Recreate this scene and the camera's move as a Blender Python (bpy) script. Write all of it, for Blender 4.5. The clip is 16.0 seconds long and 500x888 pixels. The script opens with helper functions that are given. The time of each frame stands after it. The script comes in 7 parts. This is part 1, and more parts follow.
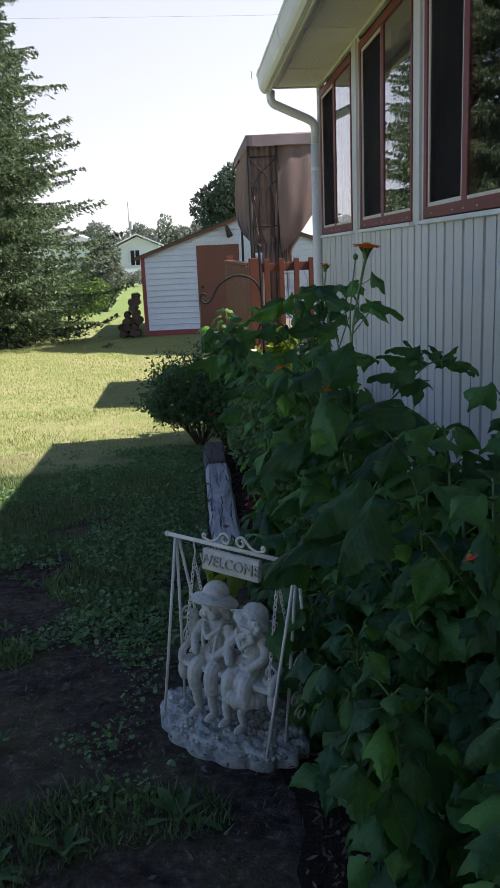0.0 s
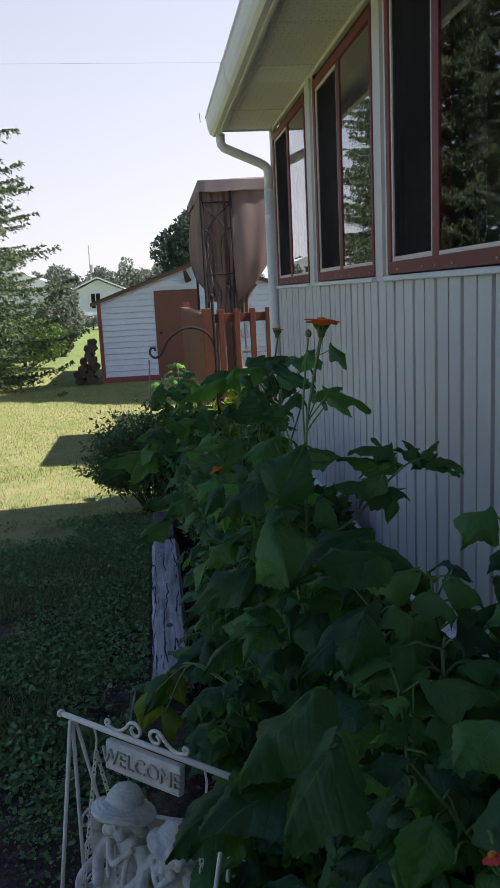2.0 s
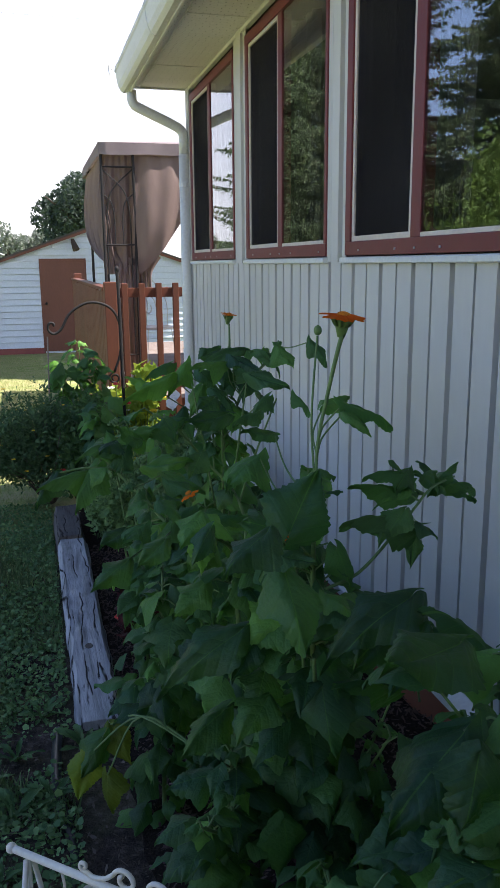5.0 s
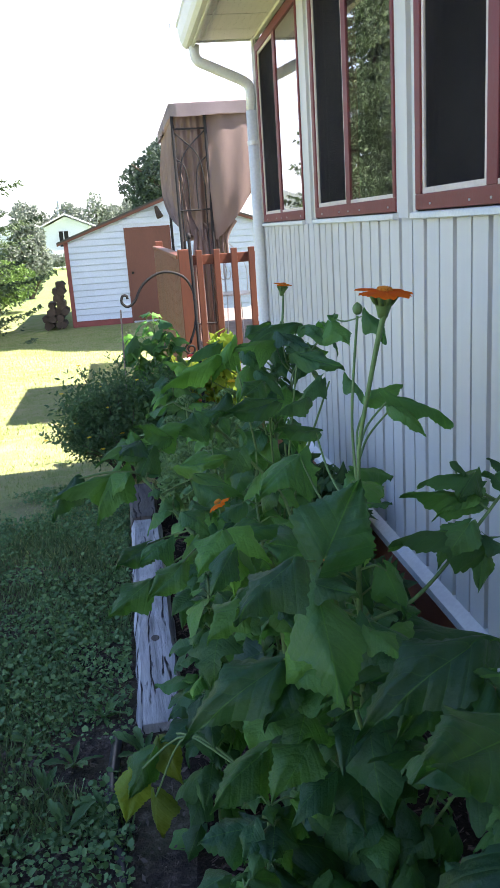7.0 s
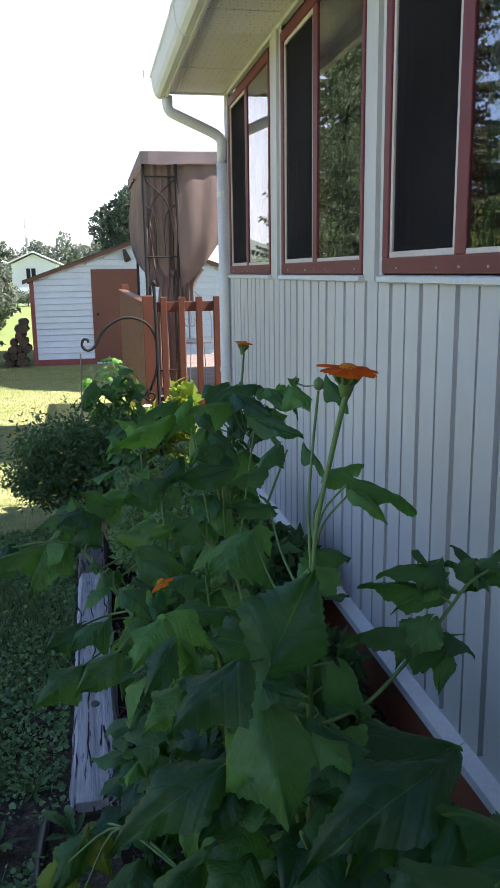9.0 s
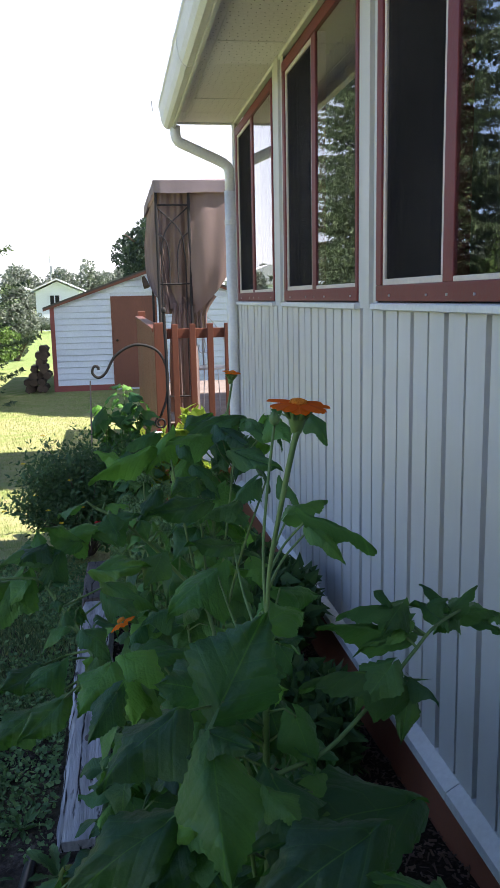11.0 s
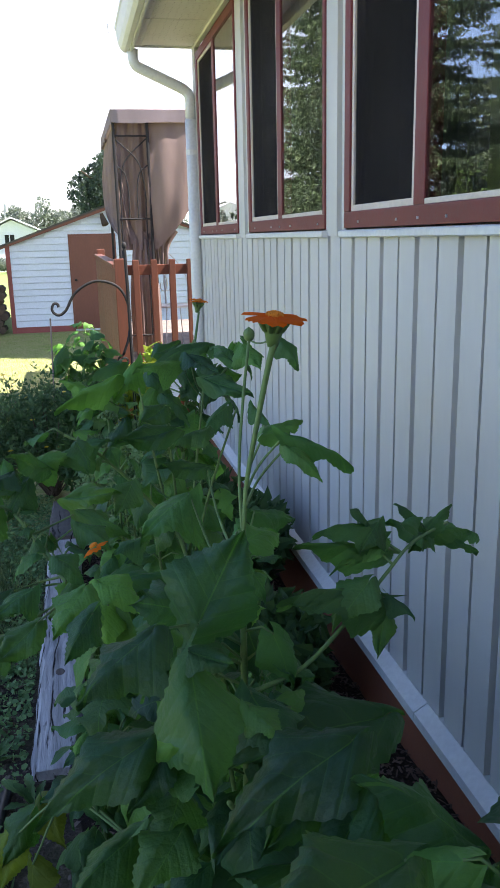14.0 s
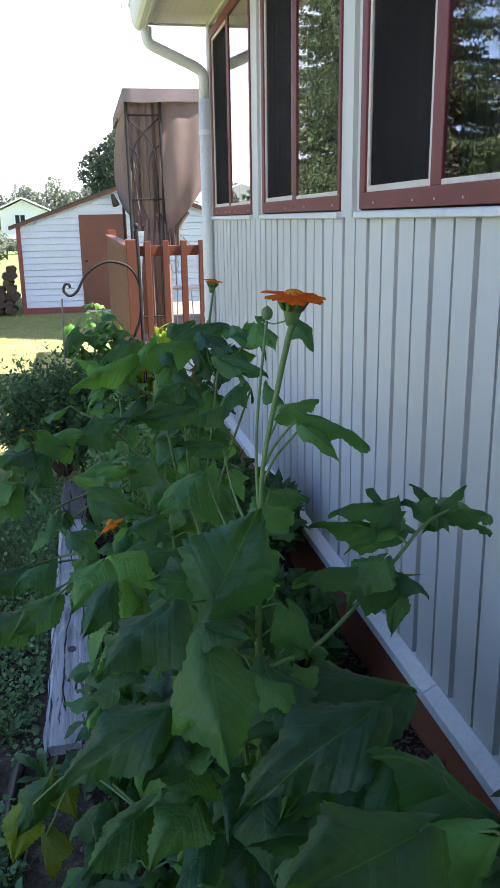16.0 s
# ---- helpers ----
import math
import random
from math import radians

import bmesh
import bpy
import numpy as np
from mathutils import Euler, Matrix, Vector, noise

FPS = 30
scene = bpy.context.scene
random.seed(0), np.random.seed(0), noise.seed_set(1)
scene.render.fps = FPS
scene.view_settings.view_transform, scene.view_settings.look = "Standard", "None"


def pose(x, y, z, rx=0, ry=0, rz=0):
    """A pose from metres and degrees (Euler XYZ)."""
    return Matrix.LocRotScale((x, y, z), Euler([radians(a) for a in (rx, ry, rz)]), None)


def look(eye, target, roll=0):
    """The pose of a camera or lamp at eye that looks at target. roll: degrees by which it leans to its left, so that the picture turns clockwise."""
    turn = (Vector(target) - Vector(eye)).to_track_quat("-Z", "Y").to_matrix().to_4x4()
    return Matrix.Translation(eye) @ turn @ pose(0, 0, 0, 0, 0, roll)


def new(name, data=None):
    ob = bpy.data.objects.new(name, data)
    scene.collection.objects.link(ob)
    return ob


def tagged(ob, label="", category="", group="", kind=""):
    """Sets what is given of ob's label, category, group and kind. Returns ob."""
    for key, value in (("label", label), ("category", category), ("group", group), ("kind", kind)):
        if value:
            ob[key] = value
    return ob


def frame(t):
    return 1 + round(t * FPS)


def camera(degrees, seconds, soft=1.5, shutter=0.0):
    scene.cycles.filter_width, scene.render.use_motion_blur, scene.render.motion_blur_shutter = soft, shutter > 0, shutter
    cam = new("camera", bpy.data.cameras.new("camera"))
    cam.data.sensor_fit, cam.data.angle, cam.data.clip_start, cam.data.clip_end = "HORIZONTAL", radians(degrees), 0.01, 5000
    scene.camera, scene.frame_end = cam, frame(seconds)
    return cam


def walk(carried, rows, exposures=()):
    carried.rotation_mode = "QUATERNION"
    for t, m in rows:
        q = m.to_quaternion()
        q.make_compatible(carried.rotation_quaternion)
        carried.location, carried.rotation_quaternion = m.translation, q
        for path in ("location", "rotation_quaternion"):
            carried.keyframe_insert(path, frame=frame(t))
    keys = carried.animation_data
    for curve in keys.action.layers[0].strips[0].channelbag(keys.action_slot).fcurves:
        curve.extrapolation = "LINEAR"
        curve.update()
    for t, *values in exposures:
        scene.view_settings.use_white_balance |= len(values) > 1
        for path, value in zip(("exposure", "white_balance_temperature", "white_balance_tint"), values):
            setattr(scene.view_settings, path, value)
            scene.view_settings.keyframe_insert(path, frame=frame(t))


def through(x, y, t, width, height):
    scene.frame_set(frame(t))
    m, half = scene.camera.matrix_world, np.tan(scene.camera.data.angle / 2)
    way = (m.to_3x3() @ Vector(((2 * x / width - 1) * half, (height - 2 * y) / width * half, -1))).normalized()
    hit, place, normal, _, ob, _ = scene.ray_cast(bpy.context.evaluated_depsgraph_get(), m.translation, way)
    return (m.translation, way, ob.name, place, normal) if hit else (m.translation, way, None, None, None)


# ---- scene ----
cam = camera(34.6, 16.0)
PATH = [
    (0, (1.122, 4.76, 1.499), (1.249, 6.702, 1.037), -2.5),
    (0.5, (1.127, 4.924, 1.513), (1.357, 6.857, 1.051), -2.9),
    (1, (1.197, 5.058, 1.549), (1.338, 7.024, 1.213), -0.6),
    (1.5, (1.245, 5.186, 1.555), (1.376, 7.147, 1.183), -0.9),
    (2, (1.238, 5.232, 1.565), (1.458, 7.186, 1.195), -2.8),
    (2.5, (1.213, 5.272, 1.555), (1.454, 7.212, 1.133), -1.5),
    (3, (1.126, 5.312, 1.547), (1.398, 7.233, 1.063), -2.8),
    (3.5, (1.104, 5.383, 1.545), (1.337, 7.318, 1.097), -2.6),
    (4, (1.126, 5.486, 1.551), (1.311, 7.418, 1.068), -1.5),
    (4.5, (1.096, 5.575, 1.566), (1.435, 7.493, 1.113), -3.6),
    (5, (1.106, 5.609, 1.585), (1.61, 7.494, 1.145), -0.5),
    (5.2, (1.125, 5.602, 1.595), (1.639, 7.497, 1.212), -1.4),
    (7.3, (1.267, 5.833, 1.595), (1.513, 7.745, 1.062), -4.1),
    (7.5, (1.279, 5.857, 1.597), (1.529, 7.775, 1.087), -4.3),
    (8, (1.286, 5.888, 1.614), (1.595, 7.807, 1.146), -2.7),
    (8.5, (1.28, 5.887, 1.612), (1.613, 7.811, 1.176), -1.8),
    (9, (1.276, 5.88, 1.616), (1.646, 7.8, 1.196), -0.8),
    (9.2, (1.273, 5.872, 1.617), (1.655, 7.791, 1.201), -0.8),
    (11.3, (1.372, 5.897, 1.626), (1.686, 7.845, 1.299), -1.3),
    (11.5, (1.373, 5.881, 1.629), (1.766, 7.824, 1.364), -1.3),
    (12, (1.372, 5.879, 1.632), (1.851, 7.802, 1.362), -1.4),
    (12.5, (1.364, 5.879, 1.631), (1.821, 7.807, 1.355), -1.4),
    (13, (1.363, 5.888, 1.614), (1.82, 7.8, 1.242), -1.8),
    (13.5, (1.357, 5.916, 1.59), (1.769, 7.809, 1.093), -1.4),
    (14, (1.352, 5.914, 1.59), (1.751, 7.808, 1.089), -1.3),
    (14.5, (1.346, 5.913, 1.592), (1.739, 7.809, 1.093), -1.1),
    (15, (1.343, 5.909, 1.591), (1.699, 7.813, 1.094), -1.8),
    (15.5, (1.35, 5.902, 1.589), (1.739, 7.797, 1.078), -1.9),
    (16, (1.341, 5.91, 1.586), (1.716, 7.798, 1.045), -0.9),
]
EXPOSURES = [(0.0, 0.72), (1.0, 0.92), (1.5, 0.66), (2.0, 0.54), (2.5, 0.54), (3.5, 0.80), (4.0, 0.82), (4.5, 0.90), (5.0, 1.26), (7.3, 2.08), (8.0, 1.76), (9.0, 1.44), (12.5, 1.42), (14.5, 1.92), (16.0, 1.92)]
walk(cam, [(t, look(eye, target, roll)) for t, eye, target, roll in PATH], [(t, stops, 6600, 18) for t, stops in EXPOSURES])

# ---- light ----
SUN = Vector((1.78, -0.45, 2.72)).normalized()
world = bpy.data.worlds.new("sky")
scene.world = world
world.use_nodes = True
sky = world.node_tree.nodes.new("ShaderNodeTexSky")
sky.sky_type = "NISHITA"
sky.sun_disc = False
sky.sun_elevation = math.asin(SUN.z)
sky.sun_rotation = math.atan2(SUN.x, SUN.y)
sky.air_density, sky.dust_density, sky.ozone_density = 1.0, 1.2, 1.0
background = world.node_tree.nodes["Background"]
background.inputs["Strength"].default_value = 0.073
haze = world.node_tree.nodes.new("ShaderNodeMix")   # thin bright summer haze over the whole sky
haze.data_type = "RGBA"
haze.inputs[0].default_value = 0.82
up = world.node_tree.nodes.new("ShaderNodeTexCoord")
height = world.node_tree.nodes.new("ShaderNodeSeparateXYZ")
tone = world.node_tree.nodes.new("ShaderNodeValToRGB")   # brightest at the horizon, deeper overhead
tone.color_ramp.elements[0].position, tone.color_ramp.elements[0].color = 0.0, (11.3, 11.7, 12.2, 1)
tone.color_ramp.elements[1].position, tone.color_ramp.elements[1].color = 0.85, (0.65, 1.2, 2.5, 1)
middle = tone.color_ramp.elements.new(0.36)
middle.color = (7.9, 8.9, 10.6, 1)
higher = tone.color_ramp.elements.new(0.55)
higher.color = (1.3, 2.2, 4.3, 1)
world.node_tree.links.new(up.outputs["Generated"], height.inputs[0])
world.node_tree.links.new(height.outputs["Z"], tone.inputs[0])
toward = world.node_tree.nodes.new("ShaderNodeVectorMath")   # the haze is brighter on the sun's side
toward.operation = "DOT_PRODUCT"
toward.inputs[1].default_value = Vector((SUN.x, SUN.y, 0)).normalized()
gain = world.node_tree.nodes.new("ShaderNodeMath")
gain.operation = "MULTIPLY_ADD"
gain.inputs[1].default_value, gain.inputs[2].default_value = 0.35, 1.0
glow = world.node_tree.nodes.new("ShaderNodeVectorMath")
glow.operation = "SCALE"
world.node_tree.links.new(up.outputs["Generated"], toward.inputs[0])
world.node_tree.links.new(toward.outputs["Value"], gain.inputs[0])
world.node_tree.links.new(tone.outputs[0], glow.inputs[0])
world.node_tree.links.new(gain.outputs[0], glow.inputs["Scale"])
away = world.node_tree.nodes.new("ShaderNodeMapRange")   # clearer and bluer opposite the sun
away.interpolation_type = "SMOOTHSTEP"
away.inputs[1].default_value, away.inputs[2].default_value = -0.40, -0.72
clear = world.node_tree.nodes.new("ShaderNodeMix")
clear.data_type, clear.blend_type = "RGBA", "MULTIPLY"
clear.inputs[7].default_value = (0.58, 0.90, 1.42, 1)
world.node_tree.links.new(toward.outputs["Value"], away.inputs[0])
world.node_tree.links.new(away.outputs[0], clear.inputs[0])
world.node_tree.links.new(glow.outputs[0], clear.inputs[6])
world.node_tree.links.new(clear.outputs[2], haze.inputs[7])
world.node_tree.links.new(sky.outputs["Color"], haze.inputs[6])
world.node_tree.links.new(haze.outputs[2], background.inputs["Color"])
sun = new("sun", bpy.data.lights.new("sun", "SUN"))
sun.data.energy, sun.data.angle, sun.data.color = 5.0, radians(0.55), (1.0, 0.95, 0.86)
sun.matrix_world = look(SUN * 60, (0, 0, 0))


# ---- materials ----
class Nodes:
    """A small helper to wire a material's nodes."""

    def __init__(self, name):
        self.mat = bpy.data.materials.new(name)
        self.mat.use_nodes = True
        self.tree = self.mat.node_tree
        self.tree.nodes.clear()
        self.out = self.add("OutputMaterial")

    def add(self, kind, **inputs):
        n = self.tree.nodes.new("ShaderNode" + kind)
        for k, v in inputs.items():
            self.put(n.inputs[k.replace("_", " ")], v)
        return n

    def put(self, socket, v):
        if isinstance(v, bpy.types.NodeSocket):
            self.tree.links.new(v, socket)
        else:
            socket.default_value = v

    def coords(self, kind="Object", scale=(1, 1, 1)):
        c = self.add("TexCoord")
        m = self.add("Mapping")
        self.put(m.inputs["Vector"], c.outputs[kind])
        m.inputs["Scale"].default_value = scale
        return m.outputs["Vector"]

    def position(self, scale=(1, 1, 1)):
        g = self.add("NewGeometry")
        m = self.add("Mapping")
        self.put(m.inputs["Vector"], g.outputs["Position"])
        m.inputs["Scale"].default_value = scale
        return m.outputs["Vector"]

    def noise(self, vec, scale, detail=4, rough=0.55, dist=0.0):
        n = self.add("TexNoise")
        self.put(n.inputs["Vector"], vec)
        n.inputs["Scale"].default_value = scale
        n.inputs["Detail"].default_value = detail
        n.inputs["Roughness"].default_value = rough
        n.inputs["Distortion"].default_value = dist
        return n.outputs["Fac"]

    def ramp(self, fac, stops):
        r = self.add("ValToRGB")
        self.put(r.inputs["Fac"], fac)
        e = r.color_ramp.elements
        while len(e) < len(stops):
            e.new(0.5)
        for el, (p, c) in zip(e, stops):
            el.position, el.color = p, (*c, 1) if len(c) == 3 else c
        return r.outputs["Color"]

    def math(self, op, a, b=0.0, c=0.0):
        n = self.add("Math")
        n.operation = op
        for s, v in zip(n.inputs, (a, b, c)):
            self.put(s, v)
        return n.outputs[0]

    def mix(self, fac, a, b, blend="MIX"):
        n = self.add("Mix")
        n.data_type, n.blend_type = "RGBA", blend
        self.put(n.inputs[0], fac)
        for s, v in ((n.inputs[6], a), (n.inputs[7], b)):
            self.put(s, (*v, 1) if isinstance(v, tuple) and len(v) == 3 else v)
        return n.outputs[2]

    def bump(self, height, strength=0.3, distance=0.01):
        b = self.add("Bump")
        self.put(b.inputs["Height"], height)
        b.inputs["Strength"].default_value, b.inputs["Distance"].default_value = strength, distance
        return b.outputs["Normal"]

    def random(self):
        return self.add("ObjectInfo").outputs["Random"]

    def island(self):
        return self.add("NewGeometry").outputs["Random Per Island"]

    def surface(self, color, rough=0.6, normal=None, metal=0.0, spec=0.5):
        p = self.add("BsdfPrincipled")
        self.put(p.inputs["Base Color"], (*color, 1) if isinstance(color, tuple) and len(color) == 3 else color)
        self.put(p.inputs["Roughness"], rough)
        p.inputs["Metallic"].default_value = metal
        p.inputs["Specular IOR Level"].default_value = spec
        if normal is not None:
            self.put(p.inputs["Normal"], normal)
        return p.outputs[0]

    def end(self, shader):
        self.put(self.out.inputs["Surface"], shader)
        return self.mat


def painted(name, a, b, rough=0.5, scale=6.0, fine=90.0, bump=0.15, metal=0.0, world_space=True, stretch=(1, 1, 1), spread=0.0, grain=0.25):
    """Paint, plastic, cloth or metal: two tones at a large scale, grain at a small one."""
    n = Nodes(name)
    v = n.position(stretch) if world_space else n.coords("Object", stretch)
    big, small = n.noise(v, scale, 5), n.noise(v, fine, 3)
    col = n.mix(n.ramp(big, [(0.3, (0, 0, 0)), (0.7, (1, 1, 1))]), a, b)
    col = n.mix(grain, col, n.ramp(small, [(0.2, tuple(0.55 * c for c in a)), (0.8, tuple(min(1, 1.25 * c) for c in b))]))
    if spread:
        col = n.mix(n.math("MULTIPLY", n.random(), spread), col, tuple(0.6 * c for c in a))
    r = n.math("MULTIPLY_ADD", small, 0.2, rough - 0.1)
    return n.end(n.surface(col, r, n.bump(small, bump, 0.002), metal))


def leafy(name, dark, light, under, veins=True, through=0.35, rough=0.5, island=False, spec=0.32):
    """Leaf: green that varies leaf by leaf, pale veins along the blade, light let through it."""
    n = Nodes(name)
    rnd = n.island() if island else n.random()
    v = n.coords("Object")
    col = n.mix(n.math("POWER", rnd, 1.5), dark, light)
    col = n.mix(1.0, col, n.add("ObjectInfo").outputs["Color"], "MULTIPLY")   # tone varies per leaf; low and near leaves carry painted shade
    col = n.mix(n.math("MULTIPLY", n.noise(n.position(), 35, 3), 0.5), col, tuple(0.6 * c for c in dark))
    normal = None
    if veins:
        sep = n.add("SeparateXYZ")
        n.put(sep.inputs[0], v)
        ax = n.math("ABSOLUTE", sep.outputs[0])
        s = n.math("MULTIPLY_ADD", ax, -0.75, sep.outputs[1])
        saw = n.math("PINGPONG", n.math("MULTIPLY", s, 5.0), 0.5)
        side = n.math("LESS_THAN", saw, 0.028)
        mid = n.math("LESS_THAN", ax, 0.009)
        vein = n.math("MAXIMUM", n.math("MULTIPLY", side, 0.35), mid)
        col = n.mix(n.math("MULTIPLY", vein, 0.24), col, under)
        h = n.math("ADD", n.math("MULTIPLY", n.math("MINIMUM", saw, 0.2), 1.2), n.noise(v, 9, 4))
        normal = n.bump(h, 0.26, 0.024)
    s1 = n.surface(col, rough, normal, 0, spec)
    tr = n.add("BsdfTranslucent")
    n.put(tr.inputs["Color"], n.mix(0.5, col, under))
    m = n.add("MixShader")
    m.inputs[0].default_value = through
    n.put(m.inputs[1], s1)
    n.put(m.inputs[2], tr.outputs[0])
    return n.end(m.outputs[0])


def weathered_wood(name, pale, mid, crack, along=1, freq=1.0):
    n = Nodes(name)
    st = [15.0 * freq] * 3
    st[along] = 1.6
    v = n.coords("Object", tuple(st))
    warp = n.noise(n.coords("Object"), 5, 3)
    grain = n.noise(v, 1.0, 6, 0.6, 0.8)
    lines = n.noise(v, 1.9, 4, 0.65, 0.6)
    col = n.ramp(grain, [(0.24, crack), (0.36, mid), (0.55, pale), (0.8, mid)])
    col = n.mix(n.ramp(lines, [(0.345, (1, 1, 1)), (0.40, (0, 0, 0))]), col, crack)
    col = n.mix(n.math("MULTIPLY", n.ramp(warp, [(0.5, (0, 0, 0)), (0.75, (1, 1, 1))]), 0.5), col, mid)
    # long drying checks that wander along the grain
    sep = n.add("SeparateXYZ")
    n.put(sep.inputs[0], n.coords("Object"))
    v2 = n.coords("Object", tuple(1.0 if k != along else 0.45 for k in range(3)))
    drift = n.math("ADD", sep.outputs[0 if along == 1 else 1], n.math("MULTIPLY", n.noise(v2, 7, 2), 0.10))
    wave = n.math("PINGPONG", n.math("MULTIPLY", drift, 19.0), 0.5)
    keep = n.ramp(n.noise(v2, 9, 3), [(0.43, (0, 0, 0)), (0.50, (1, 1, 1))])
    check = n.math("MULTIPLY", n.ramp(wave, [(0.025, (1, 1, 1)), (0.07, (0, 0, 0))]), keep)
    col = n.mix(check, col, crack)
    h = n.math("ADD", grain, n.math("MULTIPLY", lines, 0.8))
    h = n.math("SUBTRACT", h, n.math("MULTIPLY", check, 1.2))
    return n.end(n.surface(col, 0.85, n.bump(h, 0.9, 0.01), 0, 0.2))


SIDING = painted("siding_enamel", (0.555, 0.55, 0.515), (0.62, 0.615, 0.58), 0.42, 1.6, 55, 0.03, stretch=(1, 1, 0.25), grain=0.06)
TRIM_WHITE = painted("white_trim_paint", (0.66, 0.68, 0.66), (0.74, 0.75, 0.73), 0.4, 4, 70, 0.08)
SOFFIT = painted("soffit_vinyl", (0.84, 0.80, 0.80), (0.89, 0.86, 0.86), 0.55, 3, 60, 0.1)
SASH = painted("red_brown_paint", (0.140, 0.021, 0.022), (0.185, 0.030, 0.030), 0.5, 7, 90, 0.15)
SKIRT = painted("brown_skirt_paint", (0.25, 0.080, 0.040), (0.32, 0.105, 0.055), 0.6, 5, 70, 0.2)
BEIGE = painted("beige_screen_rail", (0.60, 0.52, 0.45), (0.68, 0.60, 0.52), 0.5, 8, 80, 0.05)
ROOFING = painted("asphalt_shingle", (0.05, 0.05, 0.05), (0.09, 0.085, 0.08), 0.9, 8, 160, 0.6)
ROOM = painted("room_paint", (0.16, 0.14, 0.12), (0.20, 0.18, 0.15), 0.8, 2, 40, 0.05)
CURTAIN = painted("curtain_cloth", (0.13, 0.115, 0.10), (0.17, 0.15, 0.13), 0.9, 5, 120, 0.2)
IRON = painted("black_iron", (0.008, 0.008, 0.009), (0.016, 0.015, 0.016), 0.8, 20, 200, 0.3)
IVORY = painted("ivory_enamel", (0.72, 0.68, 0.58), (0.80, 0.77, 0.68), 0.5, 18, 160, 0.15)
STONE = painted("painted_resin", (0.46, 0.47, 0.41), (0.70, 0.68, 0.60), 0.7, 30, 150, 0.5)
MOSSY = painted("aged_resin", (0.10, 0.135, 0.125), (0.68, 0.67, 0.61), 0.8, 60, 190, 0.5)
LETTER = painted("worn_letter_paint", (0.40, 0.39, 0.32), (0.50, 0.48, 0.40), 0.7, 30, 150, 0.3)
# white siding with the blue sky light of its shaded front painted in
SHED_SKYLIT_WHITE = painted("shed_skylit_siding_paint", (0.54, 0.64, 0.76), (0.63, 0.73, 0.85), 0.5, 2.5, 40, 0.1, spread=0.12)
SHED_RED = painted("shed_trim_paint", (0.19, 0.045, 0.045), (0.25, 0.065, 0.06), 0.55, 4, 50, 0.15)
SHED_DOOR = painted("shed_door_paint", (0.125, 0.046, 0.030), (0.165, 0.061, 0.040), 0.55, 3, 50, 0.2, stretch=(1, 1, 0.3))
DECK_STAIN = painted("deck_stain", (0.115, 0.036, 0.020), (0.185, 0.057, 0.029), 0.6, 4, 70, 0.25, stretch=(1, 1, 0.25), spread=0.35)


def canvas(name, a, b, through):
    """Sun-bleached cloth: stains, weave, light let through."""
    n = Nodes(name)
    v = n.position((1, 1, 0.35))
    big, weave = n.noise(v, 3.0, 6), n.noise(n.position(), 260, 2)
    col = n.mix(n.ramp(big, [(0.32, (0, 0, 0)), (0.68, (1, 1, 1))]), a, b)
    col = n.mix(n.math("MULTIPLY", weave, 0.25), col, tuple(0.6 * c for c in a))
    cloth = n.surface(col, 0.9, n.bump(n.math("ADD", weave, n.math("MULTIPLY", n.noise(v, 14, 5), 2.0)), 0.35, 0.01), 0, 0.1)
    tr = n.add("BsdfTranslucent")
    n.put(tr.inputs["Color"], n.mix(0.5, col, (0.30, 0.22, 0.10)))
    m = n.add("MixShader")
    m.inputs[0].default_value = through
    n.put(m.inputs[1], cloth)
    n.put(m.inputs[2], tr.outputs[0])
    return n.end(m.outputs[0])


CANVAS = canvas("taupe_canvas", (0.215, 0.163, 0.152), (0.32, 0.25, 0.232), 0.28)
CANVAS_TOP = canvas("canopy_canvas", (0.25, 0.21, 0.22), (0.31, 0.265, 0.27), 0.1)
WHITE_WIRE = painted("white_metal_furniture", (0.45, 0.46, 0.47), (0.58, 0.58, 0.58), 0.45, 10, 90, 0.05)
BARK = painted("bark", (0.06, 0.045, 0.035), (0.12, 0.09, 0.07), 0.95, 12, 60, 0.9, stretch=(1, 1, 0.3))
HOSE = painted("black_hose", (0.01, 0.011, 0.013), (0.02, 0.02, 0.022), 0.4, 10, 90, 0.1)
TIE = weathered_wood("weathered_timber", (0.50, 0.49, 0.49), (0.20, 0.195, 0.195), (0.03, 0.026, 0.025))
OLD_TIE = weathered_wood("dark_timber", (0.16, 0.14, 0.125), (0.095, 0.08, 0.07), (0.02, 0.017, 0.015))
GREY_BOARD = painted("worn_deck_board", (0.20, 0.16, 0.14), (0.28, 0.235, 0.21), 0.75, 4, 70, 0.3, spread=0.3)
LITTER = painted("dry_litter", (0.10, 0.075, 0.055), (0.26, 0.21, 0.16), 0.9, 20, 100, 0.2, spread=0.6)
ROTTEN = painted("rotten_timber", (0.035, 0.027, 0.022), (0.08, 0.06, 0.05), 0.95, 25, 120, 0.9)
LEAF = leafy("sunflower_leaf", (0.034, 0.115, 0.048), (0.145, 0.345, 0.068), (0.17, 0.48, 0.045), True, 0.36, 0.50, spec=0.42)
YELLOWED = leafy("yellowed_leaf", (0.20, 0.31, 0.025), (0.32, 0.42, 0.035), (0.4, 0.45, 0.06), True, 0.4, 0.5)
WEED_BLADE = leafy("dandelion_leaf", (0.05, 0.13, 0.04), (0.13, 0.26, 0.08), (0.2, 0.34, 0.1), True, 0.3, 0.5)
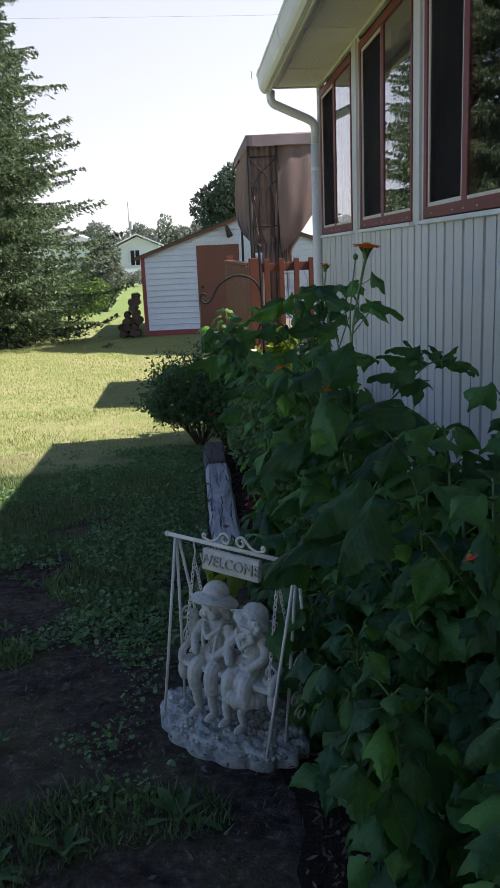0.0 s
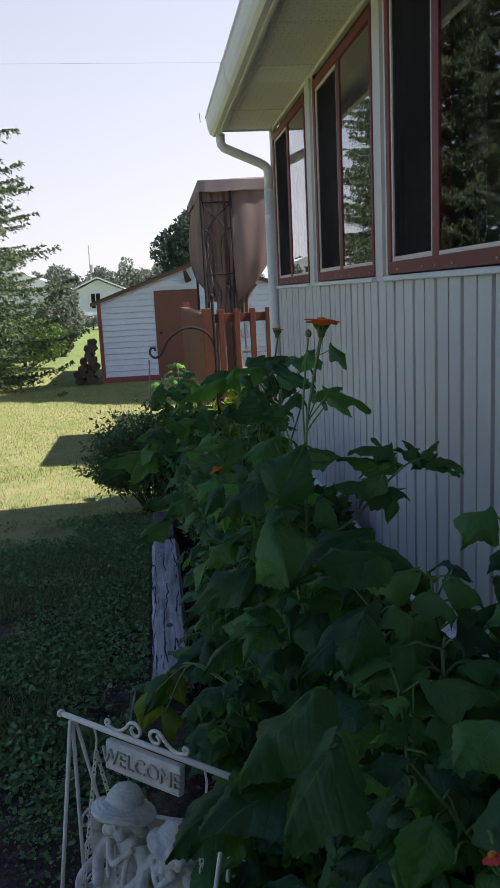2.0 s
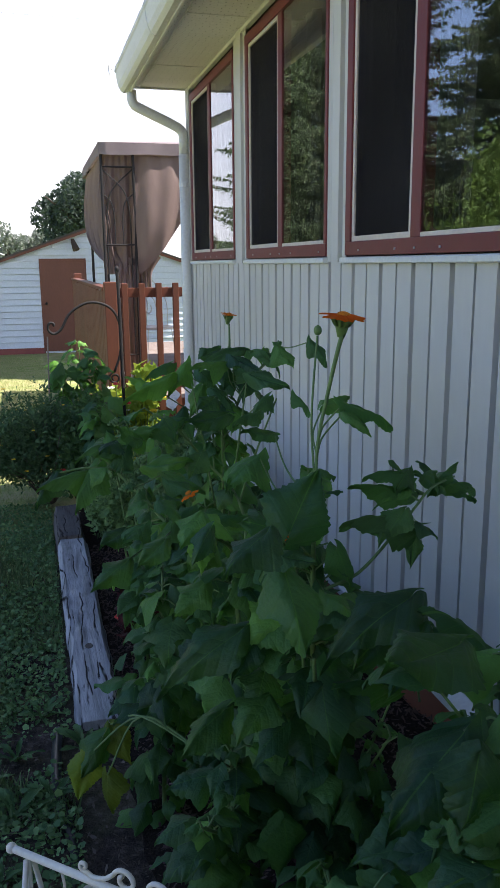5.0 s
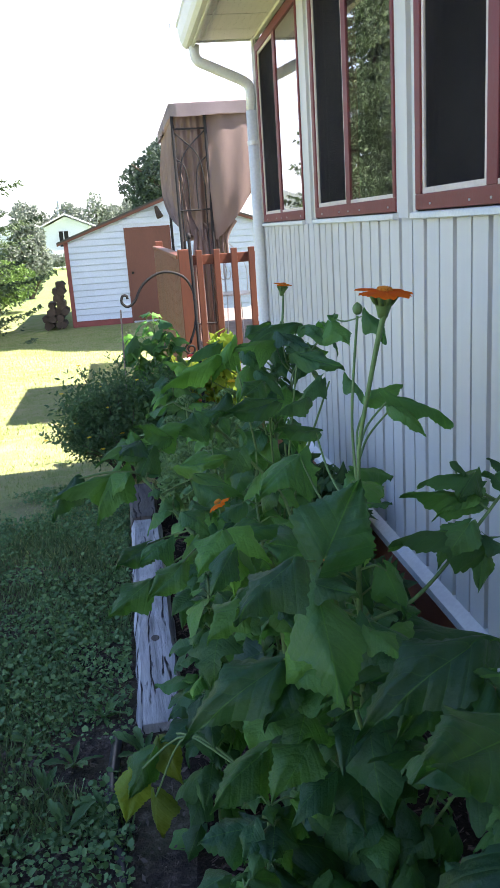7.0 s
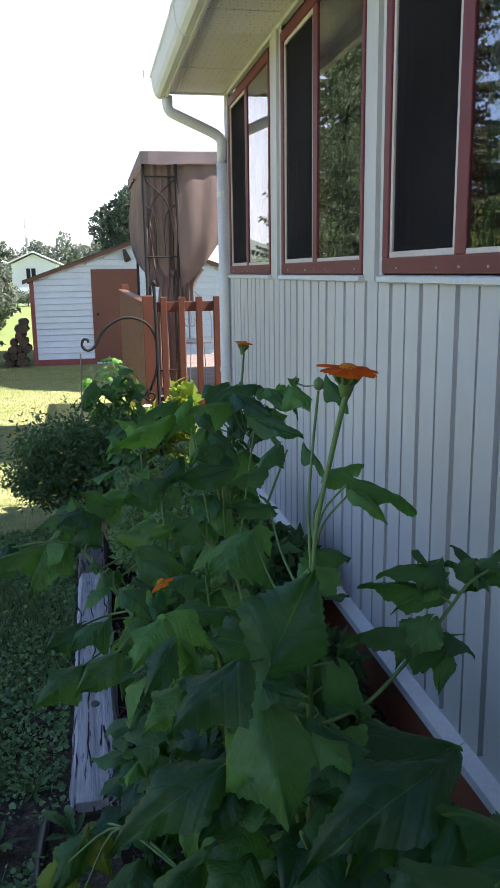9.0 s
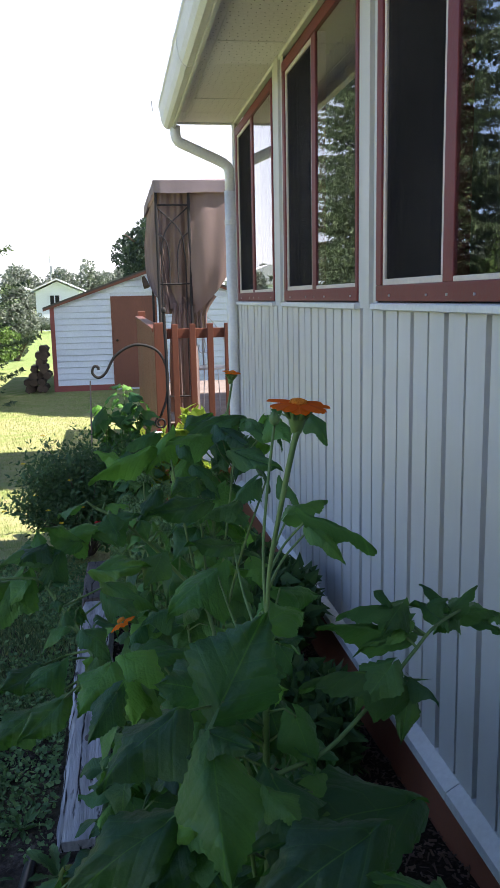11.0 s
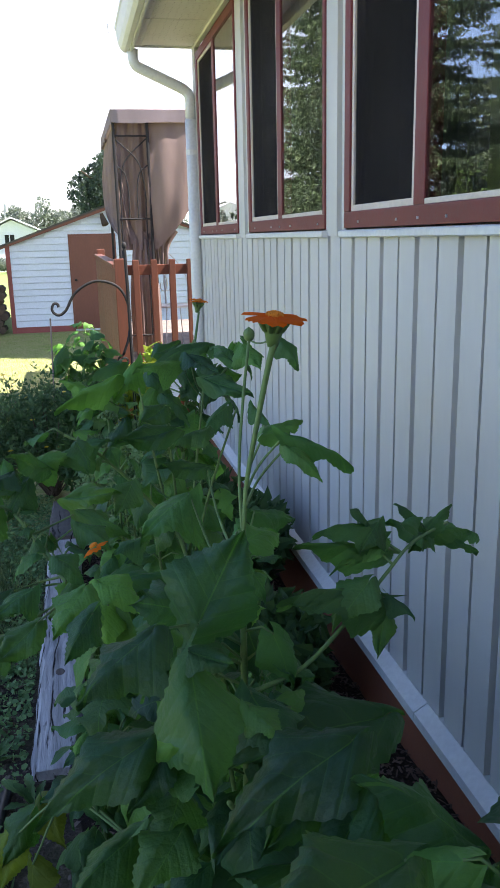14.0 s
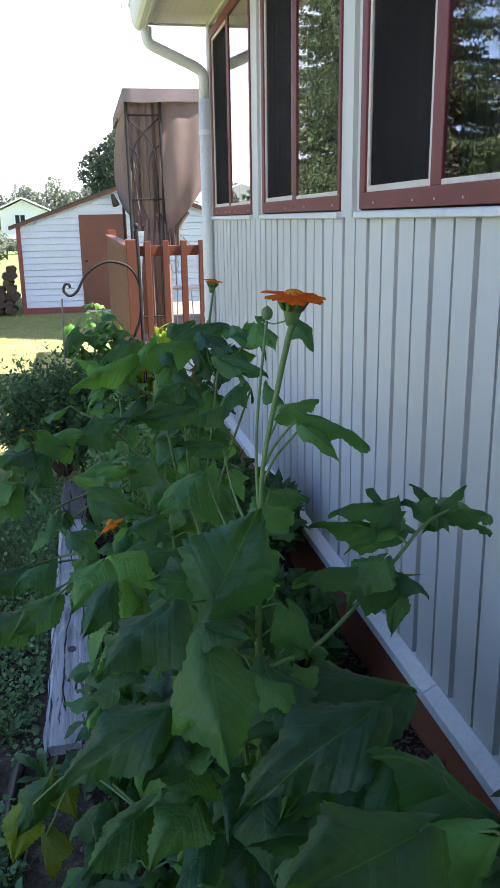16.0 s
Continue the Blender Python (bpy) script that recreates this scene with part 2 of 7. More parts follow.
# darker copy of the lawn blade, with the house's shade in its colour
SHADED_BLADE = leafy("grass_blade_painted_shade", (0.10, 0.19, 0.07), (0.30, 0.40, 0.17), (0.1, 0.15, 0.04), False, 0.25, 0.65, True)
STEM = painted("green_stem", (0.085, 0.17, 0.045), (0.15, 0.25, 0.075), 0.6, 30, 120, 0.2)
MARIGOLD_LEAF = leafy("marigold_leaf", (0.045, 0.11, 0.05), (0.14, 0.26, 0.11), (0.14, 0.22, 0.05), False, 0.3, 0.6, True)
FINE_LEAF = leafy("bush_leaf", (0.035, 0.095, 0.035), (0.095, 0.19, 0.055), (0.14, 0.26, 0.06), False, 0.3, 0.6, True)
SEDUM_LEAF = leafy("pale_leaf", (0.11, 0.22, 0.08), (0.21, 0.35, 0.13), (0.25, 0.4, 0.15), False, 0.3, 0.6, True)
LIME_LEAF = leafy("lime_leaf", (0.16, 0.30, 0.03), (0.36, 0.46, 0.06), (0.55, 0.6, 0.1), False, 0.4, 0.55, True)
RED_LEAF = leafy("red_leaf", (0.06, 0.018, 0.02), (0.13, 0.03, 0.035), (0.2, 0.06, 0.05), False, 0.25, 0.6, True)
WEED_LEAF = leafy("weed_leaf", (0.095, 0.20, 0.08), (0.28, 0.45, 0.17), (0.16, 0.36, 0.08), False, 0.25, 0.65, True)
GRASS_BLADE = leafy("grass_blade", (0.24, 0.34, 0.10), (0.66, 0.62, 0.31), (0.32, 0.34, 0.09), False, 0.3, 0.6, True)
SPRUCE = leafy("spruce_needles", (0.034, 0.064, 0.040), (0.25, 0.34, 0.17), (0.12, 0.19, 0.08), False, 0.25, 0.65, True)
TREE_LEAF = leafy("tree_leaf", (0.030, 0.050, 0.044), (0.10, 0.135, 0.115), (0.10, 0.18, 0.05), False, 0.25, 0.7, True)
# far foliage: aerial haze is painted in as paler, greyer greens
HAZED_LEAF = leafy("hazed_distant_leaf", (0.17, 0.205, 0.18), (0.36, 0.40, 0.34), (0.16, 0.24, 0.1), False, 0.25, 0.7, True)
HAZED_LILAC = leafy("hazed_lilac_leaf", (0.15, 0.19, 0.16), (0.36, 0.40, 0.33), (0.14, 0.2, 0.1), False, 0.25, 0.6, True)
SHRUB_LEAF = leafy("shrub_leaf", (0.09, 0.18, 0.045), (0.24, 0.37, 0.10), (0.2, 0.3, 0.08), False, 0.3, 0.65, True)
ORANGE = leafy("orange_petal", (0.85, 0.13, 0.0), (1.0, 0.25, 0.0), (1.0, 0.32, 0.0), False, 0.4, 0.8)
FLOWER_EYE = painted("flower_disc", (0.62, 0.16, 0.008), (0.80, 0.28, 0.015), 0.8, 120, 300, 0.8)
YELLOW = painted("yellow_petal", (0.75, 0.5, 0.02), (0.85, 0.62, 0.04), 0.6, 40, 200, 0.2)
RED = painted("red_petal", (0.5, 0.02, 0.02), (0.65, 0.04, 0.03), 0.6, 40, 200, 0.2)
WHITE_PETAL = painted("white_petal", (0.75, 0.75, 0.7), (0.82, 0.82, 0.78), 0.6, 40, 200, 0.2)
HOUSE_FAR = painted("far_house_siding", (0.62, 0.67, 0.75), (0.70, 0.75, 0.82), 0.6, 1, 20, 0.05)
ROOF_FAR = painted("far_house_roof", (0.48, 0.50, 0.53), (0.58, 0.60, 0.63), 0.9, 2, 20, 0.1)
DARK_PANE = painted("far_window_glass", (0.02, 0.022, 0.025), (0.03, 0.032, 0.036), 0.1, 2, 20, 0.0)
LOGS = painted("split_log", (0.05, 0.038, 0.03), (0.11, 0.08, 0.06), 0.9, 9, 60, 0.6, spread=0.5)


def glass_material():
    n = Nodes("window_glass")
    p = n.add("BsdfPrincipled")
    p.inputs["Base Color"].default_value = (0.95, 0.97, 0.96, 1)
    p.inputs["Roughness"].default_value = 0.0
    p.inputs["IOR"].default_value = 1.8
    p.inputs["Transmission Weight"].default_value = 1.0
    return n.end(p.outputs[0])


def screen_material():
    n = Nodes("insect_screen")
    v = n.position()
    s = n.surface(n.ramp(n.noise(v, 3, 4), [(0.3, (0.020, 0.018, 0.018)), (0.7, (0.034, 0.031, 0.031))]), 0.9, None, 0, 0.03)
    t = n.add("BsdfTransparent")
    m = n.add("MixShader")
    m.inputs[0].default_value = 0.3
    n.put(m.inputs[1], s)
    n.put(m.inputs[2], t.outputs[0])
    return n.end(m.outputs[0])


def ground_material():
    """Lawn: sunburnt patches on green, with bare soil where the mower passes by the bed."""
    n = Nodes("lawn")
    v = n.position()
    sep = n.add("SeparateXYZ")
    n.put(sep.inputs[0], v)
    fine, mid, big = n.noise(v, 70, 4, 0.7), n.noise(v, 6, 5), n.noise(v, 0.9, 4)
    grass = n.mix(n.ramp(big, [(0.35, (0, 0, 0)), (0.68, (1, 1, 1))]), (0.31, 0.39, 0.13), (0.52, 0.50, 0.25))
    grass = n.mix(n.math("MULTIPLY", n.ramp(mid, [(0.46, (0, 0, 0)), (0.62, (1, 1, 1))]), 0.7), grass, (0.60, 0.50, 0.30))
    grass = n.mix(n.math("MULTIPLY", fine, 0.55), grass, (0.15, 0.22, 0.055))
    beyond = n.ramp(n.math("MULTIPLY_ADD", n.math("ADD", sep.outputs[1], n.math("MULTIPLY", big, 6.0)), 0.08, -1.85), [(0.0, (0, 0, 0)), (0.8, (1, 1, 1))])
    grass = n.mix(n.math("MULTIPLY", beyond, 0.75), grass, (0.17, 0.27, 0.085))
    soil = n.ramp(n.noise(v, 28, 6, 0.7), [(0.3, (0.022, 0.018, 0.015)), (0.55, (0.085, 0.066, 0.055)), (0.75, (0.22, 0.18, 0.15))])
    ywarp = n.math("ADD", sep.outputs[1], n.math("MULTIPLY", n.noise(v, 1.7, 4), 3.5))
    bare = n.ramp(n.math("MULTIPLY_ADD", ywarp, -0.33, 4.05), [(0.0, (0, 0, 0)), (0.5, (1, 1, 1))])
    patch = n.ramp(n.noise(v, 3.4, 5), [(0.42, (0, 0, 0)), (0.56, (1, 1, 1))])
    side = n.ramp(n.math("MULTIPLY_ADD", n.math("ADD", sep.outputs[0], n.math("MULTIPLY", n.noise(v, 2.3, 4), 1.2)), 1.2, 1.0), [(0.0, (0, 0, 0)), (1.0, (1, 1, 1))])
    bare = n.math("MULTIPLY", bare, side)
    col = n.mix(n.math("MULTIPLY", bare, n.math("MULTIPLY_ADD", patch, 0.12, 0.88)), grass, soil)
    h = n.math("ADD", fine, n.noise(v, 22, 5))
    return n.end(n.surface(col, 0.95, n.bump(h, 0.8, 0.03), 0, 0.1))


def mulch_material():
    n = Nodes("mulch_soil")
    v = n.position()
    a, b = n.noise(v, 120, 5, 0.7), n.noise(v, 14, 5)
    col = n.ramp(a, [(0.3, (0.012, 0.009, 0.007)), (0.55, (0.045, 0.031, 0.023)), (0.75, (0.11, 0.075, 0.055))])
    col = n.mix(n.math("MULTIPLY", b, 0.6), col, (0.02, 0.015, 0.012))
    return n.end(n.surface(col, 0.95, n.bump(n.math("ADD", a, b), 0.9, 0.02), 0, 0.1))


GLASS, SCREEN, GROUND, MULCH = glass_material(), screen_material(), ground_material(), mulch_material()
CHIP = painted("wood_chip", (0.07, 0.042, 0.032), (0.20, 0.13, 0.10), 0.9, 20, 100, 0.4, spread=0.6)


# ---- building helpers ----
def part(name, bm, material, parent=None, label="", smooth=False, at=None):
    """Links a bmesh as one mesh object, under a thing or a part where one is given."""
    me = bpy.data.meshes.new(name)
    bm.to_mesh(me)
    bm.free()
    return link(name, me, material, parent, label, smooth, at)


def link(name, me, material, parent=None, label="", smooth=False, at=None):
    if material is not None and not me.materials:
        me.materials.append(material)
    if smooth and len(me.polygons):
        me.polygons.foreach_set("use_smooth", [True] * len(me.polygons))
    ob = new(name, me)
    if parent is not None:
        ob.parent = parent
    if at is not None:
        ob.matrix_basis = at
    if label:
        ob["label"] = label
    return ob


def thing(name, label, category, at=(0, 0, 0), group="", kind=""):
    """An Empty at a thing's base, which carries its parts."""
    e = new(name)
    e.empty_display_size = 0.05
    e.location = at
    return tagged(e, label, category, group, kind)


def add_box(bm, x0, x1, y0, y1, z0, z1, bevel=0.0):
    vs = [bm.verts.new((x, y, z)) for x in (x0, x1) for y in (y0, y1) for z in (z0, z1)]
    faces = [bm.faces.new([vs[i] for i in q]) for q in ((0, 1, 3, 2), (4, 6, 7, 5), (0, 4, 5, 1), (2, 3, 7, 6), (0, 2, 6, 4), (1, 5, 7, 3))]
    if bevel:
        edges = list({e for f in faces for e in f.edges})
        bmesh.ops.bevel(bm, geom=edges, offset=bevel, segments=2, affect="EDGES", profile=0.6)
    return bm


def box(x0, x1, y0, y1, z0, z1, bevel=0.0):
    return add_box(bmesh.new(), x0, x1, y0, y1, z0, z1, bevel)


def catmull(points, steps=6):
    p = [Vector(q) for q in points]
    p = [2 * p[0] - p[1]] + p + [2 * p[-1] - p[-2]]
    out = []
    for i in range(1, len(p) - 2):
        for k in range(steps):
            t = k / steps
            a, b, c, d = p[i - 1:i + 3]
            out.append(0.5 * ((2 * b) + (c - a) * t + (2 * a - 5 * b + 4 * c - d) * t * t + (3 * b - a - 3 * c + d) * t ** 3))
    return out + [p[-2]]


def add_tube(bm, points, r0, r1=None, seg=8, caps=True):
    """A round rod along a line of points, tapering from r0 to r1."""
    r1 = r0 if r1 is None else r1
    pts = [Vector(q) for q in points]
    rings, n = [], len(pts)
    side = None
    for i, q in enumerate(pts):
        d = (pts[min(i + 1, n - 1)] - pts[max(i - 1, 0)]).normalized()
        if side is None:
            side = d.cross(Vector((0.31, 0.2, 0.93)))
            if side.length < 1e-3:
                side = d.cross(Vector((1, 0, 0)))
        side = (side - d * side.dot(d)).normalized()
        up = d.cross(side)
        r = r0 + (r1 - r0) * i / max(1, n - 1)
        rings.append([bm.verts.new(q + r * (math.cos(a) * side + math.sin(a) * up)) for a in (2 * math.pi * k / seg for k in range(seg))])
    for a, b in zip(rings, rings[1:]):
        for k in range(seg):
            bm.faces.new((a[k], a[(k + 1) % seg], b[(k + 1) % seg], b[k]))
    if caps:
        bm.faces.new(rings[0][::-1])
        bm.faces.new(rings[-1])
    return bm


def tube(points, r0, r1=None, seg=8):
    return add_tube(bmesh.new(), points, r0, r1, seg)


def add_ball(bm, c, r, scale=(1, 1, 1), rot=None, seg=16, rings=10):
    m = Matrix.Translation(c) @ (rot.to_4x4() if rot else Matrix()) @ Matrix.Diagonal((*scale, 1))
    bmesh.ops.create_uvsphere(bm, u_segments=seg, v_segments=rings, radius=r, matrix=m)
    return bm


def prism(profile, axis, a, b, closed=True):
    """A profile of 2D points drawn out from a to b along an axis; the profile lies in the other two axes, in order."""
    bm = bmesh.new()

    def at(u, v, w):
        return {"x": (w, u, v), "y": (u, w, v), "z": (u, v, w)}[axis]

    r0 = [bm.verts.new(at(u, v, a)) for u, v in profile]
    r1 = [bm.verts.new(at(u, v, b)) for u, v in profile]
    n = len(profile)
    for i in range(n if closed else n - 1):
        j = (i + 1) % n
        bm.faces.new((r0[i], r0[j], r1[j], r1[i]))
    if closed:
        bm.faces.new(r0[::-1])
        bm.faces.new(r1)
    bmesh.ops.recalc_face_normals(bm, faces=bm.faces)
    return bm


def flat_mesh(name, verts, faces):
    me = bpy.data.meshes.new(name)
    me.from_pydata(verts, [], faces)
    me.update()
    return me


def array_mesh(name, tris):
    """Triangles (n, 3, 3), each its own island, as one mesh."""
    n = len(tris)
    return flat_mesh(name, tris.reshape(-1, 3).tolist(), np.arange(3 * n).reshape(-1, 3).tolist())


def ground_z(y):
    """The ground falls gently from the house's near end to the back of the yard."""
    return float(np.interp(y, (3, 5.5, 6.5, 7.75, 8.5, 9.3, 11, 13, 21, 40), (0.47, 0.455, 0.41, 0.27, 0.22, 0.2, 0.08, 0.0, -0.12, -0.12)))


# ---- ground ----
def build_ground():
    xs = np.concatenate([[-900, -300, -120, -60, -30, -16, -9], np.arange(-6, 2.3, 0.2), [2.6, 3.5, 6, 12, 30, 60, 120, 300, 900]])
    ys = np.concatenate([[-900, -300, -100, -40, -15, -5, 0, 3], np.arange(4.5, 14, 0.2), np.arange(14, 26, 0.6), [28, 32, 38, 46, 60, 80, 120, 300, 1500]])
    verts, faces = [], []
    for y in ys:
        for x in xs:
            near = 1 if (-6 < x < 2.4 and 4 < y < 14) else 0
            h = 0.02 * noise.noise((x * 1.3, y * 1.3, 0)) * near + 0.012 * noise.noise((x * 5, y * 5, 2)) * near
            verts.append((x, y, ground_z(y) + h))
    w = len(xs)
    for j in range(len(ys) - 1):
        for i in range(w - 1):
            faces.append((j * w + i, j * w + i + 1, (j + 1) * w + i + 1, (j + 1) * w + i))
    ob = link("ground", flat_mesh("ground", verts, faces), GROUND, smooth=True)
    tagged(ob, "mown lawn with dry patches and bare soil by the bed", "lawn", kind="structure")


build_ground()


def bed_z(x, y):
    f = min(1.0, max(0.0, (x - 1.2) / 0.85))
    return ground_z(y) - 0.03 + 0.11 * f ** 0.5 + 0.012 * noise.noise((x * 7, y * 7, 5))


def build_bed():
    xs, ys = np.linspace(1.2, 2.12, 28), np.linspace(4.2, 11.7, 150)
    verts = [(x, y, bed_z(x, y)) for y in ys for x in xs]
    w = len(xs)
    faces = [(j * w + i, j * w + i + 1, (j + 1) * w + i + 1, (j + 1) * w + i) for j in range(len(ys) - 1) for i in range(w - 1)]
    ob = link("bed_soil", flat_mesh("bed_soil", verts, faces), MULCH, smooth=True)
    tagged(ob, "dark mulched soil of the flower bed along the wall", "soil", kind="structure")
    rng = np.random.default_rng(4)
    tris = []
    for k in range(14000):
        x, y = rng.uniform(1.3, 2.08), rng.uniform(5.6, 9.5)
        a, ln, wd = rng.uniform(0, 6.28), rng.uniform(0.003, 0.011), rng.uniform(0.0012, 0.003)
        d, s = np.array([math.cos(a), math.sin(a), rng.normal(0, 0.35)]) * ln, np.array([-math.sin(a), math.cos(a), rng.normal(0, 0.5)]) * wd
        c = np.array([x, y, bed_z(x, y) + 0.008])
        tris += [[c - d - s, c + d - s, c + d + s], [c - d - s, c + d + s, c - d + s]]
    ob = link("wood_chips", array_mesh("wood_chips", np.array(tris)), CHIP)
    tagged(ob, "scattered brown bark chips on the bed", "mulch", kind="stuff")


build_bed()


# ---- the house ----
WALL = 2.09            # outer plane of the wall under the siding
RIB, RIB0 = 0.1033, 8.094
NORTH, SOUTH = 10.66, -3.0
BAYS = ((9.492, 10.555), (8.227, 9.268), (7.072, 8.053))   # windows, along y
SILL, HEAD, SOFFIT_Z = 1.605, 2.545, 2.60


def siding_profile(y0, y1):
    """Steel siding: flat bands with a narrow dark step and a soft groove by turns."""
    pts = [(WALL - 0.010, y1)]
    k = math.floor((RIB0 - y1) / RIB)
    while True:
        yc = RIB0 - RIB * k
        k += 1
        if yc > y1 - 0.012:
            continue
        if yc < y0 + 0.012:
            break
        if k % 2:
            pts += [(WALL - 0.010, yc + 0.0052), (WALL - 0.004, yc + 0.0052), (WALL + 0.046, yc + 0.016), (WALL + 0.046, yc - 0.014), (WALL - 0.004, yc - 0.0052), (WALL - 0.010, yc - 0.0052)]
        else:
            pts += [(WALL - 0.010, yc + 0.013), (WALL + 0.030, yc + 0.010), (WALL + 0.030, yc - 0.011), (WALL - 0.010, yc - 0.012)]
    pts.append((WALL - 0.010, y0))
    return pts


def strip(profile, z0, z1):
    bm = prism(profile, "z", z0, z1, closed=False)
    for f in bm.faces:
        if f.normal.x > 0:
            f.normal_flip()
    return bm


def build_house():
    walls = thing("wall_west", "pale grey-green ribbed steel wall of the house", "wall", kind="structure")
    core = bmesh.new()
    cuts = sorted(BAYS)
    add_box(core, WALL + 0.05, WALL + 0.14, SOUTH, NORTH, 0.2, SILL)
    add_box(core, WALL + 0.05, WALL + 0.14, SOUTH, NORTH, HEAD, 2.72)
    prev = SOUTH
    for a, b in cuts:
        add_box(core, WALL + 0.05, WALL + 0.14, prev, a, SILL, HEAD)
        prev = b
    add_box(core, WALL + 0.05, WALL + 0.14, prev, NORTH, SILL, HEAD)
    part("wall_core", core, ROOM, walls)
    edges = [SOUTH, 2.0, 4.6, 5.9, 7.1, 8.18, 9.42, NORTH - 0.05]
    for a, b in zip(edges, edges[1:]):
        part("siding_sheet", strip(siding_profile(a, b), 0.50, SILL - 0.02), SIDING, walls)
    prev = SOUTH
    for a, b in cuts + [(NORTH - 0.05, NORTH)]:
        if a - prev > 0.02:
            y0, y1, x = prev, a, WALL - 0.010
            if a - prev < 0.5:
                # double channel between two windows
                q = (y1 - y0) / 5
                prof = [(x, y1), (x, y1 - q), (x + 0.016, y1 - q), (x + 0.016, y1 - 1.5 * q), (x - 0.006, y1 - 1.5 * q), (x - 0.006, y0 + 1.7 * q), (x + 0.016, y0 + 1.7 * q), (x + 0.016, y0 + q), (x, y0 + q), (x, y0)]
            else:
                prof = siding_profile(y0, y1)
            part("mullion_channel", strip(prof, SILL - 0.02, SOFFIT_Z - 0.002), SIDING, walls)
        prev = b
    part("corner_post", box(WALL - 0.016, WALL + 0.05, NORTH - 0.05, NORTH + 0.006, 0.44, SOFFIT_Z - 0.002, 0.004), SIDING, walls)
    part("head_trim", box(WALL - 0.014, WALL + 0.01, SOUTH, NORTH, SOFFIT_Z - 0.022, SOFFIT_Z - 0.003, 0.003), TRIM_WHITE, walls)
    # flashing and painted skirt at the foot of the wall
    for a, b in ((SOUTH, 3.7), (3.703, 7.44), (7.443, NORTH)):
        part("base_flashing", prism([(WALL + 0.01, 0.535), (WALL - 0.012, 0.535), (WALL - 0.044, 0.516), (WALL - 0.046, 0.494), (WALL - 0.041, 0.494), (WALL + 0.01, 0.50)], "y", a, b), TRIM_WHITE, walls)
    part("skirt_board", box(WALL - 0.036, WALL + 0.02, SOUTH, NORTH, 0.10, 0.493, 0.003), SKIRT, walls)

    back = thing("wall_north", "end wall of the house in ribbed pale siding", "wall", kind="structure")
    part("wall_core", box(WALL + 0.14, 8.2, NORTH - 0.12, NORTH, 0.2, 2.72), SIDING, back)
    far = thing("wall_south", "plain far walls that close the house", "wall", kind="structure")
    part("wall_core", box(WALL + 0.14, 8.2, SOUTH, SOUTH + 0.12, 0.2, 2.72), ROOM, far)
    part("wall_core", box(8.08, 8.2, SOUTH + 0.12, NORTH - 0.12, 0.2, 2.72), ROOM, far)
    part("room_wall", box(4.6, 4.7, SOUTH + 0.12, NORTH - 0.12, 0.72, 2.58), ROOM, far)
    # unseen block added behind the path to darken the bed's near end
    shade_wall = thing("wall_wing", "plain pale unseen wall added to shade the near bed", "wall", kind="structure")
    part("wall_core", box(-0.9, WALL - 0.05, 2.2, 3.9, 0.2, 2.72), SIDING, shade_wall)
    ob = part("floor_inside", box(WALL + 0.14, 8.08, SOUTH + 0.12, NORTH - 0.12, 0.6, 0.7), ROOM)
    tagged(ob, "dark floor inside the sun porch", "floor", kind="structure")
    ob = part("ceiling", box(WALL + 0.14, 8.08, SOUTH + 0.12, NORTH - 0.12, 2.6, 2.66), ROOM)
    tagged(ob, "dull ceiling inside the sun porch", "ceiling", kind="structure")

    # roof with shingle courses, soffit, fascia
    roof = thing("roof", "low dark shingle roof over white eaves", "roof", kind="structure")
    ridge_x, slope = 5.2, 0.30
    x0, z0 = 1.685, 2.70
    bm = bmesh.new()
    zr = z0 + slope * (ridge_x - x0)
    prof = [(x0, z0), (ridge_x, zr), (8.7, z0), (8.7, z0 - 0.03), (ridge_x, zr - 0.06), (x0 + 0.05, z0 - 0.03), (x0, z0 - 0.012)]
    part("roof_deck", prism(prof, "y", SOUTH - 0.1, NORTH + 0.09), ROOFING, roof)
    rng = random.Random(3)
    for row in range(3):
        y = SOUTH
        while y < NORTH + 0.05:
            wdt = 0.30 + rng.uniform(-0.02, 0.02)
            if y > 4:
                xa = x0 - 0.012 + row * 0.13
                za = z0 + 0.004 + row * 0.13 * slope + rng.uniform(0, 0.004)
                q = prism([(xa, za), (xa + 0.2, za + 0.2 * slope), (xa + 0.2, za + 0.2 * slope + 0.006), (xa, za + 0.008)], "y", y + 0.003, min(y + wdt, NORTH + 0.09))
                part("shingle", q, ROOFING, roof)
            y += wdt
    gable = prism([(1.9, 2.72), (8.2, 2.72), (5.2, 2.72 + 0.3 * 3.2)], "y", NORTH - 0.06, NORTH)
    part("gable_board", gable, SIDING, roof)
    rngs = random.Random(8)
    y = SOUTH
    while y < NORTH:
        y1 = min(y + 0.305, NORTH + 0.002)
        prof = [(1.735, y), (1.735, y1)]
        bm = bmesh.new()
        zz = SOFFIT_Z + 0.004 * rngs.random()
        add_box(bm, 1.735, WALL + 0.01, y + 0.002, y1 - 0.002, zz, zz + 0.008, 0.0015)
        part("soffit_panel", bm, SOFFIT, roof)
        y += 0.305
    part("soffit_channel", box(1.80, 1.806, SOUTH, NORTH, SOFFIT_Z - 0.005, SOFFIT_Z, 0.001), SOFFIT, roof)
    part("soffit_channel", box(1.737, 1.752, SOUTH, NORTH, SOFFIT_Z - 0.012, SOFFIT_Z - 0.001, 0.002), TRIM_WHITE, roof)
    holes = bmesh.new()
    for i in range(10):
        for j in range(0, 130):
            c = (1.78 + i * 0.031 + 0.006 * (j % 2), 5.6 + j * 0.038, SOFFIT_Z - 0.0015)
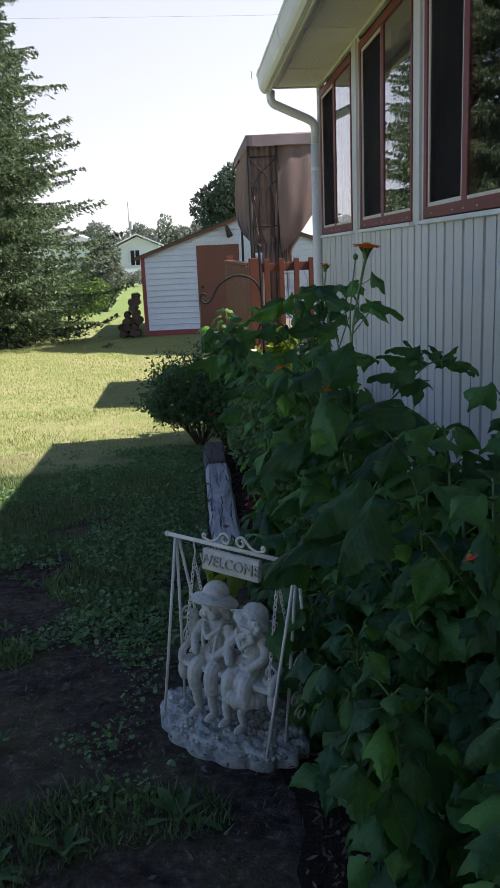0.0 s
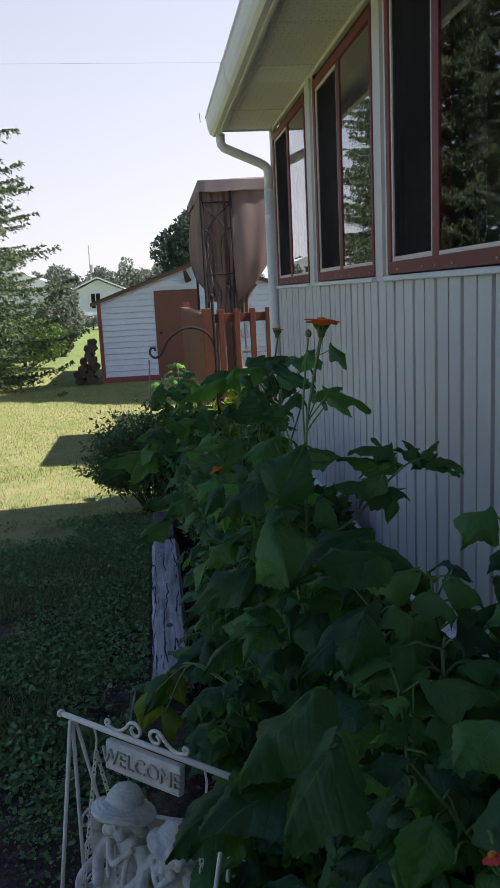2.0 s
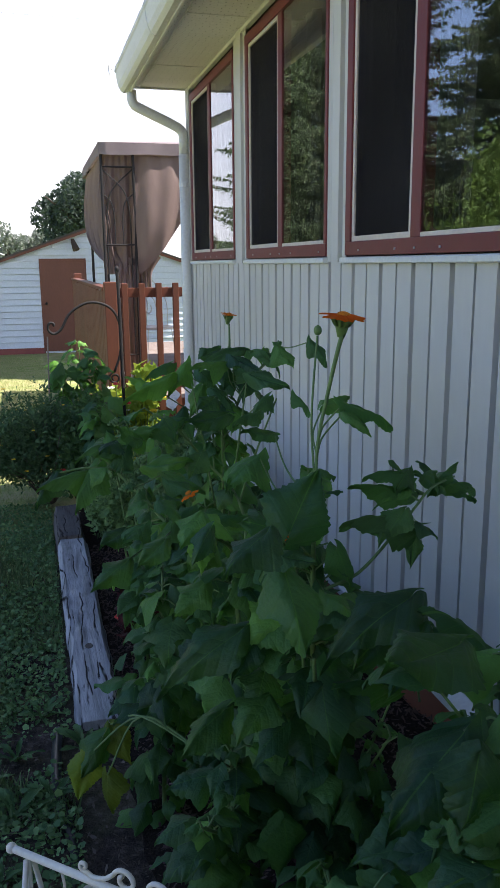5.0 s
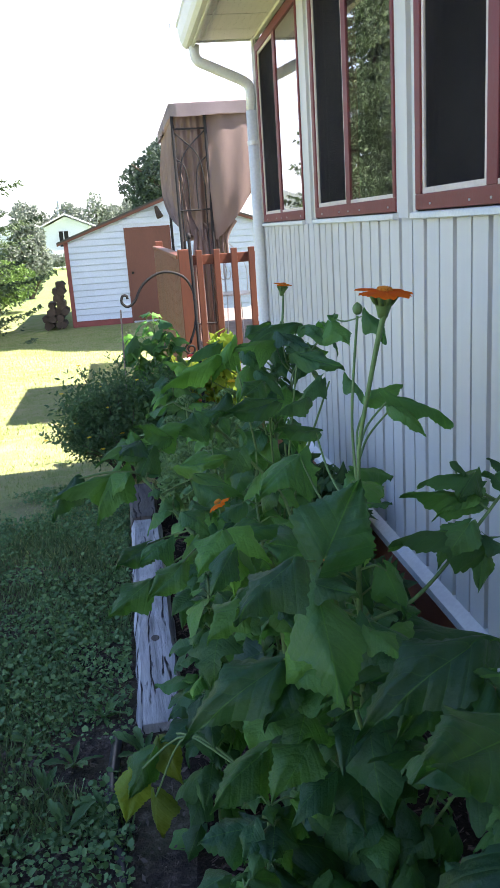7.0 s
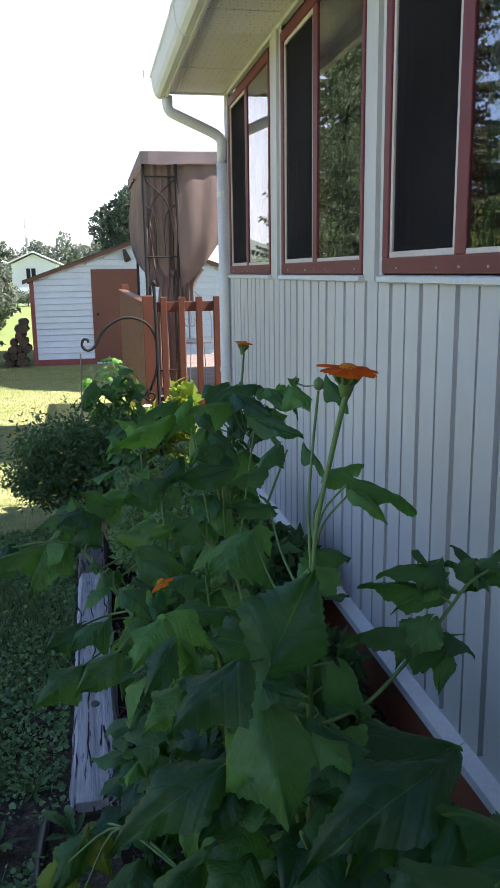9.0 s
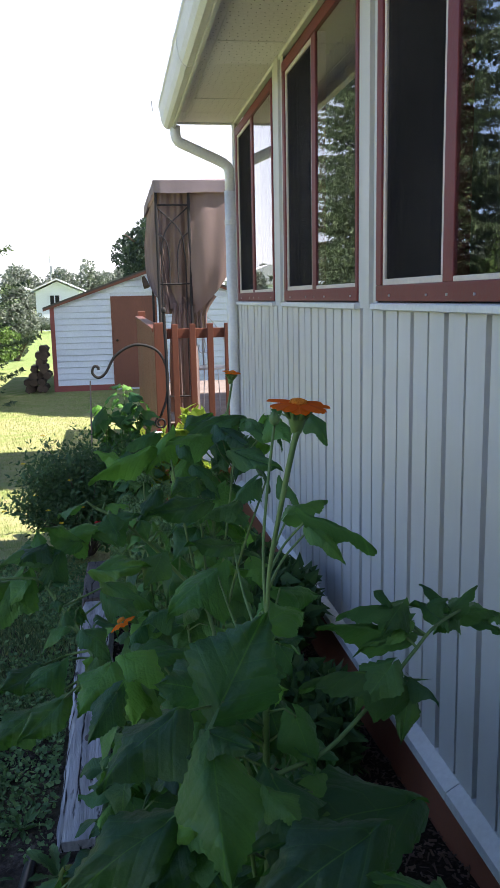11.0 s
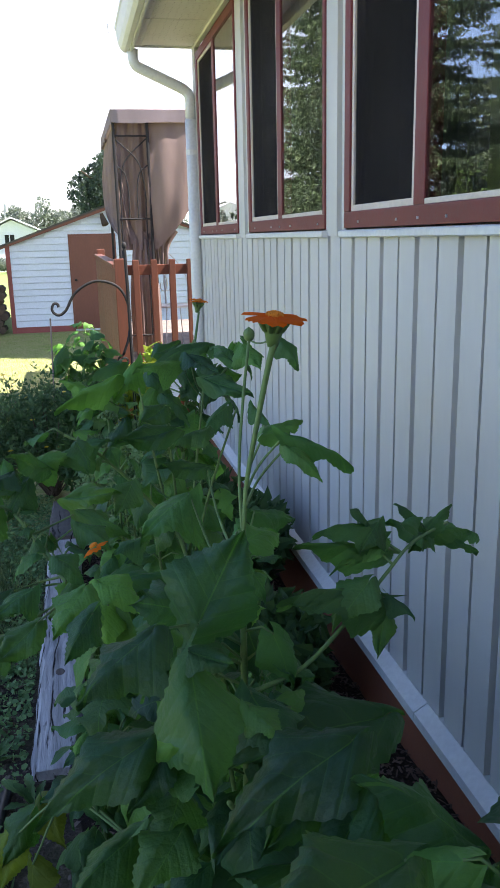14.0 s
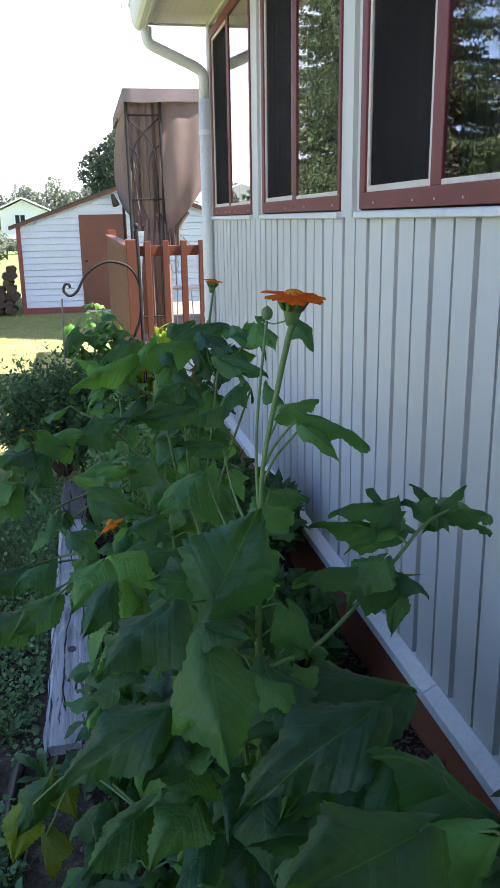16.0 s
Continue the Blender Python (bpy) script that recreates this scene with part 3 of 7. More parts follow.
            bmesh.ops.create_circle(holes, cap_ends=True, segments=5, radius=0.0028, matrix=Matrix.Translation(c))
    part("soffit_vents", holes, ROOFING, roof, "small dark vent holes")
    part("fascia", box(1.734, 1.749, SOUTH - 0.05, NORTH + 0.01, 2.555, 2.69, 0.002), TRIM_WHITE, roof)
    part("eave_end_board", box(1.737, WALL, NORTH - 0.002, NORTH + 0.012, 2.59, 2.72, 0.002), TRIM_WHITE, roof)

    gutter = thing("rain_gutter", "white metal rain gutter with a downspout at the corner", "gutter", (1.7, NORTH, 2.56))
    prof = [(1.722, 2.69), (1.722, 2.562), (1.698, 2.562), (1.680, 2.576), (1.668, 2.602), (1.662, 2.635), (1.658, 2.668), (1.652, 2.674), (1.652, 2.688), (1.662, 2.690), (1.662, 2.684), (1.657, 2.680), (1.663, 2.672), (1.668, 2.635), (1.674, 2.604), (1.685, 2.580), (1.700, 2.567), (1.717, 2.567), (1.717, 2.69)]
    prof = [(u - 1.69, v - 2.56) for u, v in prof]
    last = SOUTH - 0.05 - NORTH
    for a, b in ((last, -4.3), (-4.298, -1.2), (-1.198, 0.0)):
        part("trough", prism(prof, "y", a, b), TRIM_WHITE, gutter)
    for yj in (-4.3, -1.2):
        lap = [(u + (-0.003 if u < 0.02 else 0), v - 0.002) for u, v in prof[:10]] + [(u, v) for u, v in prof[10:]]
        part("joint_sleeve", prism(lap, "y", yj - 0.05, yj + 0.05), TRIM_WHITE, gutter)
    part("end_cap", prism(prof[:10], "y", 0.0, 0.006), TRIM_WHITE, gutter)
    part("hanger_clip", tube([(-0.055, -0.02, 0.12), (-0.075, -0.015, 0.15), (-0.07, -0.01, 0.09)], 0.004, 0.003, 6), TRIM_WHITE, gutter)
    yd = -0.045
    spout = [(0.050, yd, 0.01), (0.050, yd, -0.035), (0.054, yd, -0.055), (0.066, yd, -0.072), (0.084, yd, -0.082), (0.29, yd, -0.172), (0.320, yd, -0.188), (0.338, yd, -0.203), (0.348, yd, -0.225), (0.350, yd, -0.26), (0.350, yd, -0.34)]
    part("elbow", tube(spout, 0.029, 0.029, 12), TRIM_WHITE, gutter, smooth=True)
    part("downspout", tube([(0.350, yd, -0.34), (0.350, yd, -1.2), (0.350, yd, -2.30), (0.33, yd, -2.36), (0.24, yd, -2.42)], 0.033, 0.033, 12), TRIM_WHITE, gutter, smooth=True)
    for zs in (-0.5, -1.5, -2.2):
        part("strap", tube([(0.350, yd, zs), (0.350, yd, zs - 0.025)], 0.036, 0.036, 12), TRIM_WHITE, gutter)


def build_window(i, a, b):
    """A sliding window: screen on one half, fixed pane on the other, red-brown frame, painted ledge."""
    w = thing("window_%d" % i, "red-brown sliding window, half screened, over a pale ledge", "window", (WALL, a, SILL), kind="structure")
    W, H = b - a, HEAD - SILL
    bw, jb, x0, x1 = 0.042, 0.022, -0.016, 0.03
    bm = bmesh.new()
    add_box(bm, x0, x1, 0, W, 0, bw, 0.003)
    add_box(bm, x0, x1, 0, W, H - bw, H, 0.003)
    add_box(bm, x0, x1, 0, jb, bw, H - bw, 0.003)
    add_box(bm, x0, x1, W - bw, W, bw, H - bw, 0.003)
    part("window_frame", bm, SASH, w)
    mid = W * 0.51
    part("meeting_stile", box(x0 + 0.003, x1, mid - 0.028, mid + 0.028, bw, H - bw, 0.003), SASH, w)
    # screen with its pale rail
    bm = bmesh.new()
    r, s0, s1 = 0.016, mid + 0.028, W - bw
    add_box(bm, x0 + 0.006, x0 + 0.02, s0, s1, bw, bw + r, 0.002)
    add_box(bm, x0 + 0.006, x0 + 0.02, s0, s1, H - bw - r, H - bw, 0.002)
    add_box(bm, x0 + 0.006, x0 + 0.02, s0, s0 + r, bw + r, H - bw - r, 0.002)
    add_box(bm, x0 + 0.006, x0 + 0.02, s1 - r, s1, bw + r, H - bw - r, 0.002)
    part("screen_frame", bm, BEIGE, w)
    part("screen", box(x0 + 0.012, x0 + 0.014, s0 + r, s1 - r, bw + r, H - bw - r), SCREEN, w, "dark insect screen")
    pane = part("pane", box(-0.008, -0.003, jb, mid - 0.028, bw + 0.012, H - bw), GLASS, w)
    pane.visible_shadow = False
    part("pane_bead", box(x0 + 0.004, 0.02, jb, mid - 0.028, bw, bw + 0.012, 0.002), BEIGE, w)
    pane = part("pane", box(0.02, 0.025, s0 - 0.02, s1, bw, H - bw), GLASS, w)
    pane.visible_shadow = False
    # screws and small clips along the bottom rail
    for k, f in enumerate((0.06, 0.36, 0.5, 0.62, 0.88)):
        part("clip", box(x0 - 0.004, x0 + 0.002, W * f - 0.0018, W * f + 0.0018, 0.012, 0.018, 0.001), WHITE_WIRE, w)
    part("window_sill", prism([(0.0, -0.003), (-0.024, -0.005), (-0.028, -0.008), (-0.028, -0.021), (-0.022, -0.024), (0.0, -0.023)], "y", -0.012, W + 0.012), TRIM_WHITE, w)
    # curtain folds in the room
    prof, n = [], 60
    for k in range(n + 1):
        y = W * (0.5 + 0.48 * k / n)
        prof.append((0.14 + 0.018 * math.sin(k * 1.05 + i) + 0.006 * math.sin(k * 2.7), y))
    part("curtain", prism(prof, "z", 0.02, H - 0.02, closed=False), CURTAIN, w, "drawn brown curtain behind the screen", smooth=True)


build_house()
for i, (a, b) in enumerate(BAYS):
    build_window(i + 1, a, b)


# ---- the back yard ----
def build_shed():
    """Clapboard garden shed with a gable front."""
    L, R, Y, Z0 = 0.16, 4.42, 21.95, -0.14
    eave, apex = 1.52, 2.24
    mid = (L + R) / 2
    shed = thing("garden_shed", "white clapboard garden shed with red-brown trim and door", "shed", (mid, Y, Z0))
    o = Vector((mid, Y, Z0))

    def put(name, bm, m, label="", parent=None):
        bmesh.ops.translate(bm, verts=bm.verts, vec=-o)
        return part(name, bm, m, parent or shed, label)

    put("body", box(L + 0.03, R - 0.03, Y + 0.03, Y + 3.2, Z0, eave), SHED_SKYLIT_WHITE)
    put("gable", prism([(L + 0.03, eave), (R - 0.03, eave), (mid, apex - 0.02)], "y", Y + 0.03, Y + 3.2), SHED_SKYLIT_WHITE)
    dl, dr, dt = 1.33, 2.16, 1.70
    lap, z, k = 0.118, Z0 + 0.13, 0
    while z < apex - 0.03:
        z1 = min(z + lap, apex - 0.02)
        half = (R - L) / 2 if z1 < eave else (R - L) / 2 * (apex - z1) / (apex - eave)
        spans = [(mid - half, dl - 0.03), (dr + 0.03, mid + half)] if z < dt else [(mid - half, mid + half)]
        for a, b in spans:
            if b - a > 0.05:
                put("clapboard", prism([(Y + 0.03, z + 0.004), (Y - 0.016, z + 0.004), (Y - 0.016, z + 0.014), (Y + 0.02, z1 - 0.004), (Y + 0.03, z1)], "x", a, b), SHED_SKYLIT_WHITE)
        z = z1
    for x in (L - 0.02, R - 0.06):
        put("corner_board", box(x, x + 0.08, Y - 0.02, Y + 0.05, Z0, eave + 0.02, 0.004), SHED_RED)
    put("base_board", box(L + 0.06, dl - 0.03, Y - 0.012, Y + 0.03, Z0, Z0 + 0.13, 0.004), SHED_RED)
    put("base_board", box(dr + 0.03, R - 0.06, Y - 0.012, Y + 0.03, Z0, Z0 + 0.13, 0.004), SHED_RED)
    for s in (-1, 1):
        x1 = mid + s * ((R - L) / 2 + 0.14)
        zl = eave - 0.045
        put("roof_slope", prism([(mid, apex + 0.03), (x1, zl), (x1, zl + 0.035), (mid, apex + 0.065)], "y", Y - 0.14, Y + 3.3), ROOFING)
        put("barge_board", prism([(mid, apex - 0.03), (x1, zl - 0.04), (x1, zl + 0.0), (mid, apex + 0.03)], "y", Y - 0.12, Y - 0.09), SHED_DOOR)
    put("door", box(dl, dr, Y - 0.006, Y + 0.03, Z0 + 0.06, dt - 0.04, 0.004), SHED_DOOR, "plain brown painted door")
    bm = bmesh.new()
    add_box(bm, dl - 0.03, dl, Y - 0.015, Y + 0.03, Z0, dt, 0.003)
    add_box(bm, dr, dr + 0.03, Y - 0.015, Y + 0.03, Z0, dt, 0.003)
    add_box(bm, dl, dr, Y - 0.015, Y + 0.03, dt - 0.04, dt, 0.003)
    put("door_casing", bm, SHED_DOOR)
    put("door_handle", add_ball(bmesh.new(), (dl + 0.07, Y - 0.03, 0.85), 0.025), IRON)
    bm = bmesh.new()
    add_tube(bm, [(1.95, Y - 0.01, 2.02), (1.95, Y - 0.10, 2.05), (1.95, Y - 0.14, 2.0)], 0.015)
    add_tube(bm, [(1.95, Y - 0.13, 2.06), (1.97, Y - 0.15, 1.98), (2.01, Y - 0.2, 1.86)], 0.03, 0.07, 10)
    put("flood_lamp", bm, LOGS, "grey outdoor lamp head")


def build_log_pile():
    pile = thing("log_pile", "heap of dark firewood logs beside the shed", "firewood", (-0.12, 21.9, -0.13))
    rng = random.Random(5)
    rows = ((0.09, (-0.24, -0.12, 0.0, 0.11)), (0.22, (-0.19, -0.06, 0.08)), (0.35, (-0.14, 0.0, 0.12)), (0.48, (-0.07, 0.08)), (0.61, (0.0, 0.1)), (0.73, (0.0, 0.11)), (0.85, (0.06,)))
    for z, xs in rows:
        for x in xs:
            r = rng.uniform(0.07, 0.095)
            turn, lean = rng.uniform(0, 6.28), rng.uniform(-0.05, 0.05)
            prof = [(x + lean + r * (0.75 + 0.4 * rng.random()) * math.cos(turn + a), z + r * (0.75 + 0.4 * rng.random()) * math.sin(turn + a)) for a in (0.0, 0.9, 1.9, 2.9, 4.0, 5.1)]
            y0 = rng.uniform(-0.22, -0.05)
            part("log", prism(prof, "y", y0, y0 + 0.5), LOGS, pile)


def build_deck():
    """Raised deck behind the house, with a stained rail and a boarded side."""
    X0, Y0, Y1, FLOOR, TOP = 1.68, 11.76, 16.4, 0.56, 1.445
    deck = thing("wooden_deck", "red-stained wooden deck with a baluster rail and a boarded side", "deck", (X0, Y0, 0.0))
    o = Vector((X0, Y0, 0.0))

    def put(name, bm, m=DECK_STAIN, label=""):
        bmesh.ops.translate(bm, verts=bm.verts, vec=-o)
        return part(name, bm, m, deck, label)

    y = Y0 + 0.02
    while y < Y1:
        put("floor_board", box(X0 + 0.02, 6.2, y, min(y + 0.135, Y1), FLOOR - 0.03, FLOOR, 0.004), GREY_BOARD)
        y += 0.142
    put("rim_joist", box(X0, 6.2, Y0 - 0.02, Y0 + 0.018, FLOOR - 0.22, FLOOR, 0.004))
    put("rim_joist", box(X0 - 0.02, X0 + 0.018, Y0 + 0.02, Y1, FLOOR - 0.22, FLOOR, 0.004))
    x = X0 + 0.05
    while x < 4.6:
        put("skirt_slat", box(x, x + 0.10, Y0 - 0.005, Y0 + 0.012, 0.02, FLOOR - 0.22, 0.003))
        x += 0.125
    # rail along the front: broad balusters that stand proud of the top rail
    for x in (X0, 3.9, 6.1):
        put("post", box(x - 0.045, x + 0.045, Y0 - 0.05, Y0 + 0.04, 0.0, TOP + (0.06 if x > X0 else 0.012), 0.006))
    put("top_rail", box(X0 + 0.045, 6.0, Y0 - 0.005, Y0 + 0.032, TOP - 0.105, TOP - 0.035, 0.004))
    put("bottom_rail", box(X0 + 0.045, 6.0, Y0 - 0.005, Y0 + 0.032, FLOOR + 0.08, FLOOR + 0.16, 0.004))
    x = X0 + 0.105
    while x < 3.8:
        put("baluster", box(x - 0.022, x + 0.022, Y0 - 0.045, Y0 - 0.007, FLOOR - 0.2, TOP, 0.004))
        x += 0.128
    # boarded side towards the lawn
    rng = random.Random(6)
    y = Y0 + 0.06
    while y < Y1:
        put("side_board", box(X0 - 0.04, X0 - 0.022, y, y + 0.122, 0.04, TOP - 0.062 + rng.uniform(-0.006, 0.006), 0.003))
        y += 0.14
    put("post", box(X0 - 0.02, X0 + 0.07, Y1 - 0.09, Y1, 0.0, TOP + 0.03, 0.006))
    put("cap_rail", box(X0 - 0.055, X0 + 0.03, Y0 + 0.06, Y1, TOP - 0.054, TOP - 0.026, 0.005))


def build_gazebo():
    """Canopy gazebo on the deck: iron posts with arched panels, gathered curtains."""
    X, Y, XB, YB, TOP, LOW = 1.77, 12.68, 4.9, 14.62, 2.565, 0.56
    g = thing("canopy_gazebo", "taupe canvas gazebo with gathered curtains on an iron frame", "gazebo", (X, Y, LOW))
    o = Vector((X, Y, LOW))

    def put(name, bm, m, label="", smooth=False):
        bmesh.ops.translate(bm, verts=bm.verts, vec=-o)
        return part(name, bm, m, g, label, smooth)

    # hipped canopy and its valance
    bm = bmesh.new()
    c = [(X - 0.05, Y - 0.03), (XB, Y - 0.03), (XB, YB), (X - 0.05, YB)]
    v = [bm.verts.new((x, y, TOP)) for x, y in c]
    mx, my = (X + XB) / 2, (Y + YB) / 2
    r = [bm.verts.new(p) for p in ((mx - 0.5, my, TOP + 0.16), (mx + 0.5, my, TOP + 0.16))]
    for q in ((v[0], v[1], r[1], r[0]), (v[1], v[2], r[1]), (v[2], v[3], r[0], r[1]), (v[3], v[0], r[0])):
        bm.faces.new(q)
    put("canopy_top", bm, CANVAS_TOP)
    n = 46
    bm = bmesh.new()
    ring = []
    path = [Vector((*c[k], 0)).lerp(Vector((*c[(k + 1) % 4], 0)), j / n) for k in range(4) for j in range(n)]
    for k, p in enumerate(path):
        sag = 0.006 * math.sin(k * 0.9)
        ring.append((bm.verts.new((p.x, p.y, TOP)), bm.verts.new((p.x + sag, p.y + sag, TOP - 0.095 - 0.006 * math.sin(k * 0.7)))))
    for a, b in zip(ring, ring[1:] + ring[:1]):
        bm.faces.new((a[0], b[0], b[1], a[1]))
    put("valance", bm, CANVAS_TOP, smooth=True)
    # iron posts in pairs at the corners, with arched tracery between
    for px in (X - 0.03, X + 0.235):
        put("post", tube([(px, Y, LOW), (px, Y, TOP - 0.05)], 0.012, 0.012, 8), IRON)
    put("post", tube([(X + 0.01, YB - 0.03, LOW), (X + 0.01, YB - 0.03, TOP - 0.02)], 0.014), IRON)
    put("post", tube([(X + 0.01, Y + 0.26, LOW), (X + 0.01, Y + 0.26, TOP - 0.02)], 0.014), IRON)
    put("post", tube([(XB - 0.04, Y, LOW), (XB - 0.04, Y, TOP - 0.02)], 0.014), IRON)
    put("post", tube([(XB - 0.04, YB - 0.03, LOW), (XB - 0.04, YB - 0.03, TOP - 0.02)], 0.014), IRON)
    for z in (TOP - 0.19, TOP - 0.82, LOW + 0.25):
        put("cross_bar", tube([(X - 0.04, Y, z), (X + 0.235, Y, z)], 0.007), IRON)
    for s in (0, 1):
        side = 1 - 2 * s
        m = X + 0.0975
        a = m - side * 0.10
        put("arch_bar", tube(catmull([(a, Y, LOW + 0.25), (a, Y, TOP - 0.84), (a + side * 0.005, Y, TOP - 0.58), (a + side * 0.05, Y, TOP - 0.38), (m + side * 0.125, Y, TOP - 0.21)], 5), 0.0055), IRON)
        put("arch_bar", tube(catmull([(m - side * 0.035, Y, TOP - 0.82), (m - side * 0.035, Y, TOP - 0.60), (m - side * 0.06, Y, TOP - 0.47), (m - side * 0.125, Y, TOP - 0.41)], 5), 0.0055), IRON)

    # gathered curtains: folds that swing in towards their tie
    def curtain(x_of, y_of, z_low, folds, depth, seed):
        bm = bmesh.new()
        nu, nv = 180, 24
        rng = random.Random(seed)
        ph = rng.uniform(0, 6)
        grid = []
        for j in range(nv + 1):
            w = j / nv
            row = []
            for i in range(nu + 1):
                u = i / nu
                zl = z_low(u)
                z = TOP - 0.09 + (zl - TOP + 0.09) * w
                f = depth * (0.35 + w) * math.sin(u * folds * 6.283 + ph + 0.8 * math.sin(3 * w)) + 0.4 * depth * math.sin(u * folds * 14 + w * 2)
                row.append(bm.verts.new(Vector((x_of(u, w, f), y_of(u, w, f), z))))
            grid.append(row)
        for a, b in zip(grid, grid[1:]):
            for i in range(nu):
                bm.faces.new((a[i], a[i + 1], b[i + 1], b[i]))
        return bm

    hem = lambda u: 1.47 + 0.45 * min(1.0, u / 0.33) ** 1.3 + 0.2 * max(0.0, u - 0.33)
    put("curtain", curtain(lambda u, w, f: X + 0.22 + u * 1.48 - 0.25 * u * w ** 4, lambda u, w, f: Y + 0.02 + f * 0.7 - 0.06 * math.sin(w * 2.6), hem, 3.4, 0.032, 1), CANVAS, "front curtain swept up to a tie", True)
    put("curtain", curtain(lambda u, w, f: X - 0.025 + f * 0.8 * min(1.0, 3 * w) + 0.10 * w ** 4, lambda u, w, f: Y + 0.03 + u * 1.85 - u * 1.5 * w ** 5, lambda u: 1.54 + 0.06 * u, 13, 0.055, 2), CANVAS, "side curtain in loose folds", True)
    put("curtain", curtain(lambda u, w, f: X - 0.03 + u * 0.27 + 0.05 * (u - 0.5) * math.sin(3.1 * w) , lambda u, w, f: Y + 0.05 + f * 1.4, lambda u: 1.50, 2.3, 0.013, 3), CANVAS, "narrow panel behind the tracery", True)
    # ends of the cloth under the tie, hanging behind the rail
    def tail(x0, x1, z1, z0, spread, folds, phase):
        bm = bmesh.new()
        grid = []
        for j in range(17):
            w = j / 16
            half = (x1 - x0) / 2 * (0.55 + spread * math.sin(min(1.0, w * 1.6) * 1.57))
            grid.append([bm.verts.new(((x0 + x1) / 2 + half * (2 * i / 28 - 1), Y + 0.03 + 0.022 * math.sin(i / 28 * folds * 6.283 + phase) * (0.5 + w), z1 + (z0 - z1) * w + 0.012 * math.sin(i * 0.8))) for i in range(29)])
        for p, q in zip(grid, grid[1:]):
            for i in range(28):
                bm.faces.new((p[i], p[i + 1], q[i + 1], q[i]))
        return bm

    put("curtain_tail", tail(X + 0.0, X + 0.58, 1.64, 1.36, -0.3, 4, 0.4), CANVAS, "bunched curtain end under the tie", True)
    put("curtain_tail", tail(X + 0.02, X + 0.30, 1.58, 0.66, 0.35, 4, 1.7), CANVAS, "gathered curtain end behind the rail", True)


def build_patio_chair(x, y, turn):
    """White wrought-metal chair with a scrolled back."""
    c = thing("patio_chair", "white wrought-metal patio chair on the deck", "chair", (x, y, 0.56), "patio chairs")
    c.rotation_euler = (0, 0, turn)
    part("seat", tube([(0, 0, 0.43), (0, 0, 0.445)], 0.2, 0.2, 20), WHITE_WIRE, c)
    for a in (0.8, 2.35, 3.93, 5.5):
        p = (0.17 * math.cos(a), 0.17 * math.sin(a))
        part("leg", tube([(p[0], p[1], 0.43), (p[0] * 1.2, p[1] * 1.2, 0.2), (p[0] * 1.3, p[1] * 1.3, 0)], 0.0042), WHITE_WIRE, c)
    part("back_hoop", tube(catmull([(-0.19, 0.1, 0.43), (-0.2, 0.16, 0.7), (0, 0.2, 0.92), (0.2, 0.16, 0.7), (0.19, 0.1, 0.43)], 8), 0.0042), WHITE_WIRE, c)
    for s in (-1, 1):
        pts = [(s * (0.03 + 0.07 * math.cos(t) * (1 - t / 9)), 0.16, 0.62 + 0.12 * math.sin(t) * (1 - t / 9)) for t in np.linspace(0, 7, 24)]
        part("scroll", tube(pts, 0.005, 0.005, 6), WHITE_WIRE, c)
    part("back_bar", tube([(0, 0.17, 0.44), (0, 0.19, 0.9)], 0.008), WHITE_WIRE, c)


build_shed()
build_log_pile()
build_deck()
build_gazebo()
build_patio_chair(2.22, 13.25, 0.3)
build_patio_chair(2.80, 13.1, -0.5)


def build_hook():
    """Shepherd's hook of black iron, standing in the bed."""
    h = thing("shepherd_hook", "black iron shepherd's hook standing in the flower bed", "garden hook", (1.69, 11.2, 0.1))
    part("pole", tube([(0, 0, -0.1), (0, 0, 0.6), (-0.004, 0, 1.20), (-0.01, 0, 1.44)], 0.011, 0.011), IRON, h)
    part("finial", add_ball(bmesh.new(), (-0.01, 0, 1.45), 0.016, (1, 1, 1.4)), IRON, h)
    arm = catmull([(-0.055, 0, 0.76), (-0.012, 0, 0.88), (0.0, 0, 1.05), (-0.06, 0, 1.19), (-0.2, 0, 1.235), (-0.33, 0, 1.17), (-0.40, 0, 1.06), (-0.45, 0, 1.03), (-0.485, 0, 1.06), (-0.475, 0, 1.1), (-0.45, 0, 1.10), (-0.445, 0, 1.08)], 6)
    part("crook", tube(arm, 0.009), IRON, h, smooth=True)
    part("lower_scroll", tube([(-0.055 + 0.045 * math.cos(t) * (1 - t / 16), 0, 0.76 - 0.045 + 0.045 * math.sin(t) * (1 - t / 16)) for t in np.linspace(1.5, 10.5, 30)], 0.007), IRON, h, smooth=True)


def build_stake():
    s = thing("garden_stake", "thin pale wooden stake standing in the bed", "stake", (1.17, 11.0, 0.05))
    part("rod", tube([(0, 0, 0), (0.01, 0, 0.6), (0.025, 0, 1.08)], 0.006, 0.005, 7), GREY_BOARD, s)


build_stake()
build_hook()


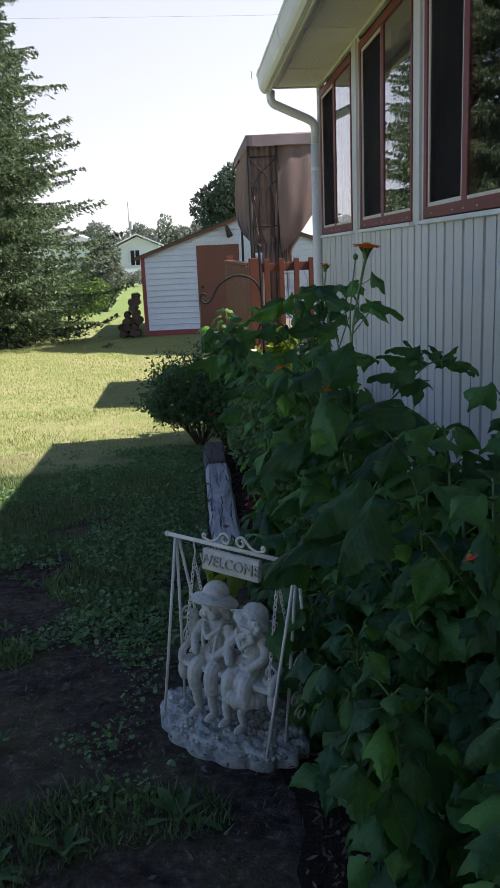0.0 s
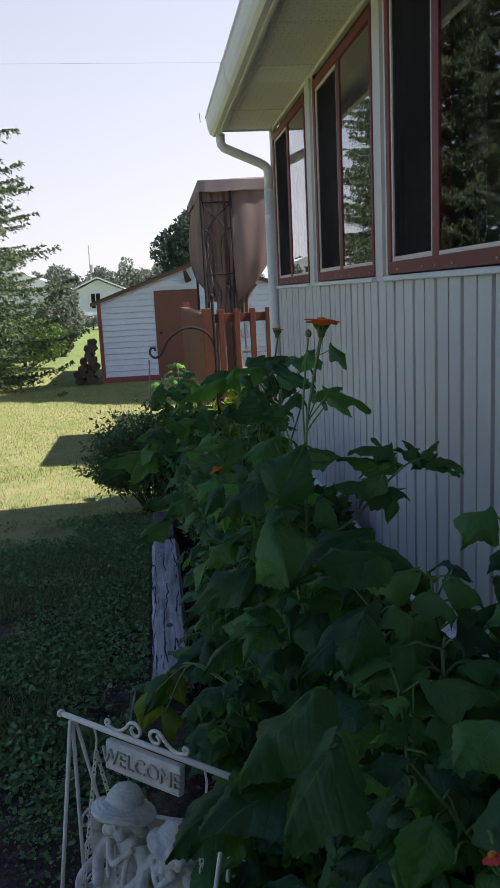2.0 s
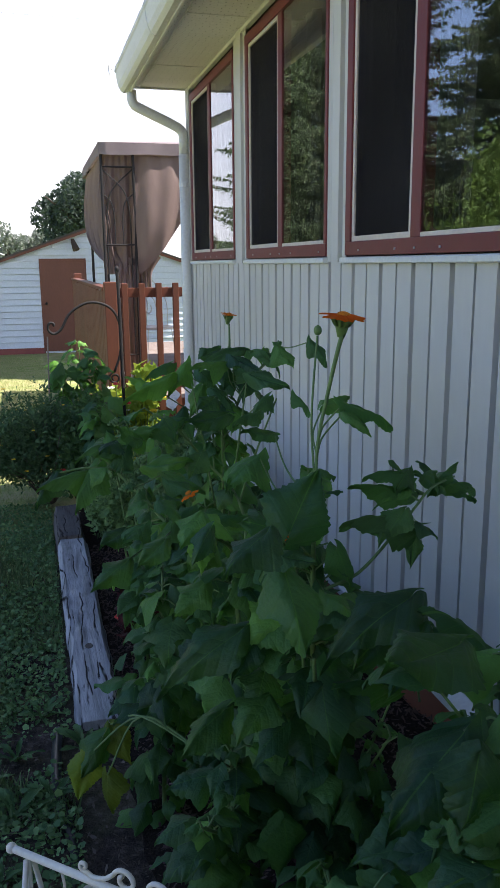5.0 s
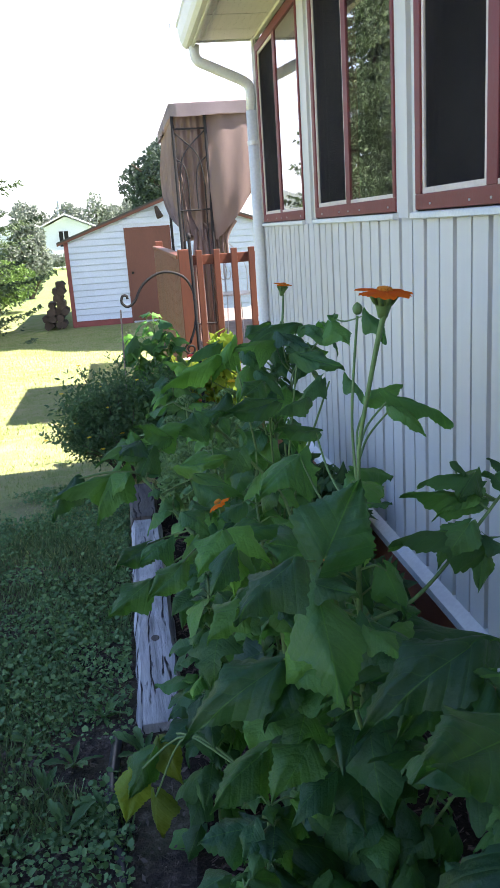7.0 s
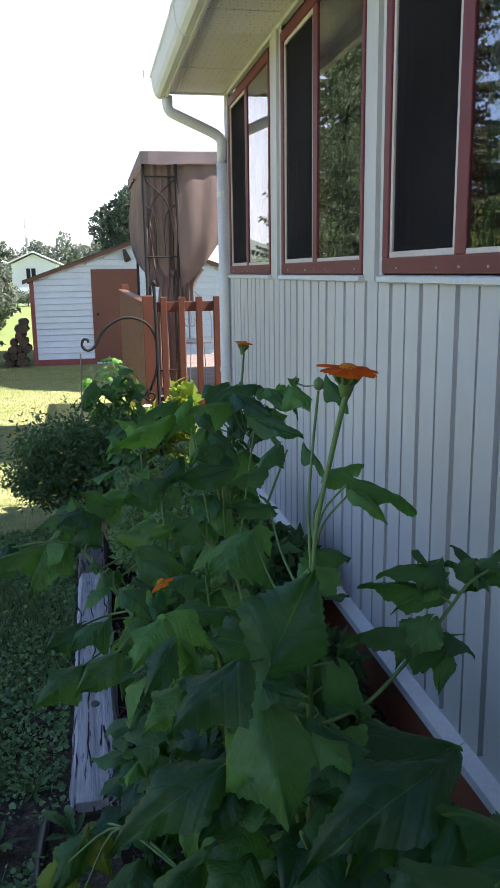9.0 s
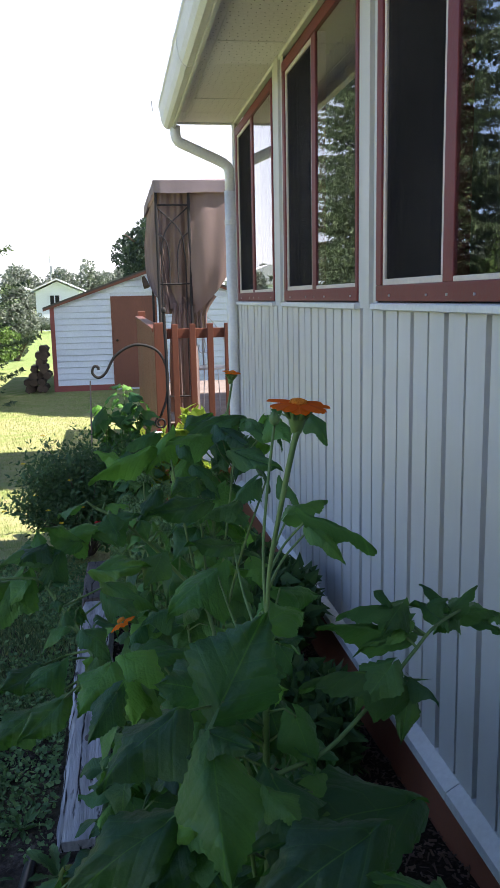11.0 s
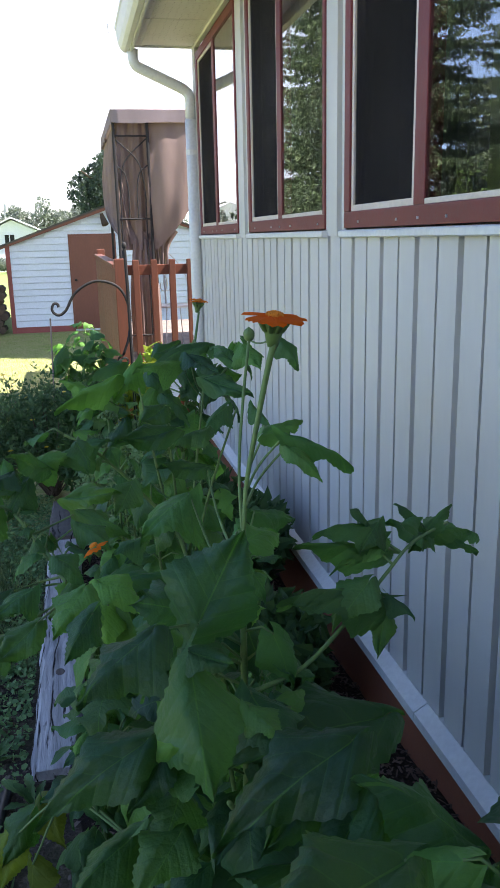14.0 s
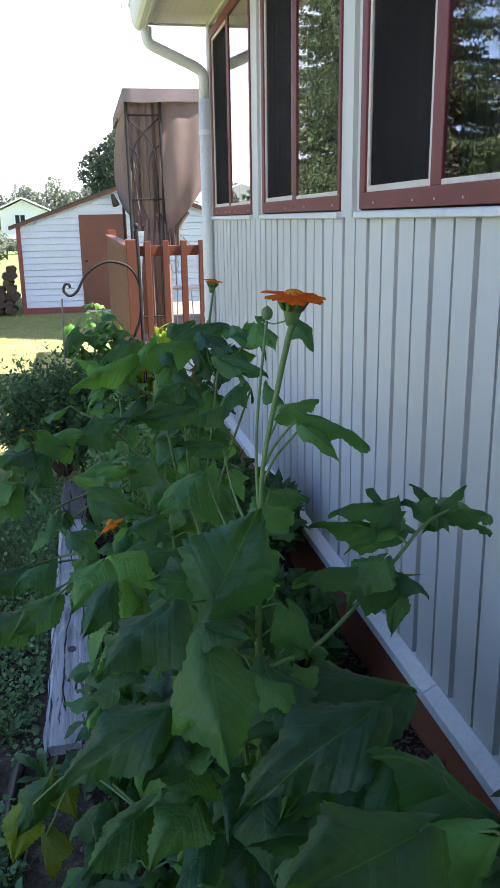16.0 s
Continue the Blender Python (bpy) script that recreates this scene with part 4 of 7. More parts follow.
def build_tie(name, y0, y1, x0, x1, z0, z1, seed, dark=0.0):
    """Weathered landscape timber with worn arrises and checked ends."""
    rng = random.Random(seed)
    me = bmesh.new()
    n, m = 60, 6
    rings = []
    prof = [(0, 0.0), (0, 0.8), (0.12, 1.0), (0.5, 1.0), (0.88, 1.0), (1, 0.8), (1, 0.0)]
    for i in range(n + 1):
        y = y0 + (y1 - y0) * i / n
        ring = []
        for k, (u, w) in enumerate(prof):
            j = 0.007 * noise.noise((y * 9, k * 3.1, seed)) + 0.004 * noise.noise((y * 30, k * 2.3, seed + 4))
            dz = ground_z(y) - ground_z(y0)
            ring.append(me.verts.new((x0 + (x1 - x0) * u + j, y + 0.01 * noise.noise((k, i > n / 2, seed)) * (i in (0, n)), z0 + (z1 - z0) * w + j * 0.8 + dz * 0.35)))
        rings.append(ring)
    for a, b in zip(rings, rings[1:]):
        for k in range(len(prof) - 1):
            me.faces.new((a[k], a[k + 1], b[k + 1], b[k]))
    me.faces.new(rings[0])
    me.faces.new(rings[-1][::-1])
    bmesh.ops.recalc_face_normals(me, faces=me.faces)
    return me


def build_border():
    t = thing("landscape_timber", "cracked silver-grey landscape timber edging the bed", "timber", (0, 0, 0))
    part("timber", build_tie("timber", 7.72, 9.42, 1.153, 1.292, 0.14, 0.312, 1), TIE, t, smooth=False)
    part("rotten_end", box(1.158, 1.287, 7.712, 7.722, 0.13, 0.285, 0.004), ROTTEN, t, "black rotten end grain")
    part("rotten_end", build_tie("timber", 9.424, 10.0, 1.15, 1.288, 0.06, 0.296, 3), OLD_TIE, t, "dark decayed far end")
    for x, y, r in ((1.222, 8.22, 0.014),):
        knot = bmesh.new()
        bmesh.ops.create_uvsphere(knot, u_segments=14, v_segments=6, radius=r, matrix=Matrix.Translation((x, y, 0.312 + 0.35 * (ground_z(y) - ground_z(7.72)))) @ Matrix.Diagonal((1, 1.5, 0.22, 1)))
        part("knot", knot, OLD_TIE, t, "dark oval knot", smooth=True)
    t2 = thing("landscape_timber", "short cracked grey timber lying in the bed", "timber", (0, 0, 0))
    part("timber", build_tie("timber", 7.95, 8.10, 1.33, 1.62, 0.2, 0.27, 2), TIE, t2)
    h = thing("hose", "black garden hose running along the bed edge", "hose", (0, 0, 0))
    part("hose_line", tube(catmull([(1.10, 7.75, 0.28), (1.09, 7.45, 0.31), (1.12, 7.15, 0.33), (1.10, 6.9, 0.35), (1.16, 6.7, 0.38), (1.3, 6.5, 0.4)], 8), 0.014), HOSE, h, smooth=True)


build_border()


# ---- trees and shrubs ----
def spruce_crown(H, R, seed, step=0.23):
    """Tiers of limbs that dip and lift at the tip, hung with drooping twigs set with needle sprays."""
    rng = np.random.default_rng(seed)
    base, lead, wide = [], [], []

    def spray(p, d, n, width):
        for q in range(n):
            base.append(p)
            lead.append(d)
            wide.append(width)

    z = 0.45
    while z < H - 0.15:
        f = 1 - z / H
        n = int(6 + 5 * f)
        off = rng.uniform(0, 6.28)
        for k in range(n):
            a = off + 6.283 * k / n + rng.normal(0, 0.22)
            L = (R * f ** 0.85 + 0.12) * rng.choice((0.6, 0.75, 0.85, 0.95, 1.1, 1.22)) * (0.80 + 0.20 * min(1.0, z / 2.0))
            zz = z + rng.normal(0, 0.12)
            dirv = np.array([math.cos(a), math.sin(a), 0.0])
            sidev = np.array([-dirv[1], dirv[0], 0.0])
            steps = max(3, int(L / 0.085))
            droop = rng.uniform(0.16, 0.40)
            for s in range(1, steps + 1):
                u = s / steps
                cz = zz - droop * L * (u - 0.72 * u * u * u) * (0.5 + 0.9 * f)
                axis = dirv * L * u + np.array([0, 0, cz])
                tw = (0.07 + 0.34 * L * (1 - u) * min(1, 2.0 * u)) * rng.uniform(0.5, 1.25)
                hang = rng.uniform(0.25, 0.95)
                for sgn in (-1, 1):
                    m = max(1, int(tw / 0.055))
                    for q in range(m):
                        v = (q + rng.uniform(0.2, 0.9)) / m
                        p = axis + dirv * 0.55 * tw * v + sidev * sgn * tw * v - np.array([0, 0, hang * tw * v * v])
                        spray(p, dirv * 0.6 + sidev * sgn * 0.55 - np.array([0, 0, 0.35 * hang]), 3, 0.017)
                # dense twigs close to the limb hide what lies behind
                spray(axis, dirv * 0.7 - np.array([0, 0, 0.9]), 6, 0.030)
                if u < 0.75:
                    spray(axis + sidev * rng.normal(0, 0.10 * L) - np.array([0, 0, rng.uniform(0, 0.25)]), np.array([0, 0, -1.0]), 3, 0.055)
        z += step * (0.6 + 0.5 * f) * rng.uniform(0.8, 1.2)
    m = len(base)
    e = np.array(lead) + rng.normal(0, 0.42, (m, 3))
    e *= (rng.uniform(0.05, 0.11, m) / np.linalg.norm(e, axis=1))[:, None]
    w = np.cross(e, rng.normal(0, 1, (m, 3)))
    w *= (rng.uniform(0.6, 1.2, m) * np.array(wide) / (np.linalg.norm(w, axis=1) + 1e-6))[:, None]
    c = np.array(base) + rng.normal(0, 0.012, (m, 3))
    return np.stack([c - w, c + w, c + e], 1)


def build_spruce(name_label, at, H, R, seed, mesh=None):
    t = thing("spruce_tree", name_label, "tree", (at[0], at[1], ground_z(at[1])), "spruces")
    part("trunk", tube([(0, 0, 0), (0.02, 0, H * 0.5), (0, 0, H * 0.98)], 0.17, 0.02, 9), BARK, t)
    me = mesh or array_mesh("crown", spruce_crown(H, R, seed))
    link("crown", me, SPRUCE, t)
    return me


build_spruce("tall blue-green spruce with drooping limbs to the lawn", (-3.40, 21.2), 10.9, 3.15, 1)
build_spruce("tall spruce standing behind the others at the lawn", (-4.2, 28.0), 12.5, 2.4, 3)
build_spruce("tall blue-green spruce at the edge of the lawn", (-7.6, 22.6), 11.5, 3.0, 2)


def leaf_cloud(rng, n, centre, radii, size, lumps=9, shell=0.55):
    """Leaves as small folded triangles in lumps round a centre, uneven at the rim."""
    c, r = np.array(centre), np.array(radii)
    lump = rng.normal(0, 1, (lumps, 3))
    lump /= np.linalg.norm(lump, axis=1)[:, None]
    lump *= rng.uniform(0.35, 0.72, (lumps, 1))
    lr = rng.uniform(0.32, 0.52, lumps) * (1.0 if lumps < 20 else 0.68)
    which = rng.integers(0, lumps, n)
    d = rng.normal(0, 1, (n, 3))
    d /= np.linalg.norm(d, axis=1)[:, None]
    p = lump[which] + d * (lr[which] * rng.uniform(shell, 1.0, n) ** 0.5)[:, None]
    p = c + p * r
    s = size * rng.uniform(0.6, 1.4, n)[:, None]
    e = rng.normal(0, 1, (n, 3)) + d * 0.5
    e /= np.linalg.norm(e, axis=1)[:, None]
    w = np.cross(e, rng.normal(0, 1, (n, 3)))
    w /= np.linalg.norm(w, axis=1)[:, None] + 1e-6
    t1 = np.stack([p - w * s * 0.38, p + e * s * 0.9, p - e * s * 0.25], 1)
    t2 = np.stack([p + w * s * 0.38, p - e * s * 0.25, p + e * s * 0.9], 1)
    return np.concatenate([t1, t2])


def build_tree(name, label, category, at, height, radius, size, n, material, seed, low=0.25, group="", lumps=14):
    rng = np.random.default_rng(seed)
    t = thing(name, label, category, (at[0], at[1], ground_z(at[1])), group)
    bm = bmesh.new()
    add_tube(bm, [(0, 0, 0), (0.03 * height, 0, height * 0.4), (0, 0.02, height * 0.75)], 0.035 * height, 0.012 * height, 8)
    for k in range(5):
        a = 1.3 * k + seed
        add_tube(bm, [(0.02 * height, 0, height * (low + 0.06 * k)), (radius * 0.4 * math.cos(a), radius * 0.4 * math.sin(a), height * (low + 0.16 + 0.07 * k)), (radius * 0.75 * math.cos(a), radius * 0.75 * math.sin(a), height * (low + 0.26 + 0.07 * k))], 0.015 * height, 0.004 * height, 6)
    part("trunk", bm, BARK, t)
    mid = height * (1 + low) / 2
    cloud = leaf_cloud(rng, n, (0, 0, mid), (radius, radius, height * (1 - low) / 2 * 1.08), size, lumps)
    link("crown", array_mesh("crown", cloud), material, t)


build_tree("maple_tree", "dark round-crowned tree behind the shed", "tree", (3.95, 46), 6.9, 2.9, 0.15, 18000, TREE_LEAF, 11, 0.15, lumps=34)
build_tree("yard_tree", "leafy tree behind the house that shades the shed", "tree", (5.75, 19.7), 9.8, 2.6, 0.24, 24000, TREE_LEAF, 10, 0.30)
build_tree("lilac_bush", "rounded bush by the spruce, greyed by painted haze", "bush", (-1.6, 31), 2.6, 0.85, 0.075, 14000, HAZED_LILAC, 12, 0.02, lumps=40)
build_tree("shrub", "bright green shrub at the edge of the lawn", "bush", (-2.1, 26.5), 1.45, 1.25, 0.06, 14000, SHRUB_LEAF, 13, 0.0, lumps=40)
build_tree("shrub", "bright green shrub at the edge of the lawn", "bush", (-5.1, 17.8), 4.1, 2.2, 0.065, 30000, SHRUB_LEAF, 14, 0.0, lumps=44)
# far rows, their haze painted into the leaf colour
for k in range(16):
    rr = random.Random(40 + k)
    build_tree("distant_tree", "tree in the far row behind the houses, greyed by painted haze", "tree", (-13 + k * 1.55 + rr.uniform(-0.5, 0.5), 76 + rr.uniform(-3, 6)), rr.uniform(4.2, 5.5), rr.uniform(1.6, 2.3), 0.19, 4200, HAZED_LEAF, 60 + k, 0.05, "far row of trees", lumps=26)
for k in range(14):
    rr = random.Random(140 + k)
    build_tree("distant_tree", "tall tree beyond the lawn", "tree", (-12 - rr.uniform(0, 10) - k * 1.2, 28 + k * 3.6), rr.uniform(6, 10), rr.uniform(2.4, 3.4), 0.26, 3200, HAZED_LEAF, 160 + k, 0.05, "trees along the side of the yard", lumps=22)


for k in range(6):
    rr = random.Random(240 + k)
    build_tree("garden_shrub", "low shrub in the neighbour's garden, greyed by painted haze", "bush", (-3.4 + 0.62 * k, 53 + rr.uniform(-0.8, 0.8)), rr.uniform(0.7, 1.15), rr.uniform(0.4, 0.6), 0.09, 1500, HAZED_LILAC, 240 + k, 0.02, "garden shrubs far off", lumps=16)


def build_far_house():
    h = thing("neighbour_house", "small white house with a pale gable beyond the lawn", "house", (-1.95, 57, -0.12))
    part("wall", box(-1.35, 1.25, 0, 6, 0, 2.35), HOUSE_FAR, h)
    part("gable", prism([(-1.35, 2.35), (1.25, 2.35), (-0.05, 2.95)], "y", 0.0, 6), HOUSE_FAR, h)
    for s in (-1, 1):
        x1 = -0.05 + s * 1.6
        part("roof", prism([(-0.05, 3.03), (x1, 2.33), (x1, 2.40), (-0.05, 3.12)], "y", -0.4, 6.2), ROOF_FAR if s < 0 else HOUSE_FAR, h)
    wdw = part("window", box(-0.55, 0.1, -0.03, 0.02, 1.15, 2.15), HOUSE_FAR, h)
    part("pane", box(-0.50, -0.26, -0.045, -0.032, 1.2, 2.1), DARK_PANE, wdw)
    part("pane", box(-0.2, 0.05, -0.045, -0.032, 1.2, 2.1), DARK_PANE, wdw)
    part("porch_wall", box(-0.9, 1.3, -0.9, -0.75, 0, 1.0), HOUSE_FAR, h)
    h2 = thing("neighbour_house", "white house half hidden behind the spruce", "house", (-7.6, 60, -0.12))
    part("wall", box(-3, 3, 0, 6, 0, 2.6), HOUSE_FAR, h2)
    part("roof", prism([(-3.4, 2.55), (3.4, 2.55), (0, 3.9)], "y", -0.3, 6.3), ROOF_FAR, h2)
    p = thing("utility_pole", "grey wooden utility pole with a transformer box", "pole", (-3.4, 72, -0.12))
    part("pole", tube([(0, 0, 0), (0, 0, 6.0)], 0.06, 0.05), WHITE_WIRE, p)
    part("transformer", tube([(0.15, -0.1, 3.9), (0.15, -0.1, 4.5)], 0.12), WHITE_WIRE, p)
    p2 = thing("utility_pole", "tall wooden utility pole carrying a thin overhead cable", "pole", (-16, 30, -0.12))
    part("pole", tube([(0, 0, 0), (0, 0, 9.0)], 0.13, 0.09), LOGS, p2)
    part("wire", tube([(0, 0, 8.75), (8, 0, 8.4), (13.6, 0, 8.33), (19.6, 0, 8.27), (28, 0, 8.4), (36, 0, 8.75)], 0.0022, 0.0022, 5), HOSE, p2)
    p3 = thing("utility_pole", "tall wooden utility pole carrying a thin overhead cable", "pole", (20, 30, -0.12))
    part("pole", tube([(0, 0, 0), (0, 0, 9.0)], 0.13, 0.09), LOGS, p3)


build_far_house()


# ---- the welcome swing ----
def build_swing():
    """Ivory garden ornament: a swing on two scrolled side frames over a lumpy base."""
    left, right = Vector((1.04, 6.515, 0.882)), Vector((1.325, 6.26, 0.882))
    u = (right - left).normalized()
    v = Vector((-u.y, u.x, 0))
    mid = (left + right) / 2
    g = 0.432
    o = Vector((mid.x, mid.y, g))
    s = thing("welcome_swing", "ivory metal swing ornament with scrolled sides and a welcome board", "garden ornament", o)

    def at(a, b, z):
        return u * a + v * b + Vector((0, 0, 0.9 * z))

    H, half = 0.500, 0.193
    part("top_bar", tube([at(-half, 0, H), at(half, 0, H)], 0.0048, 0.0048, 10), IVORY, s, smooth=True)
    for k in (-1, 1):
        part("bar_knob", add_ball(bmesh.new(), at(k * half, 0, H), 0.0068), IVORY, s, smooth=True)
        e = k * (half - 0.028)
        for b in (-0.085, -0.015, 0.085):
            part("side_rod", tube([at(e, b * 0.06, H - 0.004), at(e + (0.006 if k < 0 else -0.032), b, 0.045)], 0.0035, 0.0035, 8), IVORY, s, smooth=True)
        for b, z, r, sg in ((0.010, 0.285, 0.020, 1), (0.030, 0.235, 0.024, -1), (0.012, 0.225, 0.022, 1), (0.036, 0.165, 0.022, -1), (0.006, 0.15, 0.020, 1), (0.024, 0.105, 0.024, -1)):
            pts = [at(e + (0.003 if k < 0 else -0.018), b + sg * r * math.cos(t) * (1 - t / 11), z + r * math.sin(t) * (1 - t / 11)) for t in np.linspace(0.3, 8.0, 26)]
            part("scroll", tube(pts, 0.0026, 0.0026, 6), IVORY, s, smooth=True)
    # crest of four scrolls on the bar
    for sg in (-1, 1):
        big = [at(sg * (0.022 + 0.016 * math.cos(t) * (1 - t / 12)), 0, H + 0.020 + 0.016 * math.sin(t) * (1 - t / 12)) for t in np.linspace(7.5, 0.2, 24)]
        tail = [at(sg * 0.05, 0, H + 0.012), at(sg * 0.066, 0, H + 0.007)]
        end = [at(sg * (0.080 + 0.012 * math.cos(t) * (1 - t / 12)), 0, H + 0.018 + 0.012 * math.sin(t) * (1 - t / 12)) for t in np.linspace(4.4, 11.0, 24)]
        part("crest_scroll", tube(catmull([big[-1]] + tail + [end[0]], 5)[:-1] + end, 0.003, 0.0026, 6), IVORY, s, smooth=True)
        part("crest_scroll", tube(big, 0.003, 0.003, 6), IVORY, s, smooth=True)
    # board with raised letters
    bm = box(-0.078, 0.078, -0.007, 0.007, -0.052, -0.004, 0.004)
    turn = Matrix((u, v, Vector((0, 0, 1)))).transposed().to_4x4()
    tilt = Matrix.Rotation(radians(-8), 4, "X")
    board_at = Matrix.Translation(at(-0.004, 0, H - 0.008)) @ turn @ tilt
    board = part("sign_board", bm, STONE, s, "cream board lettered in relief", at=board_at)
    cu = bpy.data.curves.new("letters", "FONT")
    cu.body, cu.size, cu.extrude, cu.align_x, cu.align_y = "WELCOME", 0.034, 0.0022, "CENTER", "CENTER"
    tmp = new("letters", cu)
    me = bpy.data.meshes.new_from_object(tmp.evaluated_get(bpy.context.evaluated_depsgraph_get()))
    bpy.data.objects.remove(tmp)
    link("lettering", me, LETTER, board, "raised grey letters", at=Matrix.Translation((0, -0.009, -0.029)) @ Matrix.Rotation(radians(90), 4, "X"))
    # chains
    for a in (-0.115, 0.115):
        for b in (-0.05, 0.05):
            p0, p1 = at(a, 0, H - 0.05), at(a * 1.03, b, 0.20)
            n = 22
            for i in range(n):
                c = p0.lerp(p1, (i + 0.5) / n)
                d = (p1 - p0).normalized()
                w = (u if i % 2 else v) * 0.0035
                ring = [c + d * 0.0075 * math.sin(t) + w * math.cos(t) for t in np.linspace(0, 6.283, 9)]
                part("chain_link", add_tube(bmesh.new(), ring, 0.0014, 0.0014, 4, False), IVORY, s)
        part("hook", tube([at(a, 0, H), at(a, 0.004, H - 0.03), at(a, 0, H - 0.05)], 0.002, 0.002, 5), IVORY, s)
    # bench
    part("seat", box(-0.125, 0.125, -0.055, 0.055, 0.165, 0.178, 0.004), STONE, s, at=turn.copy())
    part("back_rest", prism([(-0.13, 0.19), (0.13, 0.19), (0.13, 0.24), (0.10, 0.262), (0.0, 0.285), (-0.10, 0.262), (-0.13, 0.24)], "y", 0.052, 0.062), STONE, s, at=turn.copy())
    for k in (-1, 1):
        arm = bmesh.new()
        add_tube(arm, catmull([(k * 0.126, 0.05, 0.19), (k * 0.128, 0.0, 0.205), (k * 0.128, -0.045, 0.195), (k * 0.126, -0.05, 0.165)], 5), 0.009, 0.008, 8)
        add_ball(arm, (k * 0.126, -0.045, 0.15), 0.016, (0.8, 0.9, 1.7))
        part("armrest", arm, STONE, s, smooth=True, at=turn.copy())
    # base of moulded flowers and stones
    bm = bmesh.new()
    nr, na = 22, 110
    rings = []
    for i in range(nr + 1):
        ring = []
        for k in range(na):
            a, r = 6.2832 * k / na, min(1.0, i / (nr - 3))
            rim = 0.95 + 0.11 * abs(math.sin(6.5 * a)) + 0.07 * noise.noise((math.cos(a) * 2, math.sin(a) * 2, 1))
            x, y = -0.030 + 0.192 * r * rim * math.cos(a), 0.0 + 0.098 * r * rim * math.sin(a)
            d = noise.voronoi((x * 52, y * 52, 0.5))[0]
            rose = 0.020 * max(0.0, 1 - 1.4 * d[0] ** 1.5) + 0.004 * math.sin(d[0] * 22) + 0.006 * noise.noise((x * 90, y * 90, 0))
            z = 0.040 - 0.014 * r ** 3 + rose if i <= nr - 3 else 0.026 - (i - nr + 3) * 0.018
            ring.append(bm.verts.new(at(x, y, z)))
        rings.append(ring)
    for a, b in zip(rings, rings[1:]):
        for k in range(na):
            bm.faces.new((a[k], b[k], b[(k + 1) % na], a[(k + 1) % na]))
    bmesh.ops.remove_doubles(bm, verts=bm.verts, dist=0.0002)
    bmesh.ops.recalc_face_normals(bm, faces=bm.faces)
    rb = random.Random(9)
    for k in range(64):
        a = 2.4 * k
        r = 0.97 if k < 30 else 0.9 * math.sqrt((k - 28) / 36)
        a = 6.283 * k / 30 if k < 30 else a
        x, y = -0.030 + 0.190 * r * math.cos(a), 0.097 * r * math.sin(a)
        q = rb.uniform(0.008, 0.0125)
        z = 0.050 - 0.016 * r ** 3 - (0.010 if k < 30 else 0)
        for j in range(6):
            add_ball(bm, at(x + q * math.cos(j * 1.05 + k), y + q * math.sin(j * 1.05 + k), z), q * 0.66, (1, 1, 0.8), None, 8, 5)
        add_ball(bm, at(x, y, z + 0.004), q * 0.6, (1, 1, 1), None, 8, 5)
    part("base", bm, MOSSY, s, "grey-green base of moulded flowers", smooth=True)

    # the two seated figures, one plain moulded shape
    bm = bmesh.new()

    def blob(a, b, z, r, sc=(1, 1, 1), lean=0.0):
        add_ball(bm, at(a, b, z), r, sc, turn.to_3x3() @ Matrix.Rotation(lean, 3, "Y"), 18, 12)

    def limb(pts, r0, r1):
        add_tube(bm, catmull([at(*p) for p in pts], 5), r0, r1, 10)

    def hat(a, b, z, r, crown, lean):
        """Woven hat: a drooping brim and a crown laid up in rings of straw."""
        m = Matrix.Translation(at(a, b, z)) @ turn @ Matrix.Rotation(lean, 4, "Y") @ Matrix.Rotation(-0.30, 4, "X")
        rows = [(crown * 1.0 + (r - crown) * k / 4, -0.0007 * k * k * r / 0.05) for k in range(5)] + [(crown * math.cos(1.45 * k / 6), 0.005 + crown * 0.95 * math.sin(1.45 * k / 6)) for k in range(7)]
        for k, (q, h) in enumerate(rows):
            ring = [m @ Vector((q * math.cos(t), q * math.sin(t), h + 0.0016 * math.sin(3 * t + k) * (k < 5))) for t in np.linspace(0, 6.283, 25)]
            add_tube(bm, ring, 0.0052 if k < 5 else 0.0056, None, 6, False)
        add_ball(bm, m @ Vector((0, 0, 0)), crown * 0.98, (1, 1, 0.9), None, 16, 10)

    for a, top, girl in ((-0.056, 0.392, 0), (0.040, 0.362, 1)):
        lean = 0.30 if girl else 0.04
        h = a + (0.010 if girl else 0.0)
        blob(a, 0.004, 0.262, 0.031, (1.0, 0.82, 1.5), lean * 0.4)
        blob(a, -0.002, 0.207, 0.037, (1.08, 1.0, 0.85))
        blob(h, -0.010, top - 0.052, 0.0275, (1, 1, 1.12))
        blob(h, -0.036, top - 0.058, 0.0062)
        for sg in (-1, 1):
            blob(h + sg * 0.013, -0.030, top - 0.064, 0.0105)
            blob(h + sg * 0.010, -0.0345, top - 0.047, 0.0036)
            for k in range(4):
                blob(h + sg * 0.027, 0.0 + 0.006 * k - 0.012, top - 0.045 - 0.010 * k, 0.0105)
        hat(h, -0.002, top - 0.026, 0.040 if girl else 0.049, 0.026, lean)
        # collar, buttons and the gathered edges of the clothes
        limb([(a - 0.026, -0.018, 0.296), (a - 0.010, -0.034, 0.280), (a, -0.037, 0.270), (a + 0.010, -0.034, 0.280), (a + 0.026, -0.018, 0.296)], 0.0055, 0.0055)
        for k in range(3):
            blob(a, -0.033, 0.258 - 0.016 * k, 0.0036)
